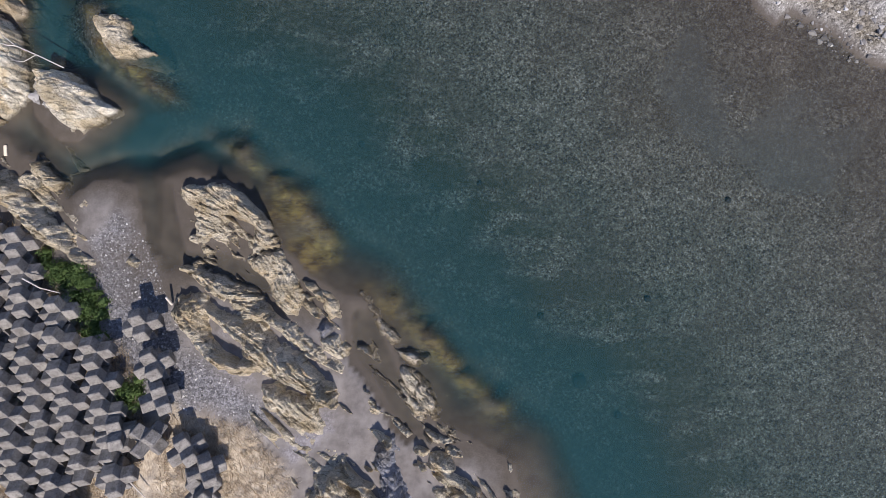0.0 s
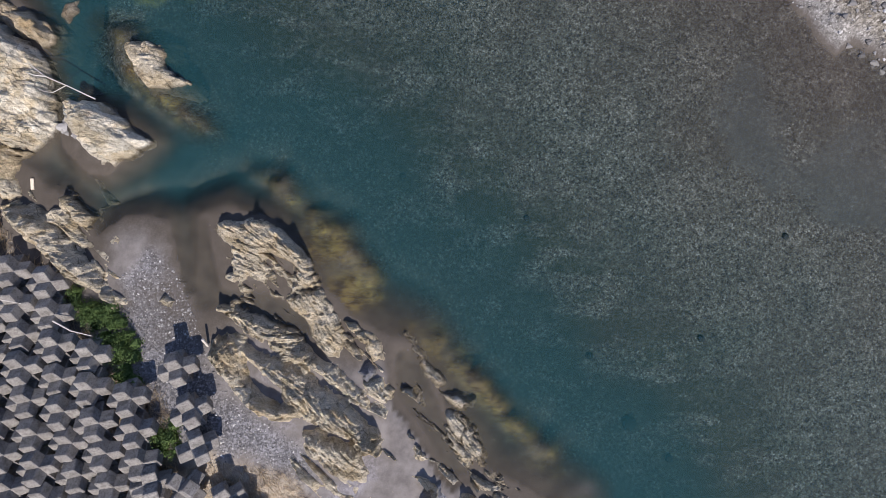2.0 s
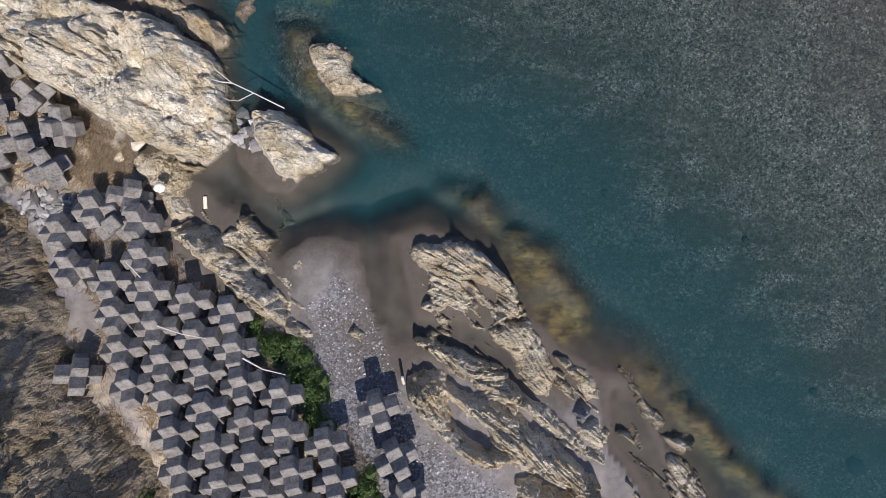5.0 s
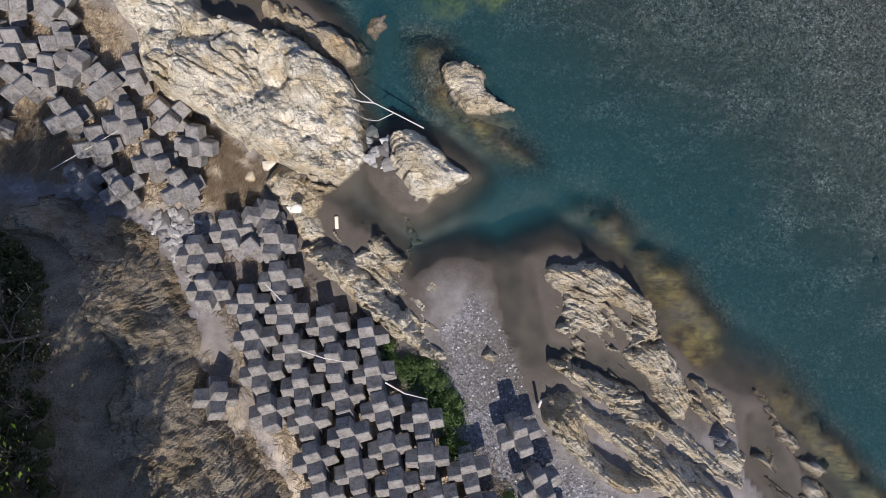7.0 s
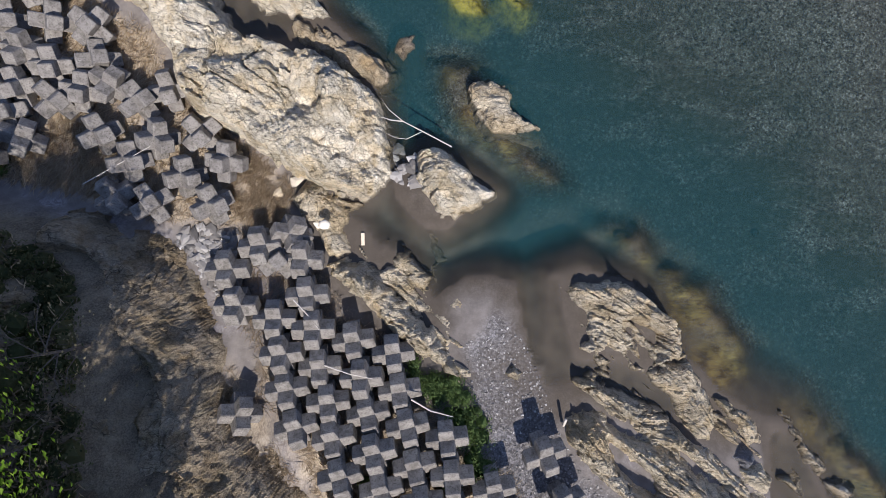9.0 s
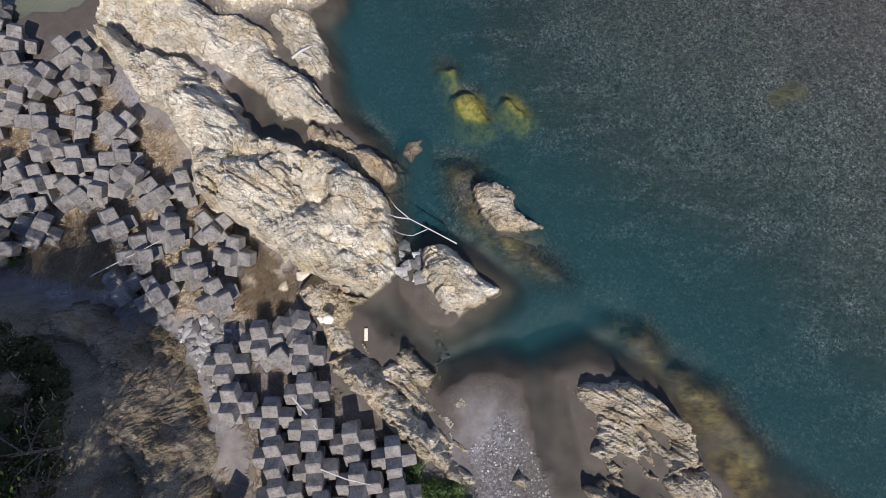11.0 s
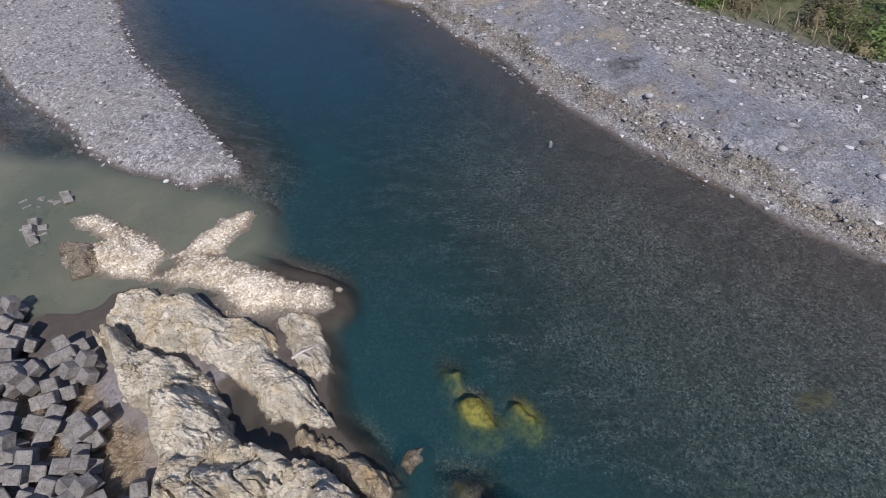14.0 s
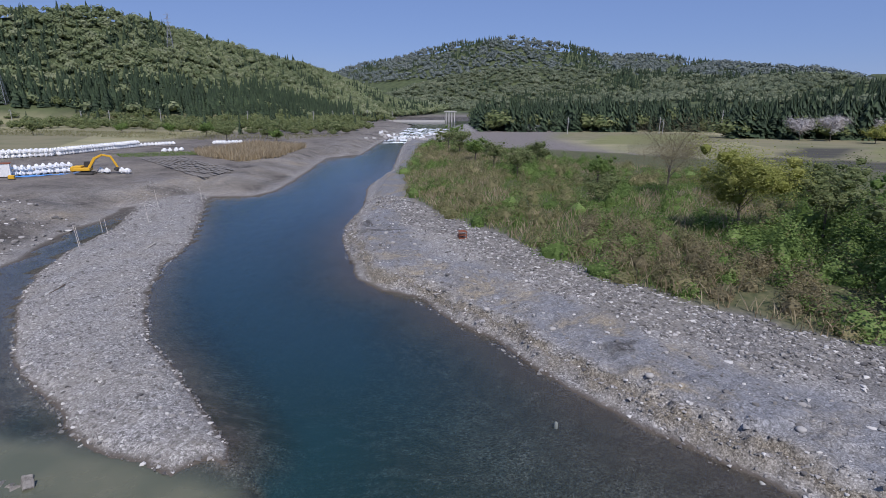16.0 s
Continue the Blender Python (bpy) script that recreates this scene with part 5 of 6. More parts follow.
# ---------------------------------------------------------------- driftwood and litter
def limb(name, points, radii, material, label, category, forks=()):
    ob = thing(name, *points[0], 0, label, category)
    base = Vector(points[0])
    bm = bmesh.new()
    tube_bm(bm, [Vector(p) - base for p in points], radii)
    part("trunk", bm, material, ob)
    for fp, fr in forks:
        bm = bmesh.new()
        tube_bm(bm, [Vector(p) - base for p in fp], fr, 5)
        part("branch", bm, material, ob)
    return ob


limb("driftwood_branch", [(-14.35, 7.35, 1.0), (-15.2, 7.75, 1.15), (-15.9, 8.05, 1.35), (-16.35, 8.4, 1.4), (-16.6, 8.75, 1.45)], [0.024, 0.02, 0.016, 0.012, 0.006], DRIFT,
     "bleached grey forked driftwood branch bridging two rocks", "driftwood",
     [([(-15.3, 7.78, 1.16), (-15.8, 7.55, 1.1), (-16.15, 7.6, 1.05), (-16.45, 7.75, 1.0)], [0.016, 0.013, 0.01, 0.006]),
      ([(-15.9, 8.05, 1.35), (-16.3, 8.1, 1.3), (-16.6, 8.2, 1.3)], [0.03, 0.02, 0.01])])
for pts, rad in [([(-15.5, -0.6, 1.35), (-14.9, -0.95, 1.3), (-14.2, -1.15, 1.2)], 0.03), ([(-18.2, 0.4, 1.3), (-17.4, 0.15, 1.35), (-16.7, 0.0, 1.25)], 0.025), ([(-19.2, 2.4, 1.3), (-18.7, 1.9, 1.35), (-18.4, 1.5, 1.3)], 0.025),
                 ([(-25.8, 5.9, 1.4), (-24.8, 6.5, 1.4), (-23.7, 7.1, 1.5)], 0.016), ([(-12.1, -7.6, 1.1), (-11.5, -8.2, 1.1), (-11, -8.8, 1.0)], 0.035)]:
    limb("driftwood_stick", pts, [rad, rad * 0.8, rad * 0.4], DRIFT, "thin bleached stick lying across concrete blocks", "driftwood")
bm = bmesh.new()
box_bm(bm, (0.12, 0.42, 0.07), bevel=0.015)
ob = part("timber_offcut", bm, PLANK)
ob.matrix_world = pose(-17.27, 4.4, ground_z(-17.27, 4.4) + 0.04, 0, 0, 3)
tagged(ob, "short pale sawn timber lying on dark sand", "timber")
bm = bmesh.new()
box_bm(bm, (0.09, 0.55, 0.09), bevel=0.02)
ob = part("leaning_post", bm, DRIFT)
ob.matrix_world = pose(-10.55, -1.5, ground_z(-10.55, -1.5) + 0.33, 55, 0, 4)
tagged(ob, "bleached stump of post leaning by the rock", "post")
limb("driftwood_log", [(-20.3, 13.9, 1.0), (-20.0, 14.2, 1.0), (-19.7, 14.5, 0.85)], [0.05, 0.05, 0.03], DRIFT, "tangled pale driftwood lodged in a rock cleft", "driftwood",
     [([(-20.1, 14.1, 1.0), (-19.8, 14.0, 1.0), (-19.6, 13.95, 0.9)], [0.035, 0.02, 0.01])])
for x, y, k in [(-49.5, 47, 4), (-42, 30.6, 2.5), (-50, 62, 5)]:
    z = ground_z(x, y) + 0.08
    limb("driftwood_stick", [(x, y, z), (x + 0.3, y - k * 0.3, z + 0.03), (x + 0.4, y - k * 0.6, z)], [0.06, 0.05, 0.02], TWIG if k == 4 else DRIFT, "thin stick washed up on the gravel bar", "driftwood")
for x, y, s in [(-60.0, 63.5, 3.0), (-58.5, 66.5, 2.4), (-56.5, 72, 3.2), (-63, 72, 2.6), (-57.5, 60, 3.2), (-62, 84, 3.4), (-59, 92, 3.0)]:
    z = ground_z(x, y)
    limb("survey_stake", [(x, y, z - 0.2), (x - 0.12 * s, y + 0.1, z + s * 0.8)], [0.035, 0.02], DRIFT, "thin weathered stake stuck in the gravel", "stake")


# ---------------------------------------------------------------- plants
REED_PALE = leaf_material("bleached_flattened_straw", (0.36, 0.28, 0.19), (0.54, 0.44, 0.31), (0.74, 0.64, 0.48), 0.5, 0.35)
QUAD = (np.array([(-0.5, 0, 0), (0, -0.32, 0.1), (0.5, 0, 0.02), (0, 0.32, 0.1)]), np.array([[0, 1, 2, 3]]))
BLADE = (np.array([(-0.03, 0, 0), (0.03, 0, 0), (0.0, 0.16, 0.55), (0.02, 0.45, 1.0)]), np.array([[0, 1, 2], [0, 2, 3]]))


def leaves(at, size, out=None):
    """Single leaves; out: the way that each one faces, roughly."""
    n = len(at)
    if out is None:
        return spread(*QUAD, at, size, rng.uniform(0, 6.28, n), rng.uniform(-1.1, 1.1, n))
    out = out / (np.linalg.norm(out, axis=1, keepdims=True) + 1e-6) + rng.normal(0, 0.33, (n, 3))
    out /= np.linalg.norm(out, axis=1, keepdims=True)
    return spread(*QUAD, at, size, np.arctan2(out[:, 1], out[:, 0]) + math.pi / 2, np.arccos(np.clip(out[:, 2], -1, 1)))


def bush_points(xy, radius, height, per):
    """Leaf places in many low bushes, denser to the outside."""
    n = len(xy)
    d = rng.normal(size=(n, per, 3))
    d /= np.linalg.norm(d, axis=2, keepdims=True)
    d[..., 2] = np.abs(d[..., 2])
    r = rng.uniform(0.55, 1.0, (n, per, 1)) ** 0.6
    lob = 1 + 0.3 * np.sin(d[..., :1] * 5 + rng.uniform(0, 6, (n, 1, 1))) * np.cos(d[..., 1:2] * 4 + rng.uniform(0, 6, (n, 1, 1)))
    p = d * r * lob * np.stack([radius, radius, height], 1)[:, None, :]
    z = land(xy[:, 0], xy[:, 1])[0]
    face = d / np.stack([radius, radius, height], 1)[:, None, :] + np.array([0, 0, 0.15])
    return (p + np.stack([xy[:, 0], xy[:, 1], z], 1)[:, None, :]).reshape(-1, 3), face.reshape(-1, 3)


LOBES, LOBE = lump(1, 0.2, 21, 1.0), lump(1, 0.2, 22, 0.8)


def thicket(name, xy, radius, height, per, leaf, material, label):
    at, face = bush_points(xy, radius, height, per)
    v, f = leaves(at, rng.uniform(0.6, 1.3, len(at)) * leaf, face)
    base = np.stack([xy[:, 0], xy[:, 1], land(xy[:, 0], xy[:, 1])[0]], 1)
    cv, cf = spread(*LOBES, base, np.stack([radius, radius, height], 1) * 0.60, rng.uniform(0, 6.28, len(xy)))
    f = np.concatenate([f[:, [0, 1, 2]], f[:, [0, 2, 3]]])
    v, f = np.concatenate([v, cv]), np.concatenate([f, cf + len(v)])
    return tagged(new(name, mesh(name, v, f, material)), label, "shrubs", kind="stuff")


def blades(name, xy, height, material, label, wide=1.0, flat=0.0):
    n = len(xy)
    z = land(xy[:, 0], xy[:, 1])[0]
    s = np.stack([height * wide, height * (1 + flat), height * (1 - 0.75 * flat)], 1)
    v, f = spread(*BLADE, np.stack([xy[:, 0], xy[:, 1], z], 1), s, rng.uniform(0, 6.28, n), rng.uniform(-0.35, 0.35, n))
    return tagged(new(name, mesh(name, v, f, material)), label, "grass", kind="stuff")


def patches(xy, scale, seed, low, high=9):
    k = fbm(xy[:, 0] * scale, xy[:, 1] * scale, seed)
    return xy[(k > low) & (k < high)]


THICKET = [(-29.5, 150), (-27.9, 121.0), (-23.2, 91.1), (-16.2, 73.3), (-11.3, 67.0), (-7.2, 57.0), (-2.1, 49.8), (0.4, 45.4), (4.9, 40.8), (6.9, 37.9), (11.4, 35.2), (22, 28), (40, 30), (60, 60), (45, 100), (10, 150), (-10, 200), (-28, 235), (-31, 200)]
xy = patches(scatter(THICKET, 480), 0.07, 51, -0.1)
thicket("green_thicket", xy, rng.uniform(1.0, 2.8, len(xy)), rng.uniform(0.8, 3.0, len(xy)), 380, 0.22, LEAF_BRIGHT, "bright green spring shrubs in the riverside thicket")
xy = patches(scatter(THICKET, 700), 0.07, 51, -1, 0.1)
thicket("olive_thicket", xy, rng.uniform(0.8, 2.3, len(xy)), rng.uniform(0.8, 2.8, len(xy)), 300, 0.20, LEAF_OLIVE, "olive brown shrubs in the riverside thicket")
xy = patches(scatter(THICKET, 30000), 0.06, 57, 0.05)
blades("reed_bed", xy, rng.uniform(0.7, 1.5, len(xy)), REED, "dry tan reeds and grass in the riverside thicket", 1.6)
RIGHT_SIDE = [(9, 37), (14, 42), (11, 52), (20, 66), (40, 70), (46, 48), (34, 30), (22, 29)]
xy = scatter(RIGHT_SIDE, 70)
thicket("green_thicket", xy, rng.uniform(1.6, 3.2, 70), rng.uniform(2.4, 5.2, 70), 620, 0.26, LEAF_BRIGHT, "tall leafy green bushes at the thicket's end")
xy = scatter([(-4, 52), (2, 47), (12, 37), (14, 42), (10, 56), (0, 66)], 70)
thicket("brown_thicket", xy, rng.uniform(0.8, 1.9, 70), rng.uniform(1.2, 2.6, 70), 420, 0.17, LEAF_TWIG, "brown twiggy bushes at the thicket's edge")
xy = patches(scatter(THICKET, 60000), 0.05, 55, -0.3)
blades("green_grass", xy, rng.uniform(0.4, 1.0, len(xy)), LEAF_BRIGHT, "fresh green grass in the riverside thicket", 2.0)


def tree(x, y, height, spread_r, leaf_mat, count, leaf, label, seed, trunk=0.16, lift=0.35, name="tree", dense=True):
    """A tapered trunk with limbs and a loose crown of single leaves round the limb ends."""
    r = random.Random(seed)
    z = ground_z(x, y)
    ob = thing(name, x, y, z, 0, label, "tree")
    bm = bmesh.new()
    lean = Vector((r.uniform(-0.1, 0.1), r.uniform(-0.1, 0.1), 1))
    top = lean * height * 0.75
    tube_bm(bm, [(0, 0, -0.3), lean * height * 0.3, lean * height * 0.55, top], [trunk, trunk * 0.75, trunk * 0.5, trunk * 0.15])
    part("trunk", bm, BARK, ob)
    tips = [top]
    for k in range(9):
        a = k * 2.4 + r.uniform(-0.4, 0.4)
        start = lean * height * r.uniform(lift * 0.6, 0.6)
        reach = spread_r * r.uniform(0.55, 1.0)
        end = Vector((math.cos(a) * reach, math.sin(a) * reach, height * r.uniform(lift + 0.1, 0.95)))
        mid = start.lerp(end, 0.5) + Vector((0, 0, 0.08 * height))
        bm = bmesh.new()
        tube_bm(bm, [start, mid, end], [trunk * 0.4, trunk * 0.26, trunk * 0.08], 5)
        for s in range(4):
            b = start.lerp(end, r.uniform(0.4, 0.9))
            e = b + Vector((r.uniform(-1, 1), r.uniform(-1, 1), r.uniform(0.1, 0.9))) * spread_r * 0.4
            tube_bm(bm, [b, e], [trunk * 0.12, trunk * 0.03], 4)
            tips.append(e)
        part("limb", bm, BARK, ob)
        tips += [end, mid]
    if count:
        c = np.array([t[:] for t in tips])[rng.integers(0, len(tips), count)]
        off = rng.normal(size=(count, 3)) * np.array([0.2, 0.2, 0.16]) * spread_r
        at = c + off
        face = off + 0.25 * (at - np.array([0, 0, height * 0.55])) + np.array([0, 0, 0.12 * spread_r])
        v, f = leaves(at, rng.uniform(0.6, 1.3, count) * leaf, face)
        f = np.concatenate([f[:, [0, 1, 2]], f[:, [0, 2, 3]]])
        if dense:
            tip = np.array([t[:] for t in tips])
            cv, cf = spread(*LOBE, tip, rng.uniform(0.09, 0.17, len(tip)) * spread_r, rng.uniform(0, 6.28, len(tip)))
            v, f = np.concatenate([v, cv]), np.concatenate([f, cf + len(v)])
        crown = new("crown", mesh("crown", v, f, leaf_mat))
        crown.parent = ob
    return ob


LEAF_YELLOW = leaf_material("yellow_green_willow_leaves", (0.20, 0.22, 0.05), (0.32, 0.34, 0.09), (0.45, 0.45, 0.16))
tree(15.4, 62.3, 9.4, 4.8, LEAF_YELLOW, 20000, 0.19, "yellow-green willow in young leaf in the thicket", 1)
tree(16.9, 88.6, 11.5, 6.2, LEAF_TWIG, 16000, 0.13, "bare grey-brown tree with few leaves in the thicket", 2, dense=False)
for k, (x, y, h) in enumerate([(19, 44, 7), (24, 51, 8.5), (16.5, 39, 5), (23, 60, 7.5), (28, 43, 8), (30, 70, 7.5), (4, 78, 4.5), (9, 100, 5.5), (-4, 112, 5.5), (-8, 128, 6), (-12, 142, 6.5), (-16, 160, 7), (-20, 176, 7), (-18, 195, 7), (26, 90, 5), (21, 36, 5.5), (33, 56, 7), (2, 130, 6), (36, 84, 6)]):
    tree(x, y, h, h * 0.5, (LEAF_MIXED, LEAF_BRIGHT, LEAF_MIXED)[k % 3], 3600, 0.22, "leafy green riverside tree standing in the thicket", 10 + k)
LEAF_LIME = leaf_material("lime_green_young_leaves", (0.19, 0.33, 0.03), (0.32, 0.50, 0.05), (0.46, 0.62, 0.11), thin=0.55)
tree(-25.0, -1.4, 10.0 - ground_z(-25.0, -1.4), 2.8, LEAF_LIME, 20000, 0.12, "bright lime-green leafy tree rising from the steep bank", 40, 0.14, lift=0.45)
# trees out of view, added and sized for the shadow they throw on the bank
for k, (x, y, h) in enumerate([(-22.2, -9.6, 14.6), (-24.6, -9.6, 14.6), (-26.8, -9.8, 15.0), (-28.8, -9.0, 16.0), (-31.0, -9.4, 16.2), (-33.2, -8.6, 16.2), (-35.6, -9.6, 16.4), (-38.0, -8.8, 16.2), (-27.2, -12.2, 15.0), (-31.8, -12.2, 16.6), (-36.4, -12.2, 16.6)]):
    tree(x, y, h - ground_z(x, y), 2.5, LEAF_BRIGHT, 4200, 0.34, "unseen tall leafy tree that shades the steep bank", 41 + k, 0.2, 0.5)
for k, (x, y) in enumerate([(-24.6, -1.0), (-24.2, 1.2), (-26.5, 2.8), (-22.8, -3.6), (-25.6, -4.2), (-28.6, 2.4), (-22.2, -5.6)]):
    tree(x, y, 3.0, 1.6, LEAF_TWIG, 260, 0.08, "bare twiggy shrub on the shaded bank", 60 + k, 0.05, 0.1, "shrub", False)
SLOPE = [(-40, 5.6), (-31, 5.2), (-27, 4.2), (-25.4, 3.2), (-24.6, 1.5), (-24.2, -1), (-23, -3.5), (-21, -6), (-19.5, -10), (-40, -14)]
xy = scatter(SLOPE, 3000)
thicket("bank_ivy", xy, rng.uniform(0.18, 0.5, len(xy)), rng.uniform(0.25, 0.7, len(xy)), 80, 0.08, LEAF_SHADE, "low ivy and brown weeds creeping over the shaded bank")
xy = patches(scatter(SLOPE, 1100), 0.25, 79, -0.3)
thicket("bank_scrub", xy, rng.uniform(0.25, 0.75, len(xy)), rng.uniform(0.2, 0.6, len(xy)), 80, 0.10, LEAF_SHADE, "dark evergreen scrub and ivy on the shaded bank")
xy = patches(scatter(SLOPE, 16000), 0.4, 73, -0.2)
blades("dry_grass", xy, rng.uniform(0.2, 0.6, len(xy)), REED, "dry brown grass on the steep bank", 0.4, 0.5)
xy = patches(scatter(SLOPE, 20000), 0.4, 77, -0.3)
blades("bank_grass", xy, rng.uniform(0.25, 0.7, len(xy)), TWIG, "brown dead stems on the shaded bank", 0.35)
for region, n in [([(-23.6, 9.2), (-20.6, 7.0), (-19.6, 6.2), (-19.9, 4.6), (-21.4, 5.0), (-22.4, 7.9)], 5000), ([(-30, 8.4), (-25.6, 8.0), (-25.8, 5.6), (-30, 6.4)], 4500), ([(-26.8, 12.4), (-24.4, 11.2), (-23.8, 9.6), (-30, 8), (-31, 11), (-29, 13)], 4500),
                  ([(-21.5, 0.3), (-20, -1.8), (-18.4, -5), (-17.4, -9), (-19, -9.5), (-21, -4.5), (-22, -1)], 5000), ([(-10.4, -5.6), (-7.4, -6.2), (-5.6, -8.2), (-6, -10), (-11, -10)], 3500), (FIELD, 22000), (STRAW[5], 16000)]:
    xy = patches(scatter(region, n), 0.5, 71, -0.35)
    blades("dry_grass", xy, rng.uniform(0.2, 0.5, len(xy)), REED_PALE, "dry straw-coloured grass among the concrete blocks", 0.3, 0.85)
for region, n, tall in [([(-15.7, 0.5), (-14.2, 0.2), (-13.1, -1.6), (-12.6, -3.1), (-13.4, -3.3), (-14.2, -1.6), (-15.4, -0.3)], 60, 0.6), ([(-12.2, -4.6), (-11.4, -4.4), (-11.3, -5.4), (-12, -5.6)], 14, 0.5), ([(-17.4, -1.8), (-13.2, -3.6), (-12.4, -6), (-16, -9), (-17.6, -6)], 16, 0.4),
                        ([(-30, 7.3), (-28.4, 7.2), (-28.6, 6.4), (-30, 6.4)], 10, 0.3), ([(-19, -4), (-17.4, -6.5), (-17.4, -9), (-18.6, -9)], 16, 0.4)]:
    xy = scatter(region, n)
    thicket("green_scrub", xy, rng.uniform(0.2, 0.42, n), rng.uniform(0.5, 1, n) * tall + 0.2, 110, 0.075, LEAF_SCRUB, "fresh green leafy scrub beside concrete blocks")

# ---------------------------------------------------------------- far woods
_cv, _cf = [], []
for _t in range(7):
    _h, _r = 0.10 + 0.125 * _t, 0.30 * (1 - _t / 7.6) ** 0.8
    for _k in range(5):
        _a = _k * 1.2566 + _t * 0.7
        _j = 1 + 0.25 * math.sin(_t * 5.1 + _k * 2.3)
        _n = len(_cv)
        _cv += [(math.cos(_a - 0.75) * _r * _j, math.sin(_a - 0.75) * _r * _j, _h - 0.02), (math.cos(_a + 0.75) * _r, math.sin(_a + 0.75) * _r, _h - 0.05), (0.0, 0.0, _h + 0.26 + 0.04 * math.sin(_k))]
        _cf.append((_n, _n + 1, _n + 2))
CONE = (np.array(_cv), np.array(_cf))
_cv, _cf = [], []
for _t in range(15):
    _h, _r = 0.06 + 0.062 * _t, 0.27 * (1 - _t / 15.6) ** 0.75
    for _k in range(7):
        _a = _k * 0.898 + _t * 1.3
        _j = 1 + 0.45 * math.sin(_t * 5.1 + _k * 2.3)
        _n = len(_cv)
        _cv += [(math.cos(_a - 0.3) * _r * _j, math.sin(_a - 0.3) * _r * _j, _h - 0.03), (math.cos(_a + 0.3) * _r * _j, math.sin(_a + 0.3) * _r * _j, _h - 0.05), (0.0, 0.0, _h + 0.12)]
        _cf.append((_n, _n + 1, _n + 2))
CEDAR = (np.array(_cv), np.array(_cf))


def puff(n, small, large, low=0.25):
    """A rounded crown of n uneven leaf clumps."""
    d = rng.normal(size=(n, 3))
    d[:, 2] = np.abs(d[:, 2]) - low
    d /= np.linalg.norm(d, axis=1, keepdims=True)
    at = d * np.array([0.5, 0.5, 0.42]) * rng.uniform(0.6, 1.08, (n, 1)) + np.array([0, 0, 0.4])
    clump = np.array([(-0.5, -0.3, -0.06), (0.3, -0.5, 0.05), (0.5, 0.4, -0.06), (-0.35, 0.5, 0.04)])
    return spread(clump, np.array([[0, 1, 2], [0, 2, 3]]), at, rng.uniform(small, large, n), np.arctan2(d[:, 1], d[:, 0]) + math.pi / 2 + rng.normal(0, 0.4, n), np.arccos(np.clip(d[:, 2], -1, 1)) * 0.92 + rng.normal(0, 0.3, n))


def crown_form(level, cards, small, large):
    """A lobed leafy body with loose clumps standing out of it."""
    cv, cf = lump(level, 0.17, 31, 0.9)
    pv, pf = puff(cards, small, large)
    return np.concatenate([cv * 0.30 + np.array([0, 0, 0.40]), pv]), np.concatenate([cf, pf + len(cv)])


PUFF, PUFF_FINE, PUFF_FAR = crown_form(1, 38, 0.09, 0.20), crown_form(1, 190, 0.05, 0.12), crown_form(1, 12, 0.14, 0.28)


# the hill leaves again, greyed in colour to stand for thinner haze
LEAF_MID = leaf_material("haze_tinted_spring_leaves", (0.125, 0.16, 0.10), (0.22, 0.25, 0.155), (0.34, 0.36, 0.24), 0.012, 0.4, 0.06)


def woods(name, xy, height, conifer, label_c, label_d, leafy=LEAF_HILL, round_form=None, pointed=None):
    """Far trees by the thousand: dark pointed ones and rounded light ones."""
    z = land(xy[:, 0], xy[:, 1])[0]
    at = np.stack([xy[:, 0], xy[:, 1], z - 0.6], 1)
    for take, form, mat, label, stretch in ((conifer, pointed or CONE, LEAF_DARK, label_c, (0.8, 0.8, 1.1)), (~conifer, round_form or PUFF, leafy, label_d, (1.15, 1.15, 0.95))):
        if take.any():
            n = int(take.sum())
            s = height[take][:, None] * np.array(stretch) * rng.uniform(0.75, 1.3, (n, 3))
            v, f = spread(*form, at[take], s, rng.uniform(0, 6.28, n))
            tagged(new(name, mesh(name, v, f, mat)), label, "woodland", kind="stuff")


xy = scatter([(-760, 320), (-600, 345), (-480, 360), (-330, 400), (-240, 480), (-170, 620), (-100, 850), (-40, 1150), (-120, 1250), (-260, 1000), (-340, 860), (-400, 720), (-440, 620), (-700, 580)], 9000)
d, _ = along(RIDGES[0][0], xy[:, 0], xy[:, 1])
low = smooth(92, 120, d + 20 * fbm(xy[:, 0] * 0.02, xy[:, 1] * 0.02, 81))
woods("hill_woods", xy, rng.uniform(7.5, 11.5, len(xy)) * np.where(low > 0.5, 1.3, 1.0), rng.random(len(xy)) < 0.04 + 0.9 * low * (xy[:, 1] < 700) + 0.5 * (fbm(xy[:, 0] * 0.02, xy[:, 1] * 0.02, 85) > 0.28), "dark cedar forest along the foot of the hill", "light green spring woodland covering the hill")
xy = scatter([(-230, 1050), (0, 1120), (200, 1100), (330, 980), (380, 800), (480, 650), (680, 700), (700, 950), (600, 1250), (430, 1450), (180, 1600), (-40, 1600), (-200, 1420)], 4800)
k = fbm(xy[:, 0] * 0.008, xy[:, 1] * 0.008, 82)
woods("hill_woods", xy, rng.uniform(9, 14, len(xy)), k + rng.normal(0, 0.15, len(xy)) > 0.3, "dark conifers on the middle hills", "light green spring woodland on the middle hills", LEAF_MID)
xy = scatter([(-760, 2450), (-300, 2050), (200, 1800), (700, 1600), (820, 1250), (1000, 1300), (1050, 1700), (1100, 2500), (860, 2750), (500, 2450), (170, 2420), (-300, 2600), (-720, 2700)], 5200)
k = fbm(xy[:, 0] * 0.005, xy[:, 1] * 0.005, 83)
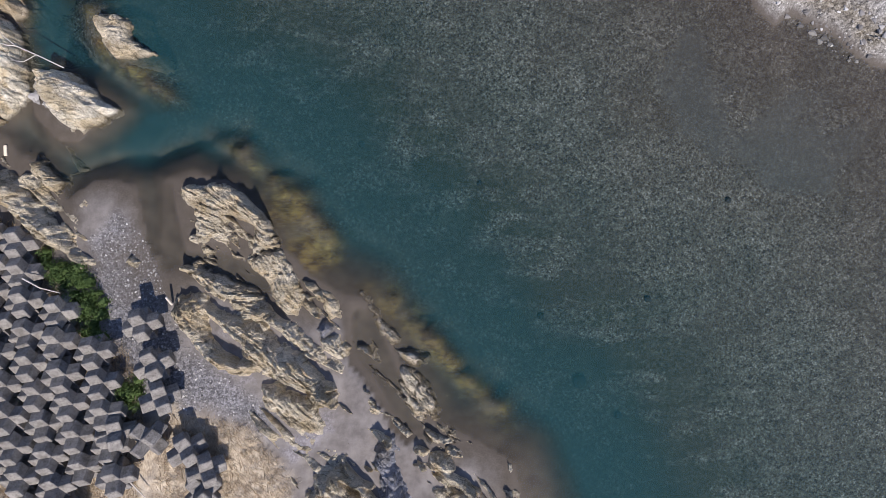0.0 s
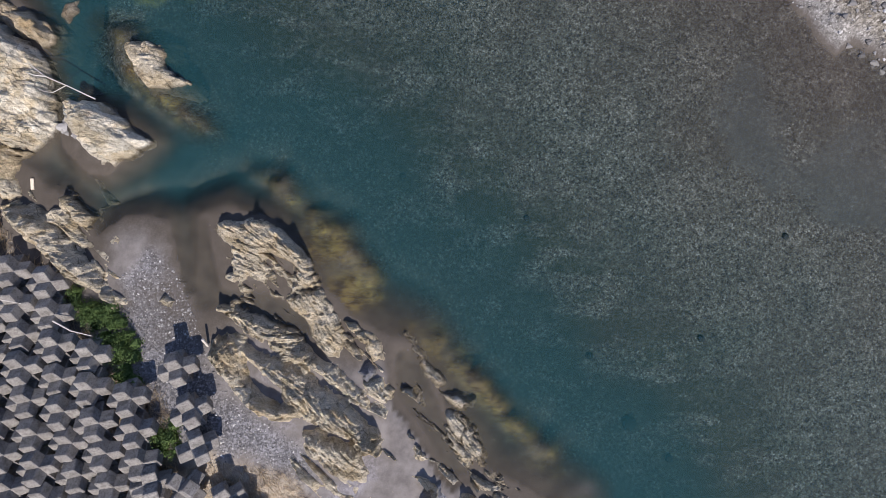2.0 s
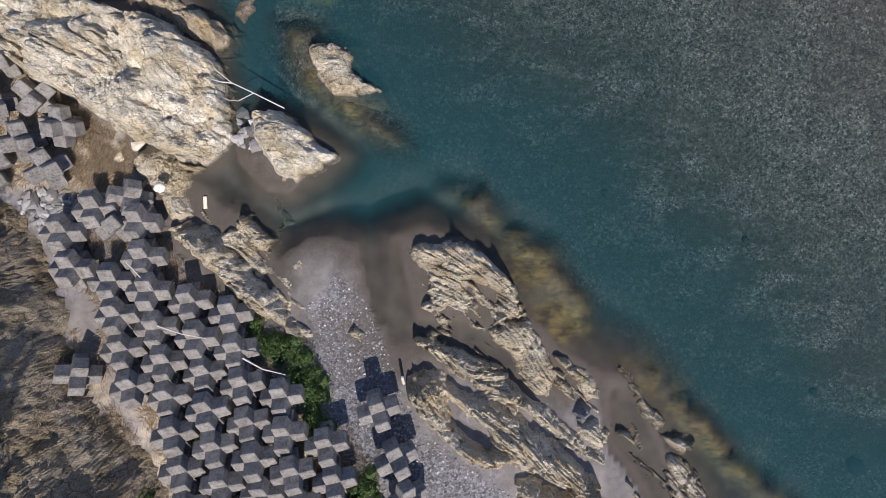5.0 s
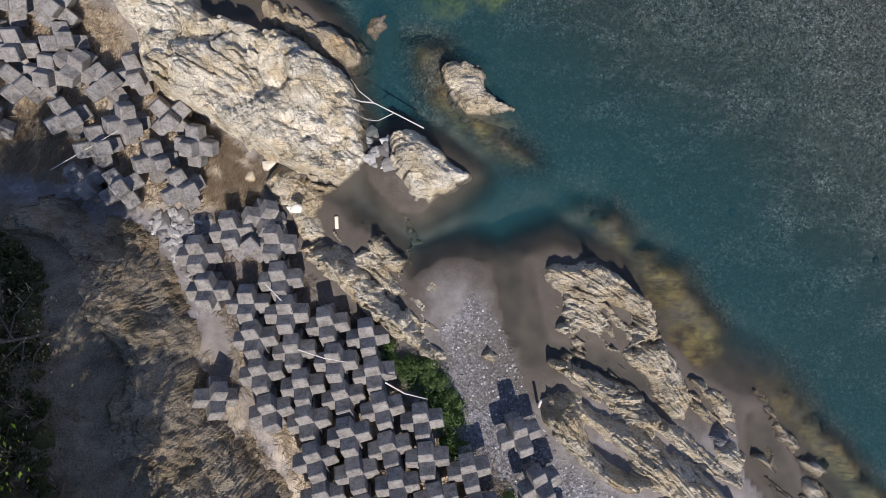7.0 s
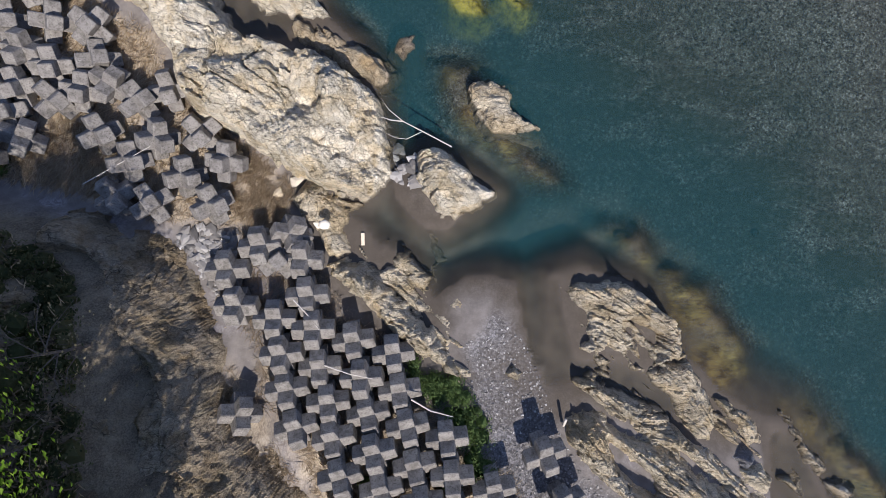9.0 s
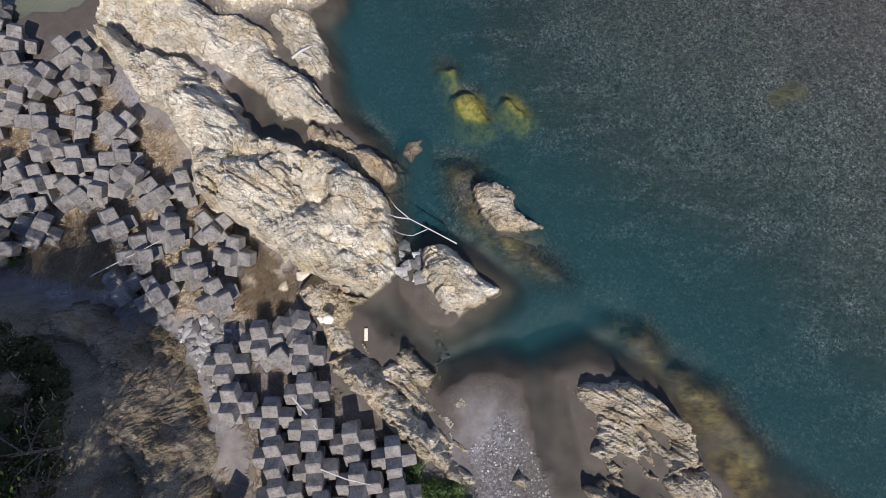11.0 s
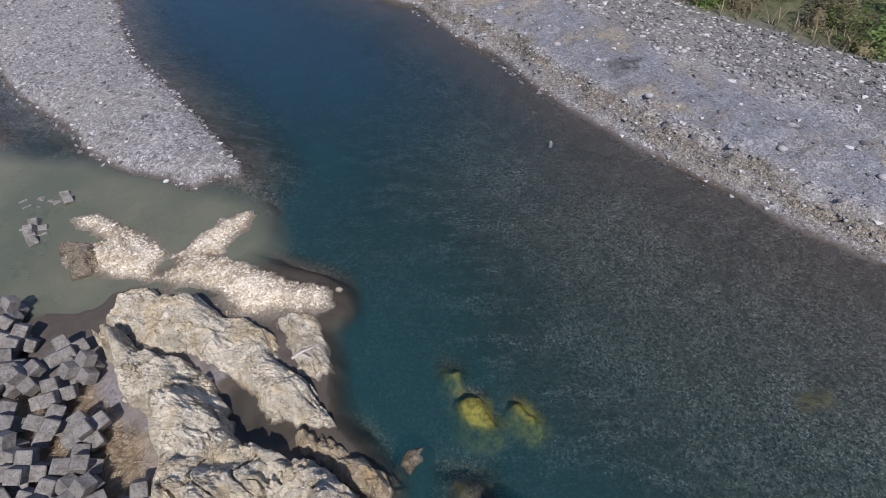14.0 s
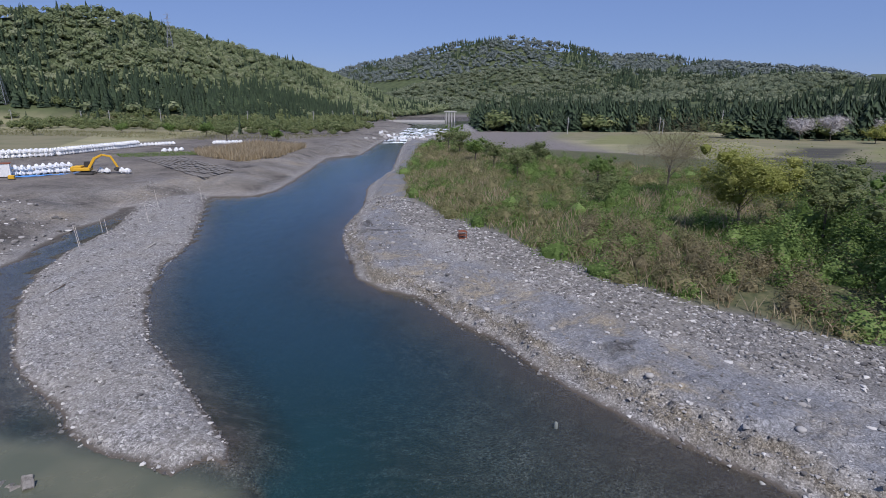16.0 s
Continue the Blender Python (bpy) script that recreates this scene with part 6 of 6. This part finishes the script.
woods("mountain_woods", xy, rng.uniform(13, 20, len(xy)), k + rng.normal(0, 0.15, len(xy)) > 0.35, "dark conifers on the far mountain", "far mountain woodland tinted grey-green for haze", LEAF_FAR, PUFF_FAR)
for region, n, h, share, lc in [([(-5, 330), (60, 325), (110, 330), (190, 345), (290, 420), (260, 520), (60, 560), (-10, 480)], 1300, (10, 17), 0.86, "dark cedar belt beyond the fields"),
                                ([(104, 268), (150, 268), (210, 245), (330, 250), (300, 340), (170, 300)], 800, (13, 19), 0.93, "tall dark cedars beside the fields"),
                                ([(-350, 405), (-200, 400), (-110, 420), (-80, 560), (-120, 560), (-230, 460), (-380, 440)], 260, (5, 9), 0.35, "young conifers below the hill"),
                                ([(-330, 300), (-200, 300), (-120, 260), (-75, 262), (-70, 330), (-90, 420), (-210, 390), (-340, 390)], 330, (4, 8), 0.05, "scattered small conifers behind the yard")]:
    xy = scatter(region, n)
    woods("tree_belt", xy, rng.uniform(*h, n), rng.random(n) < share, lc, "rounded green trees and scrub on the valley floor", LEAF_MIXED, PUFF_FINE, CEDAR)
xy = scatter([(-340, 230), (-200, 235), (-120, 215), (-80, 225), (-70, 262), (-120, 262), (-330, 300)], 9000)
blades("yard_grass", xy, rng.uniform(0.6, 1.4, len(xy)), LEAF_OLIVE, "rough olive grass beyond the stacked bags", 2.5)
xy = scatter([(-92, 156), (-84, 146), (-71, 137), (-66, 150), (-68, 185), (-88, 192)], 6000)
blades("reed_bed", xy, rng.uniform(1.2, 2.6, len(xy)), REED, "tall dry straw-coloured reeds by the far shore", 2.5)


BLOSSOM = leaf_material("pale_cherry_blossom", (0.36, 0.33, 0.32), (0.50, 0.47, 0.46), (0.62, 0.60, 0.58), 0.1, 0.4)
for k, (x, y, h) in enumerate([(136, 256, 10), (147, 252, 10.5), (178, 262, 11)]):
    tree(x, y, h, h * 0.55, BLOSSOM, 3000, 0.6, "rounded pale blossoming tree before dark cedars", 90 + k, 0.25)
tree(155, 236, 7, 4.5, LEAF_YELLOW, 2500, 0.6, "bright yellow-green tree at the field's edge", 94, 0.2)
for k, (x, y, h) in enumerate([(-205, 238, 6), (-180, 262, 5), (-173, 270, 6), (-150, 250, 5), (-107, 212, 5.5), (-128, 240, 6), (-96, 226, 5), (-88, 214, 4)]):
    tree(x, y, h, h * 0.55, (LEAF_MIXED, LEAF_BRIGHT)[k % 2], 1800, 0.45, "small leafy tree behind the row of white bags", 100 + k, 0.15)


# ---------------------------------------------------------------- yard: bags, digger, site hut, slabs
def bag_mesh():
    bm = bmesh.new()
    bmesh.ops.create_cube(bm, size=1.0)
    bmesh.ops.bevel(bm, geom=bm.edges[:], offset=0.28, segments=2, affect="EDGES")
    r = random.Random(4)
    for w in bm.verts:
        w.co += Vector((r.uniform(-0.03, 0.03), r.uniform(-0.03, 0.03), 0))
    tube_bm(bm, [(0, 0, 0.45), (0.02, 0, 0.62)], [0.16, 0.1], 6)
    bmesh.ops.scale(bm, vec=(1.2, 1.2, 1.0), verts=bm.verts[:])
    me = bpy.data.meshes.new("bulk_bag")
    bm.to_mesh(me)
    bm.free()
    me.materials.append(BAG)
    return me


BAGS = bag_mesh()
bag_rnd = random.Random(8)


def bag_row(start, end, count, rows, group, lift=0):
    a, b = Vector((*start, 0)), Vector((*end, 0))
    side = (b - a).normalized().cross(Vector((0, 0, 1)))
    for j in range(rows):
        for k in range(count):
            p = a.lerp(b, (k + 0.5 * (j % 2)) / count) - side * 1.35 * j
            z = ground_z(p.x, p.y) + 0.48
            ob = new("bulk_bag", BAGS)
            ob.matrix_world = pose(p.x + bag_rnd.uniform(-0.1, 0.1), p.y + bag_rnd.uniform(-0.1, 0.1), z + lift, 0, 0, bag_rnd.uniform(0, 90))
            tagged(ob, "full white woven bulk bag in a long stacked row", "bulk bag", group)


bag_row((-138, 126), (-124, 145), 20, 4, "bulk bags in the long row")
bag_row((-138, 126), (-124, 145), 20, 3, "bulk bags in the long row", 1.0)
bag_row((-124, 146), (-122, 180), 29, 2, "bulk bags in the long row", 1.0)
bag_row((-124, 146), (-122, 180), 29, 3, "bulk bags in the long row")
bag_row((-122, 181), (-116, 192), 10, 2, "bulk bags in the long row")
bag_row((-101, 104), (-94, 111), 9, 2, "bulk bags by the hut")
bag_row((-101, 104), (-94, 111), 9, 1, "bulk bags by the hut", 1.0)
bag_row((-88.5, 110.4), (-86.3, 110.6), 2, 1, "bulk bags by the digger")
bag_row((-83.9, 110.2), (-82, 110.6), 2, 1, "bulk bags by the digger")
bag_row((-103, 160), (-99, 166), 4, 2, "bulk bags by the slabs")
bag_row((-96, 178), (-88, 182), 7, 2, "bulk bags on the reed bank", 1.2)


def digger(x, y, turn):
    ob = thing("excavator", x, y, ground_z(x, y) + 0.02, turn, "yellow tracked excavator with its arm reaching down", "excavator")
    for s in (-1, 1):
        bm = bmesh.new()
        box_bm(bm, (4.0, 0.6, 0.85), pose(0, s * 1.1, 0.45), 0.3)
        part("track", bm, BLACK, ob)
    bm = bmesh.new()
    box_bm(bm, (1.8, 1.7, 0.5), pose(0, 0, 0.85), 0.08)
    part("undercarriage", bm, BLACK, ob)
    bm = bmesh.new()
    box_bm(bm, (3.9, 2.5, 0.75), pose(-0.7, 0, 1.55), 0.12)
    box_bm(bm, (2.0, 2.4, 0.55), pose(-1.5, 0, 2.1), 0.12)
    body = part("body", bm, YELLOW, ob)
    bm = bmesh.new()
    box_bm(bm, (0.8, 2.5, 1.15), pose(-2.5, 0, 1.65), 0.2)
    part("counterweight", bm, YELLOW, ob)
    bm = bmesh.new()
    box_bm(bm, (1.6, 1.0, 1.55), pose(0.5, 0.75, 2.55), 0.1)
    cab = part("cab", bm, BLACK, ob, "black cab frame")
    for px, py, sx, sy in ((1.32, 0.75, 0.02, 0.8), (0.5, 1.27, 1.3, 0.02)):
        bm = bmesh.new()
        box_bm(bm, (sx, sy, 1.0), pose(px, py, 2.7))
        part("window", bm, GLASS, cab)
    arm = [(0.9, -0.1, 1.9), (2.3, -0.1, 4.1), (4.0, -0.1, 4.9), (5.9, -0.1, 4.5)]
    for k in range(3):
        a, b = Vector(arm[k]), Vector(arm[k + 1])
        bm = bmesh.new()
        box_bm(bm, ((b - a).length + 0.25, 0.42, 0.62 - 0.1 * k), Matrix.Translation((a + b) / 2) @ pose(0, 0, 0, 0, -math.degrees(math.atan2(b.z - a.z, b.x - a.x))), 0.06)
        part("boom", bm, YELLOW, ob)
    a, b = Vector((5.8, -0.1, 4.6)), Vector((7.1, -0.1, 1.9))
    bm = bmesh.new()
    box_bm(bm, ((b - a).length, 0.34, 0.45), Matrix.Translation((a + b) / 2) @ pose(0, 0, 0, 0, -math.degrees(math.atan2(b.z - a.z, b.x - a.x))), 0.05)
    part("stick", bm, YELLOW, ob)
    for p, q in (((1.2, -0.1, 1.9), (3.0, -0.1, 4.1)), ((4.2, -0.1, 5.25), (5.7, -0.1, 4.95)), ((6.1, -0.1, 4.3), (6.9, -0.1, 2.4))):
        bm = bmesh.new()
        tube_bm(bm, [p, q], [0.1, 0.07])
        part("hydraulic_ram", bm, STEEL, ob)
    bm = bmesh.new()
    box_bm(bm, (1.0, 1.0, 0.9), pose(6.8, -0.1, 1.5, 0, 25), 0.15, 0.7)
    part("bucket", bm, BLACK, ob)
    return ob


digger(-90.0, 108.0, 17).scale = (0.82, 0.82, 0.82)


def site_hut(x, y, turn):
    ob = thing("site_hut", x, y, ground_z(x, y), turn, "white and rust-red corrugated site hut with blue sheet", "hut")
    bm = bmesh.new()
    box_bm(bm, (3.6, 2.2, 2.4), pose(0, 0, 1.25), 0.03)
    for k in range(16):
        box_bm(bm, (0.08, 2.26, 2.2), pose(-1.7 + k * 0.226, 0, 1.25))
    part("wall", bm, WHITE, ob)
    bm = bmesh.new()
    box_bm(bm, (3.8, 2.4, 0.12), pose(0, 0, 2.5), 0.02)
    part("roof", bm, RUST, ob, "rust-red roof edge")
    bm = bmesh.new()
    box_bm(bm, (0.08, 1.6, 1.9), pose(-1.86, 0, 1.1), 0.01)
    part("door", bm, RUST, ob)
    return ob


site_hut(-102.5, 102.0, 35)
bm = bmesh.new()
for k in range(9):
    box_bm(bm, (1.3, 1.6, 0.12), pose(-4.8 + k * 1.2, math.sin(k * 2.1) * 0.12, 0.06 + 0.03 * math.cos(k * 3), 3 * math.sin(k), 4 * math.cos(k), 5 * math.sin(k * 1.7)), 0.04)
ob = part("tarpaulin", bm, BLUE)
ob.matrix_world = pose(-96.3, 106.0, ground_z(-96.3, 106) + 0.02, 0, 0, 40)
tagged(ob, "crumpled blue tarpaulin strip along stacked bags", "tarpaulin")
bm = bmesh.new()
box_bm(bm, (1.0, 0.7, 0.7), pose(0, 0, 0.5), 0.1)
ob = thing("generator", -97.5, 98.8, ground_z(-97.5, 98.8), 20, "small yellow generator beside the site hut", "generator")
part("housing", bm, YELLOW, ob)
bm = bmesh.new()
box_bm(bm, (1.1, 0.8, 0.16), pose(0, 0, 0.08), 0.03)
part("skid", bm, BLACK, ob)

# slope of concrete strips beside the river
strip = bmesh.new()
box_bm(strip, (1.0, 1.0, 0.14), bevel=0.03)
strip_me = bpy.data.meshes.new("concrete_strip")
strip.to_mesh(strip_me)
strip.free()
strip_me.materials.append(CONCRETE)
pave = thing("slab_paving", -77, 126, ground_z(-77, 126), 0, "grid of grey concrete strips on the sloping bank", "paving")
c0, c1, c2, c3 = Vector((-97, 138)), Vector((-90, 146)), Vector((-63.9, 119)), Vector((-64.5, 104))
for j in range(10):
    for k in range(12):
        a, b = (j + 0.5) / 10, (k + 0.5) / 12
        p = c0.lerp(c1, a).lerp(c3.lerp(c2, a), b)
        q = c0.lerp(c1, a).lerp(c3.lerp(c2, a), b + 0.02)
        ob = new("slab", strip_me)
        ob.parent = pave
        ob.matrix_local = Matrix.Translation((p.x + 77, p.y - 126, ground_z(p.x, p.y) - ground_z(-77, 126) + 0.14)) @ pose(0, 0, 0, 0, 0, math.degrees(math.atan2(q.y - p.y, q.x - p.x))) @ Matrix.Diagonal((3.4, 0.6, 1, 1))

# rusty cage on the gravel bank
cage = thing("rusty_cage", -14.85, 62.9, ground_z(-14.85, 62.9), 15, "small rusty red iron cage on the gravel", "cage")
for x in (-0.4, 0.4):
    for y in (-0.4, 0.4):
        bm = bmesh.new()
        box_bm(bm, (0.07, 0.07, 0.85), pose(x, y, 0.42))
        part("post", bm, RUST, cage)
for z in (0.06, 0.42, 0.82):
    bm = bmesh.new()
    box_bm(bm, (0.84, 0.84, 0.06), pose(0, 0, z))
    part("panel", bm, RUST, cage)


# ---------------------------------------------------------------- poles, pylons, weir, houses
def pole(x, y, h):
    ob = thing("utility_pole", x, y, ground_z(x, y), 0, "slender grey concrete utility pole with crossarms", "utility pole", "utility poles along the valley")
    bm = bmesh.new()
    tube_bm(bm, [(0, 0, -0.5), (0, 0, h)], [0.22, 0.13], 8)
    part("shaft", bm, POLE, ob)
    for k in (0.6, 1.5):
        bm = bmesh.new()
        box_bm(bm, (2.0, 0.12, 0.12), pose(0, 0, h - k))
        part("crossarm", bm, STEEL, ob)
    bm = bmesh.new()
    tube_bm(bm, [(0.4, 0, h - 3.0), (0.4, 0, h - 2.2)], [0.25, 0.25], 8)
    part("transformer", bm, STEEL, ob)


for x, y, h in [(-300, 340, 10), (-262, 350, 9.5), (-240, 345, 10), (-199.5, 332, 11), (-165, 380, 10), (-130, 420, 10), (-123, 453, 10), (-114, 492, 10), (-109, 536, 10), (-89, 567, 10), (41, 303, 9), (93, 312, 9), (120, 298, 13), (152, 410, 10), (96, 315, 8)]:
    pole(x, y, h)


def pylon(x, y, h, wide):
    ob = thing("transmission_tower", x, y, ground_z(x, y), 20, "tall grey steel lattice transmission tower on the hillside", "pylon", "transmission towers")

    def width(z):
        return wide * (1 - 0.82 * min(z / (h * 0.75), 1))
    for sx in (-1, 1):
        for sy in (-1, 1):
            bm = bmesh.new()
            tube_bm(bm, [(sx * width(z), sy * width(z), z) for z in (0, h * 0.4, h * 0.75, h)], [0.22, 0.18, 0.14, 0.1], 4)
            part("leg", bm, STEEL, ob)
    for k in range(9):
        z0, z1 = h * k / 10, h * (k + 1) / 10
        bm = bmesh.new()
        for s in (-1, 1):
            a, b = width(z0), width(z1)
            for p, q in (((-a, s * a, z0), (b, s * b, z1)), ((a, s * a, z0), (-b, s * b, z1)), ((s * a, -a, z0), (s * b, b, z1)), ((s * a, a, z0), (s * b, -b, z1))):
                tube_bm(bm, [p, q], [0.09, 0.09], 4)
        part("lattice", bm, STEEL, ob)
    for z in (0.74, 0.84, 0.94):
        bm = bmesh.new()
        box_bm(bm, (wide * 1.9, 0.25, 0.3), pose(0, 0, h * z))
        part("crossarm", bm, STEEL, ob)


pylon(-352, 396, 38, 3.2)
pylon(-330, 600, 38, 3.2)

weir = thing("river_weir", -36, 590, 0, 0, "concrete river weir with gate towers and white water", "weir")
bm = bmesh.new()
for k in range(4):
    box_bm(bm, (1.2, 3, 11), pose(1.5 + k * 3.0, 0, 5.5), 0.1)
part("pier", bm, POLE, weir)
bm = bmesh.new()
box_bm(bm, (13, 4, 1.6), pose(6, 0, 11.2), 0.1)
part("bridge", bm, POLE, weir)
bm = bmesh.new()
box_bm(bm, (60, 3, 2.5), pose(-30, 0, 1.0), 0.2)
part("sill", bm, POLE, weir)
r = random.Random(3)
for k in range(60):
    x, y = r.uniform(-62, -24), r.uniform(250, 330)
    bm = bmesh.new()
    box_bm(bm, (1.6, 1.6, 1.2), pose(0, 0, 0.3, r.uniform(-12, 12), r.uniform(-12, 12), r.uniform(0, 90)), 0.15)
    ob = part("apron_block", bm, POLE if k % 3 else WHITE)
    ob.location = (x, y, max(ground_z(x, y), 0))
    tagged(ob, "pale concrete apron block below the weir", "concrete block", "apron blocks below the weir")
v, f = [], []
pts = rng.uniform((-60, 245), (-25, 420), (260, 2))
at = np.stack([pts[:, 0], pts[:, 1], np.full(260, 0.05)], 1)
v, f = spread(*lump(1, 0.3, 5, 0.15), at, np.stack([rng.uniform(0.4, 2.5, 260), rng.uniform(0.3, 0.8, 260), rng.uniform(0.5, 1, 260)], 1), rng.uniform(-0.3, 0.3, 260))
tagged(new("white_water", mesh("white_water", v, f, SPLASH)), "broken white water over the weir apron", "rapids", kind="stuff")


def house(x, y, w, d, h, turn, label):
    ob = thing("house", x, y, ground_z(x, y), turn, label, "house", "houses across the valley")
    bm = bmesh.new()
    box_bm(bm, (w, d, h), pose(0, 0, h / 2))
    part("wall", bm, WHITE, ob)
    bm = bmesh.new()
    a = [bm.verts.new(p) for p in ((-w * 0.56, -d * 0.6, h), (w * 0.56, -d * 0.6, h), (w * 0.56, 0, h * 1.5), (-w * 0.56, 0, h * 1.5), (-w * 0.56, d * 0.6, h), (w * 0.56, d * 0.6, h))]
    for q in ((0, 1, 2, 3), (3, 2, 5, 4), (0, 3, 4), (1, 5, 2), (0, 4, 5, 1)):
        bm.faces.new([a[i] for i in q])
    part("roof", bm, ROOF, ob)
    for k in range(2):
        bm = bmesh.new()
        box_bm(bm, (w * 0.16, 0.1, h * 0.35), pose(-w * 0.25 + k * w * 0.5, -d / 2 - 0.03, h * 0.5))
        part("window", bm, GLASS, ob)


house(26, 340, 8, 6, 3.2, 20, "small white house at the field's edge")
house(118, 400, 16, 8, 4, 10, "long low white farm building by dark cedars")
house(210, 390, 10, 7, 4, 0, "white house below dark cedars")
xy = scatter([(-112, 150), (-92, 165), (-84, 158), (-90, 150), (-104, 142)], 2500)
blades("yard_grass", xy, rng.uniform(0.3, 0.7, len(xy)), LEAF_BRIGHT, "bright green grass beside the concrete strips", 3.0)
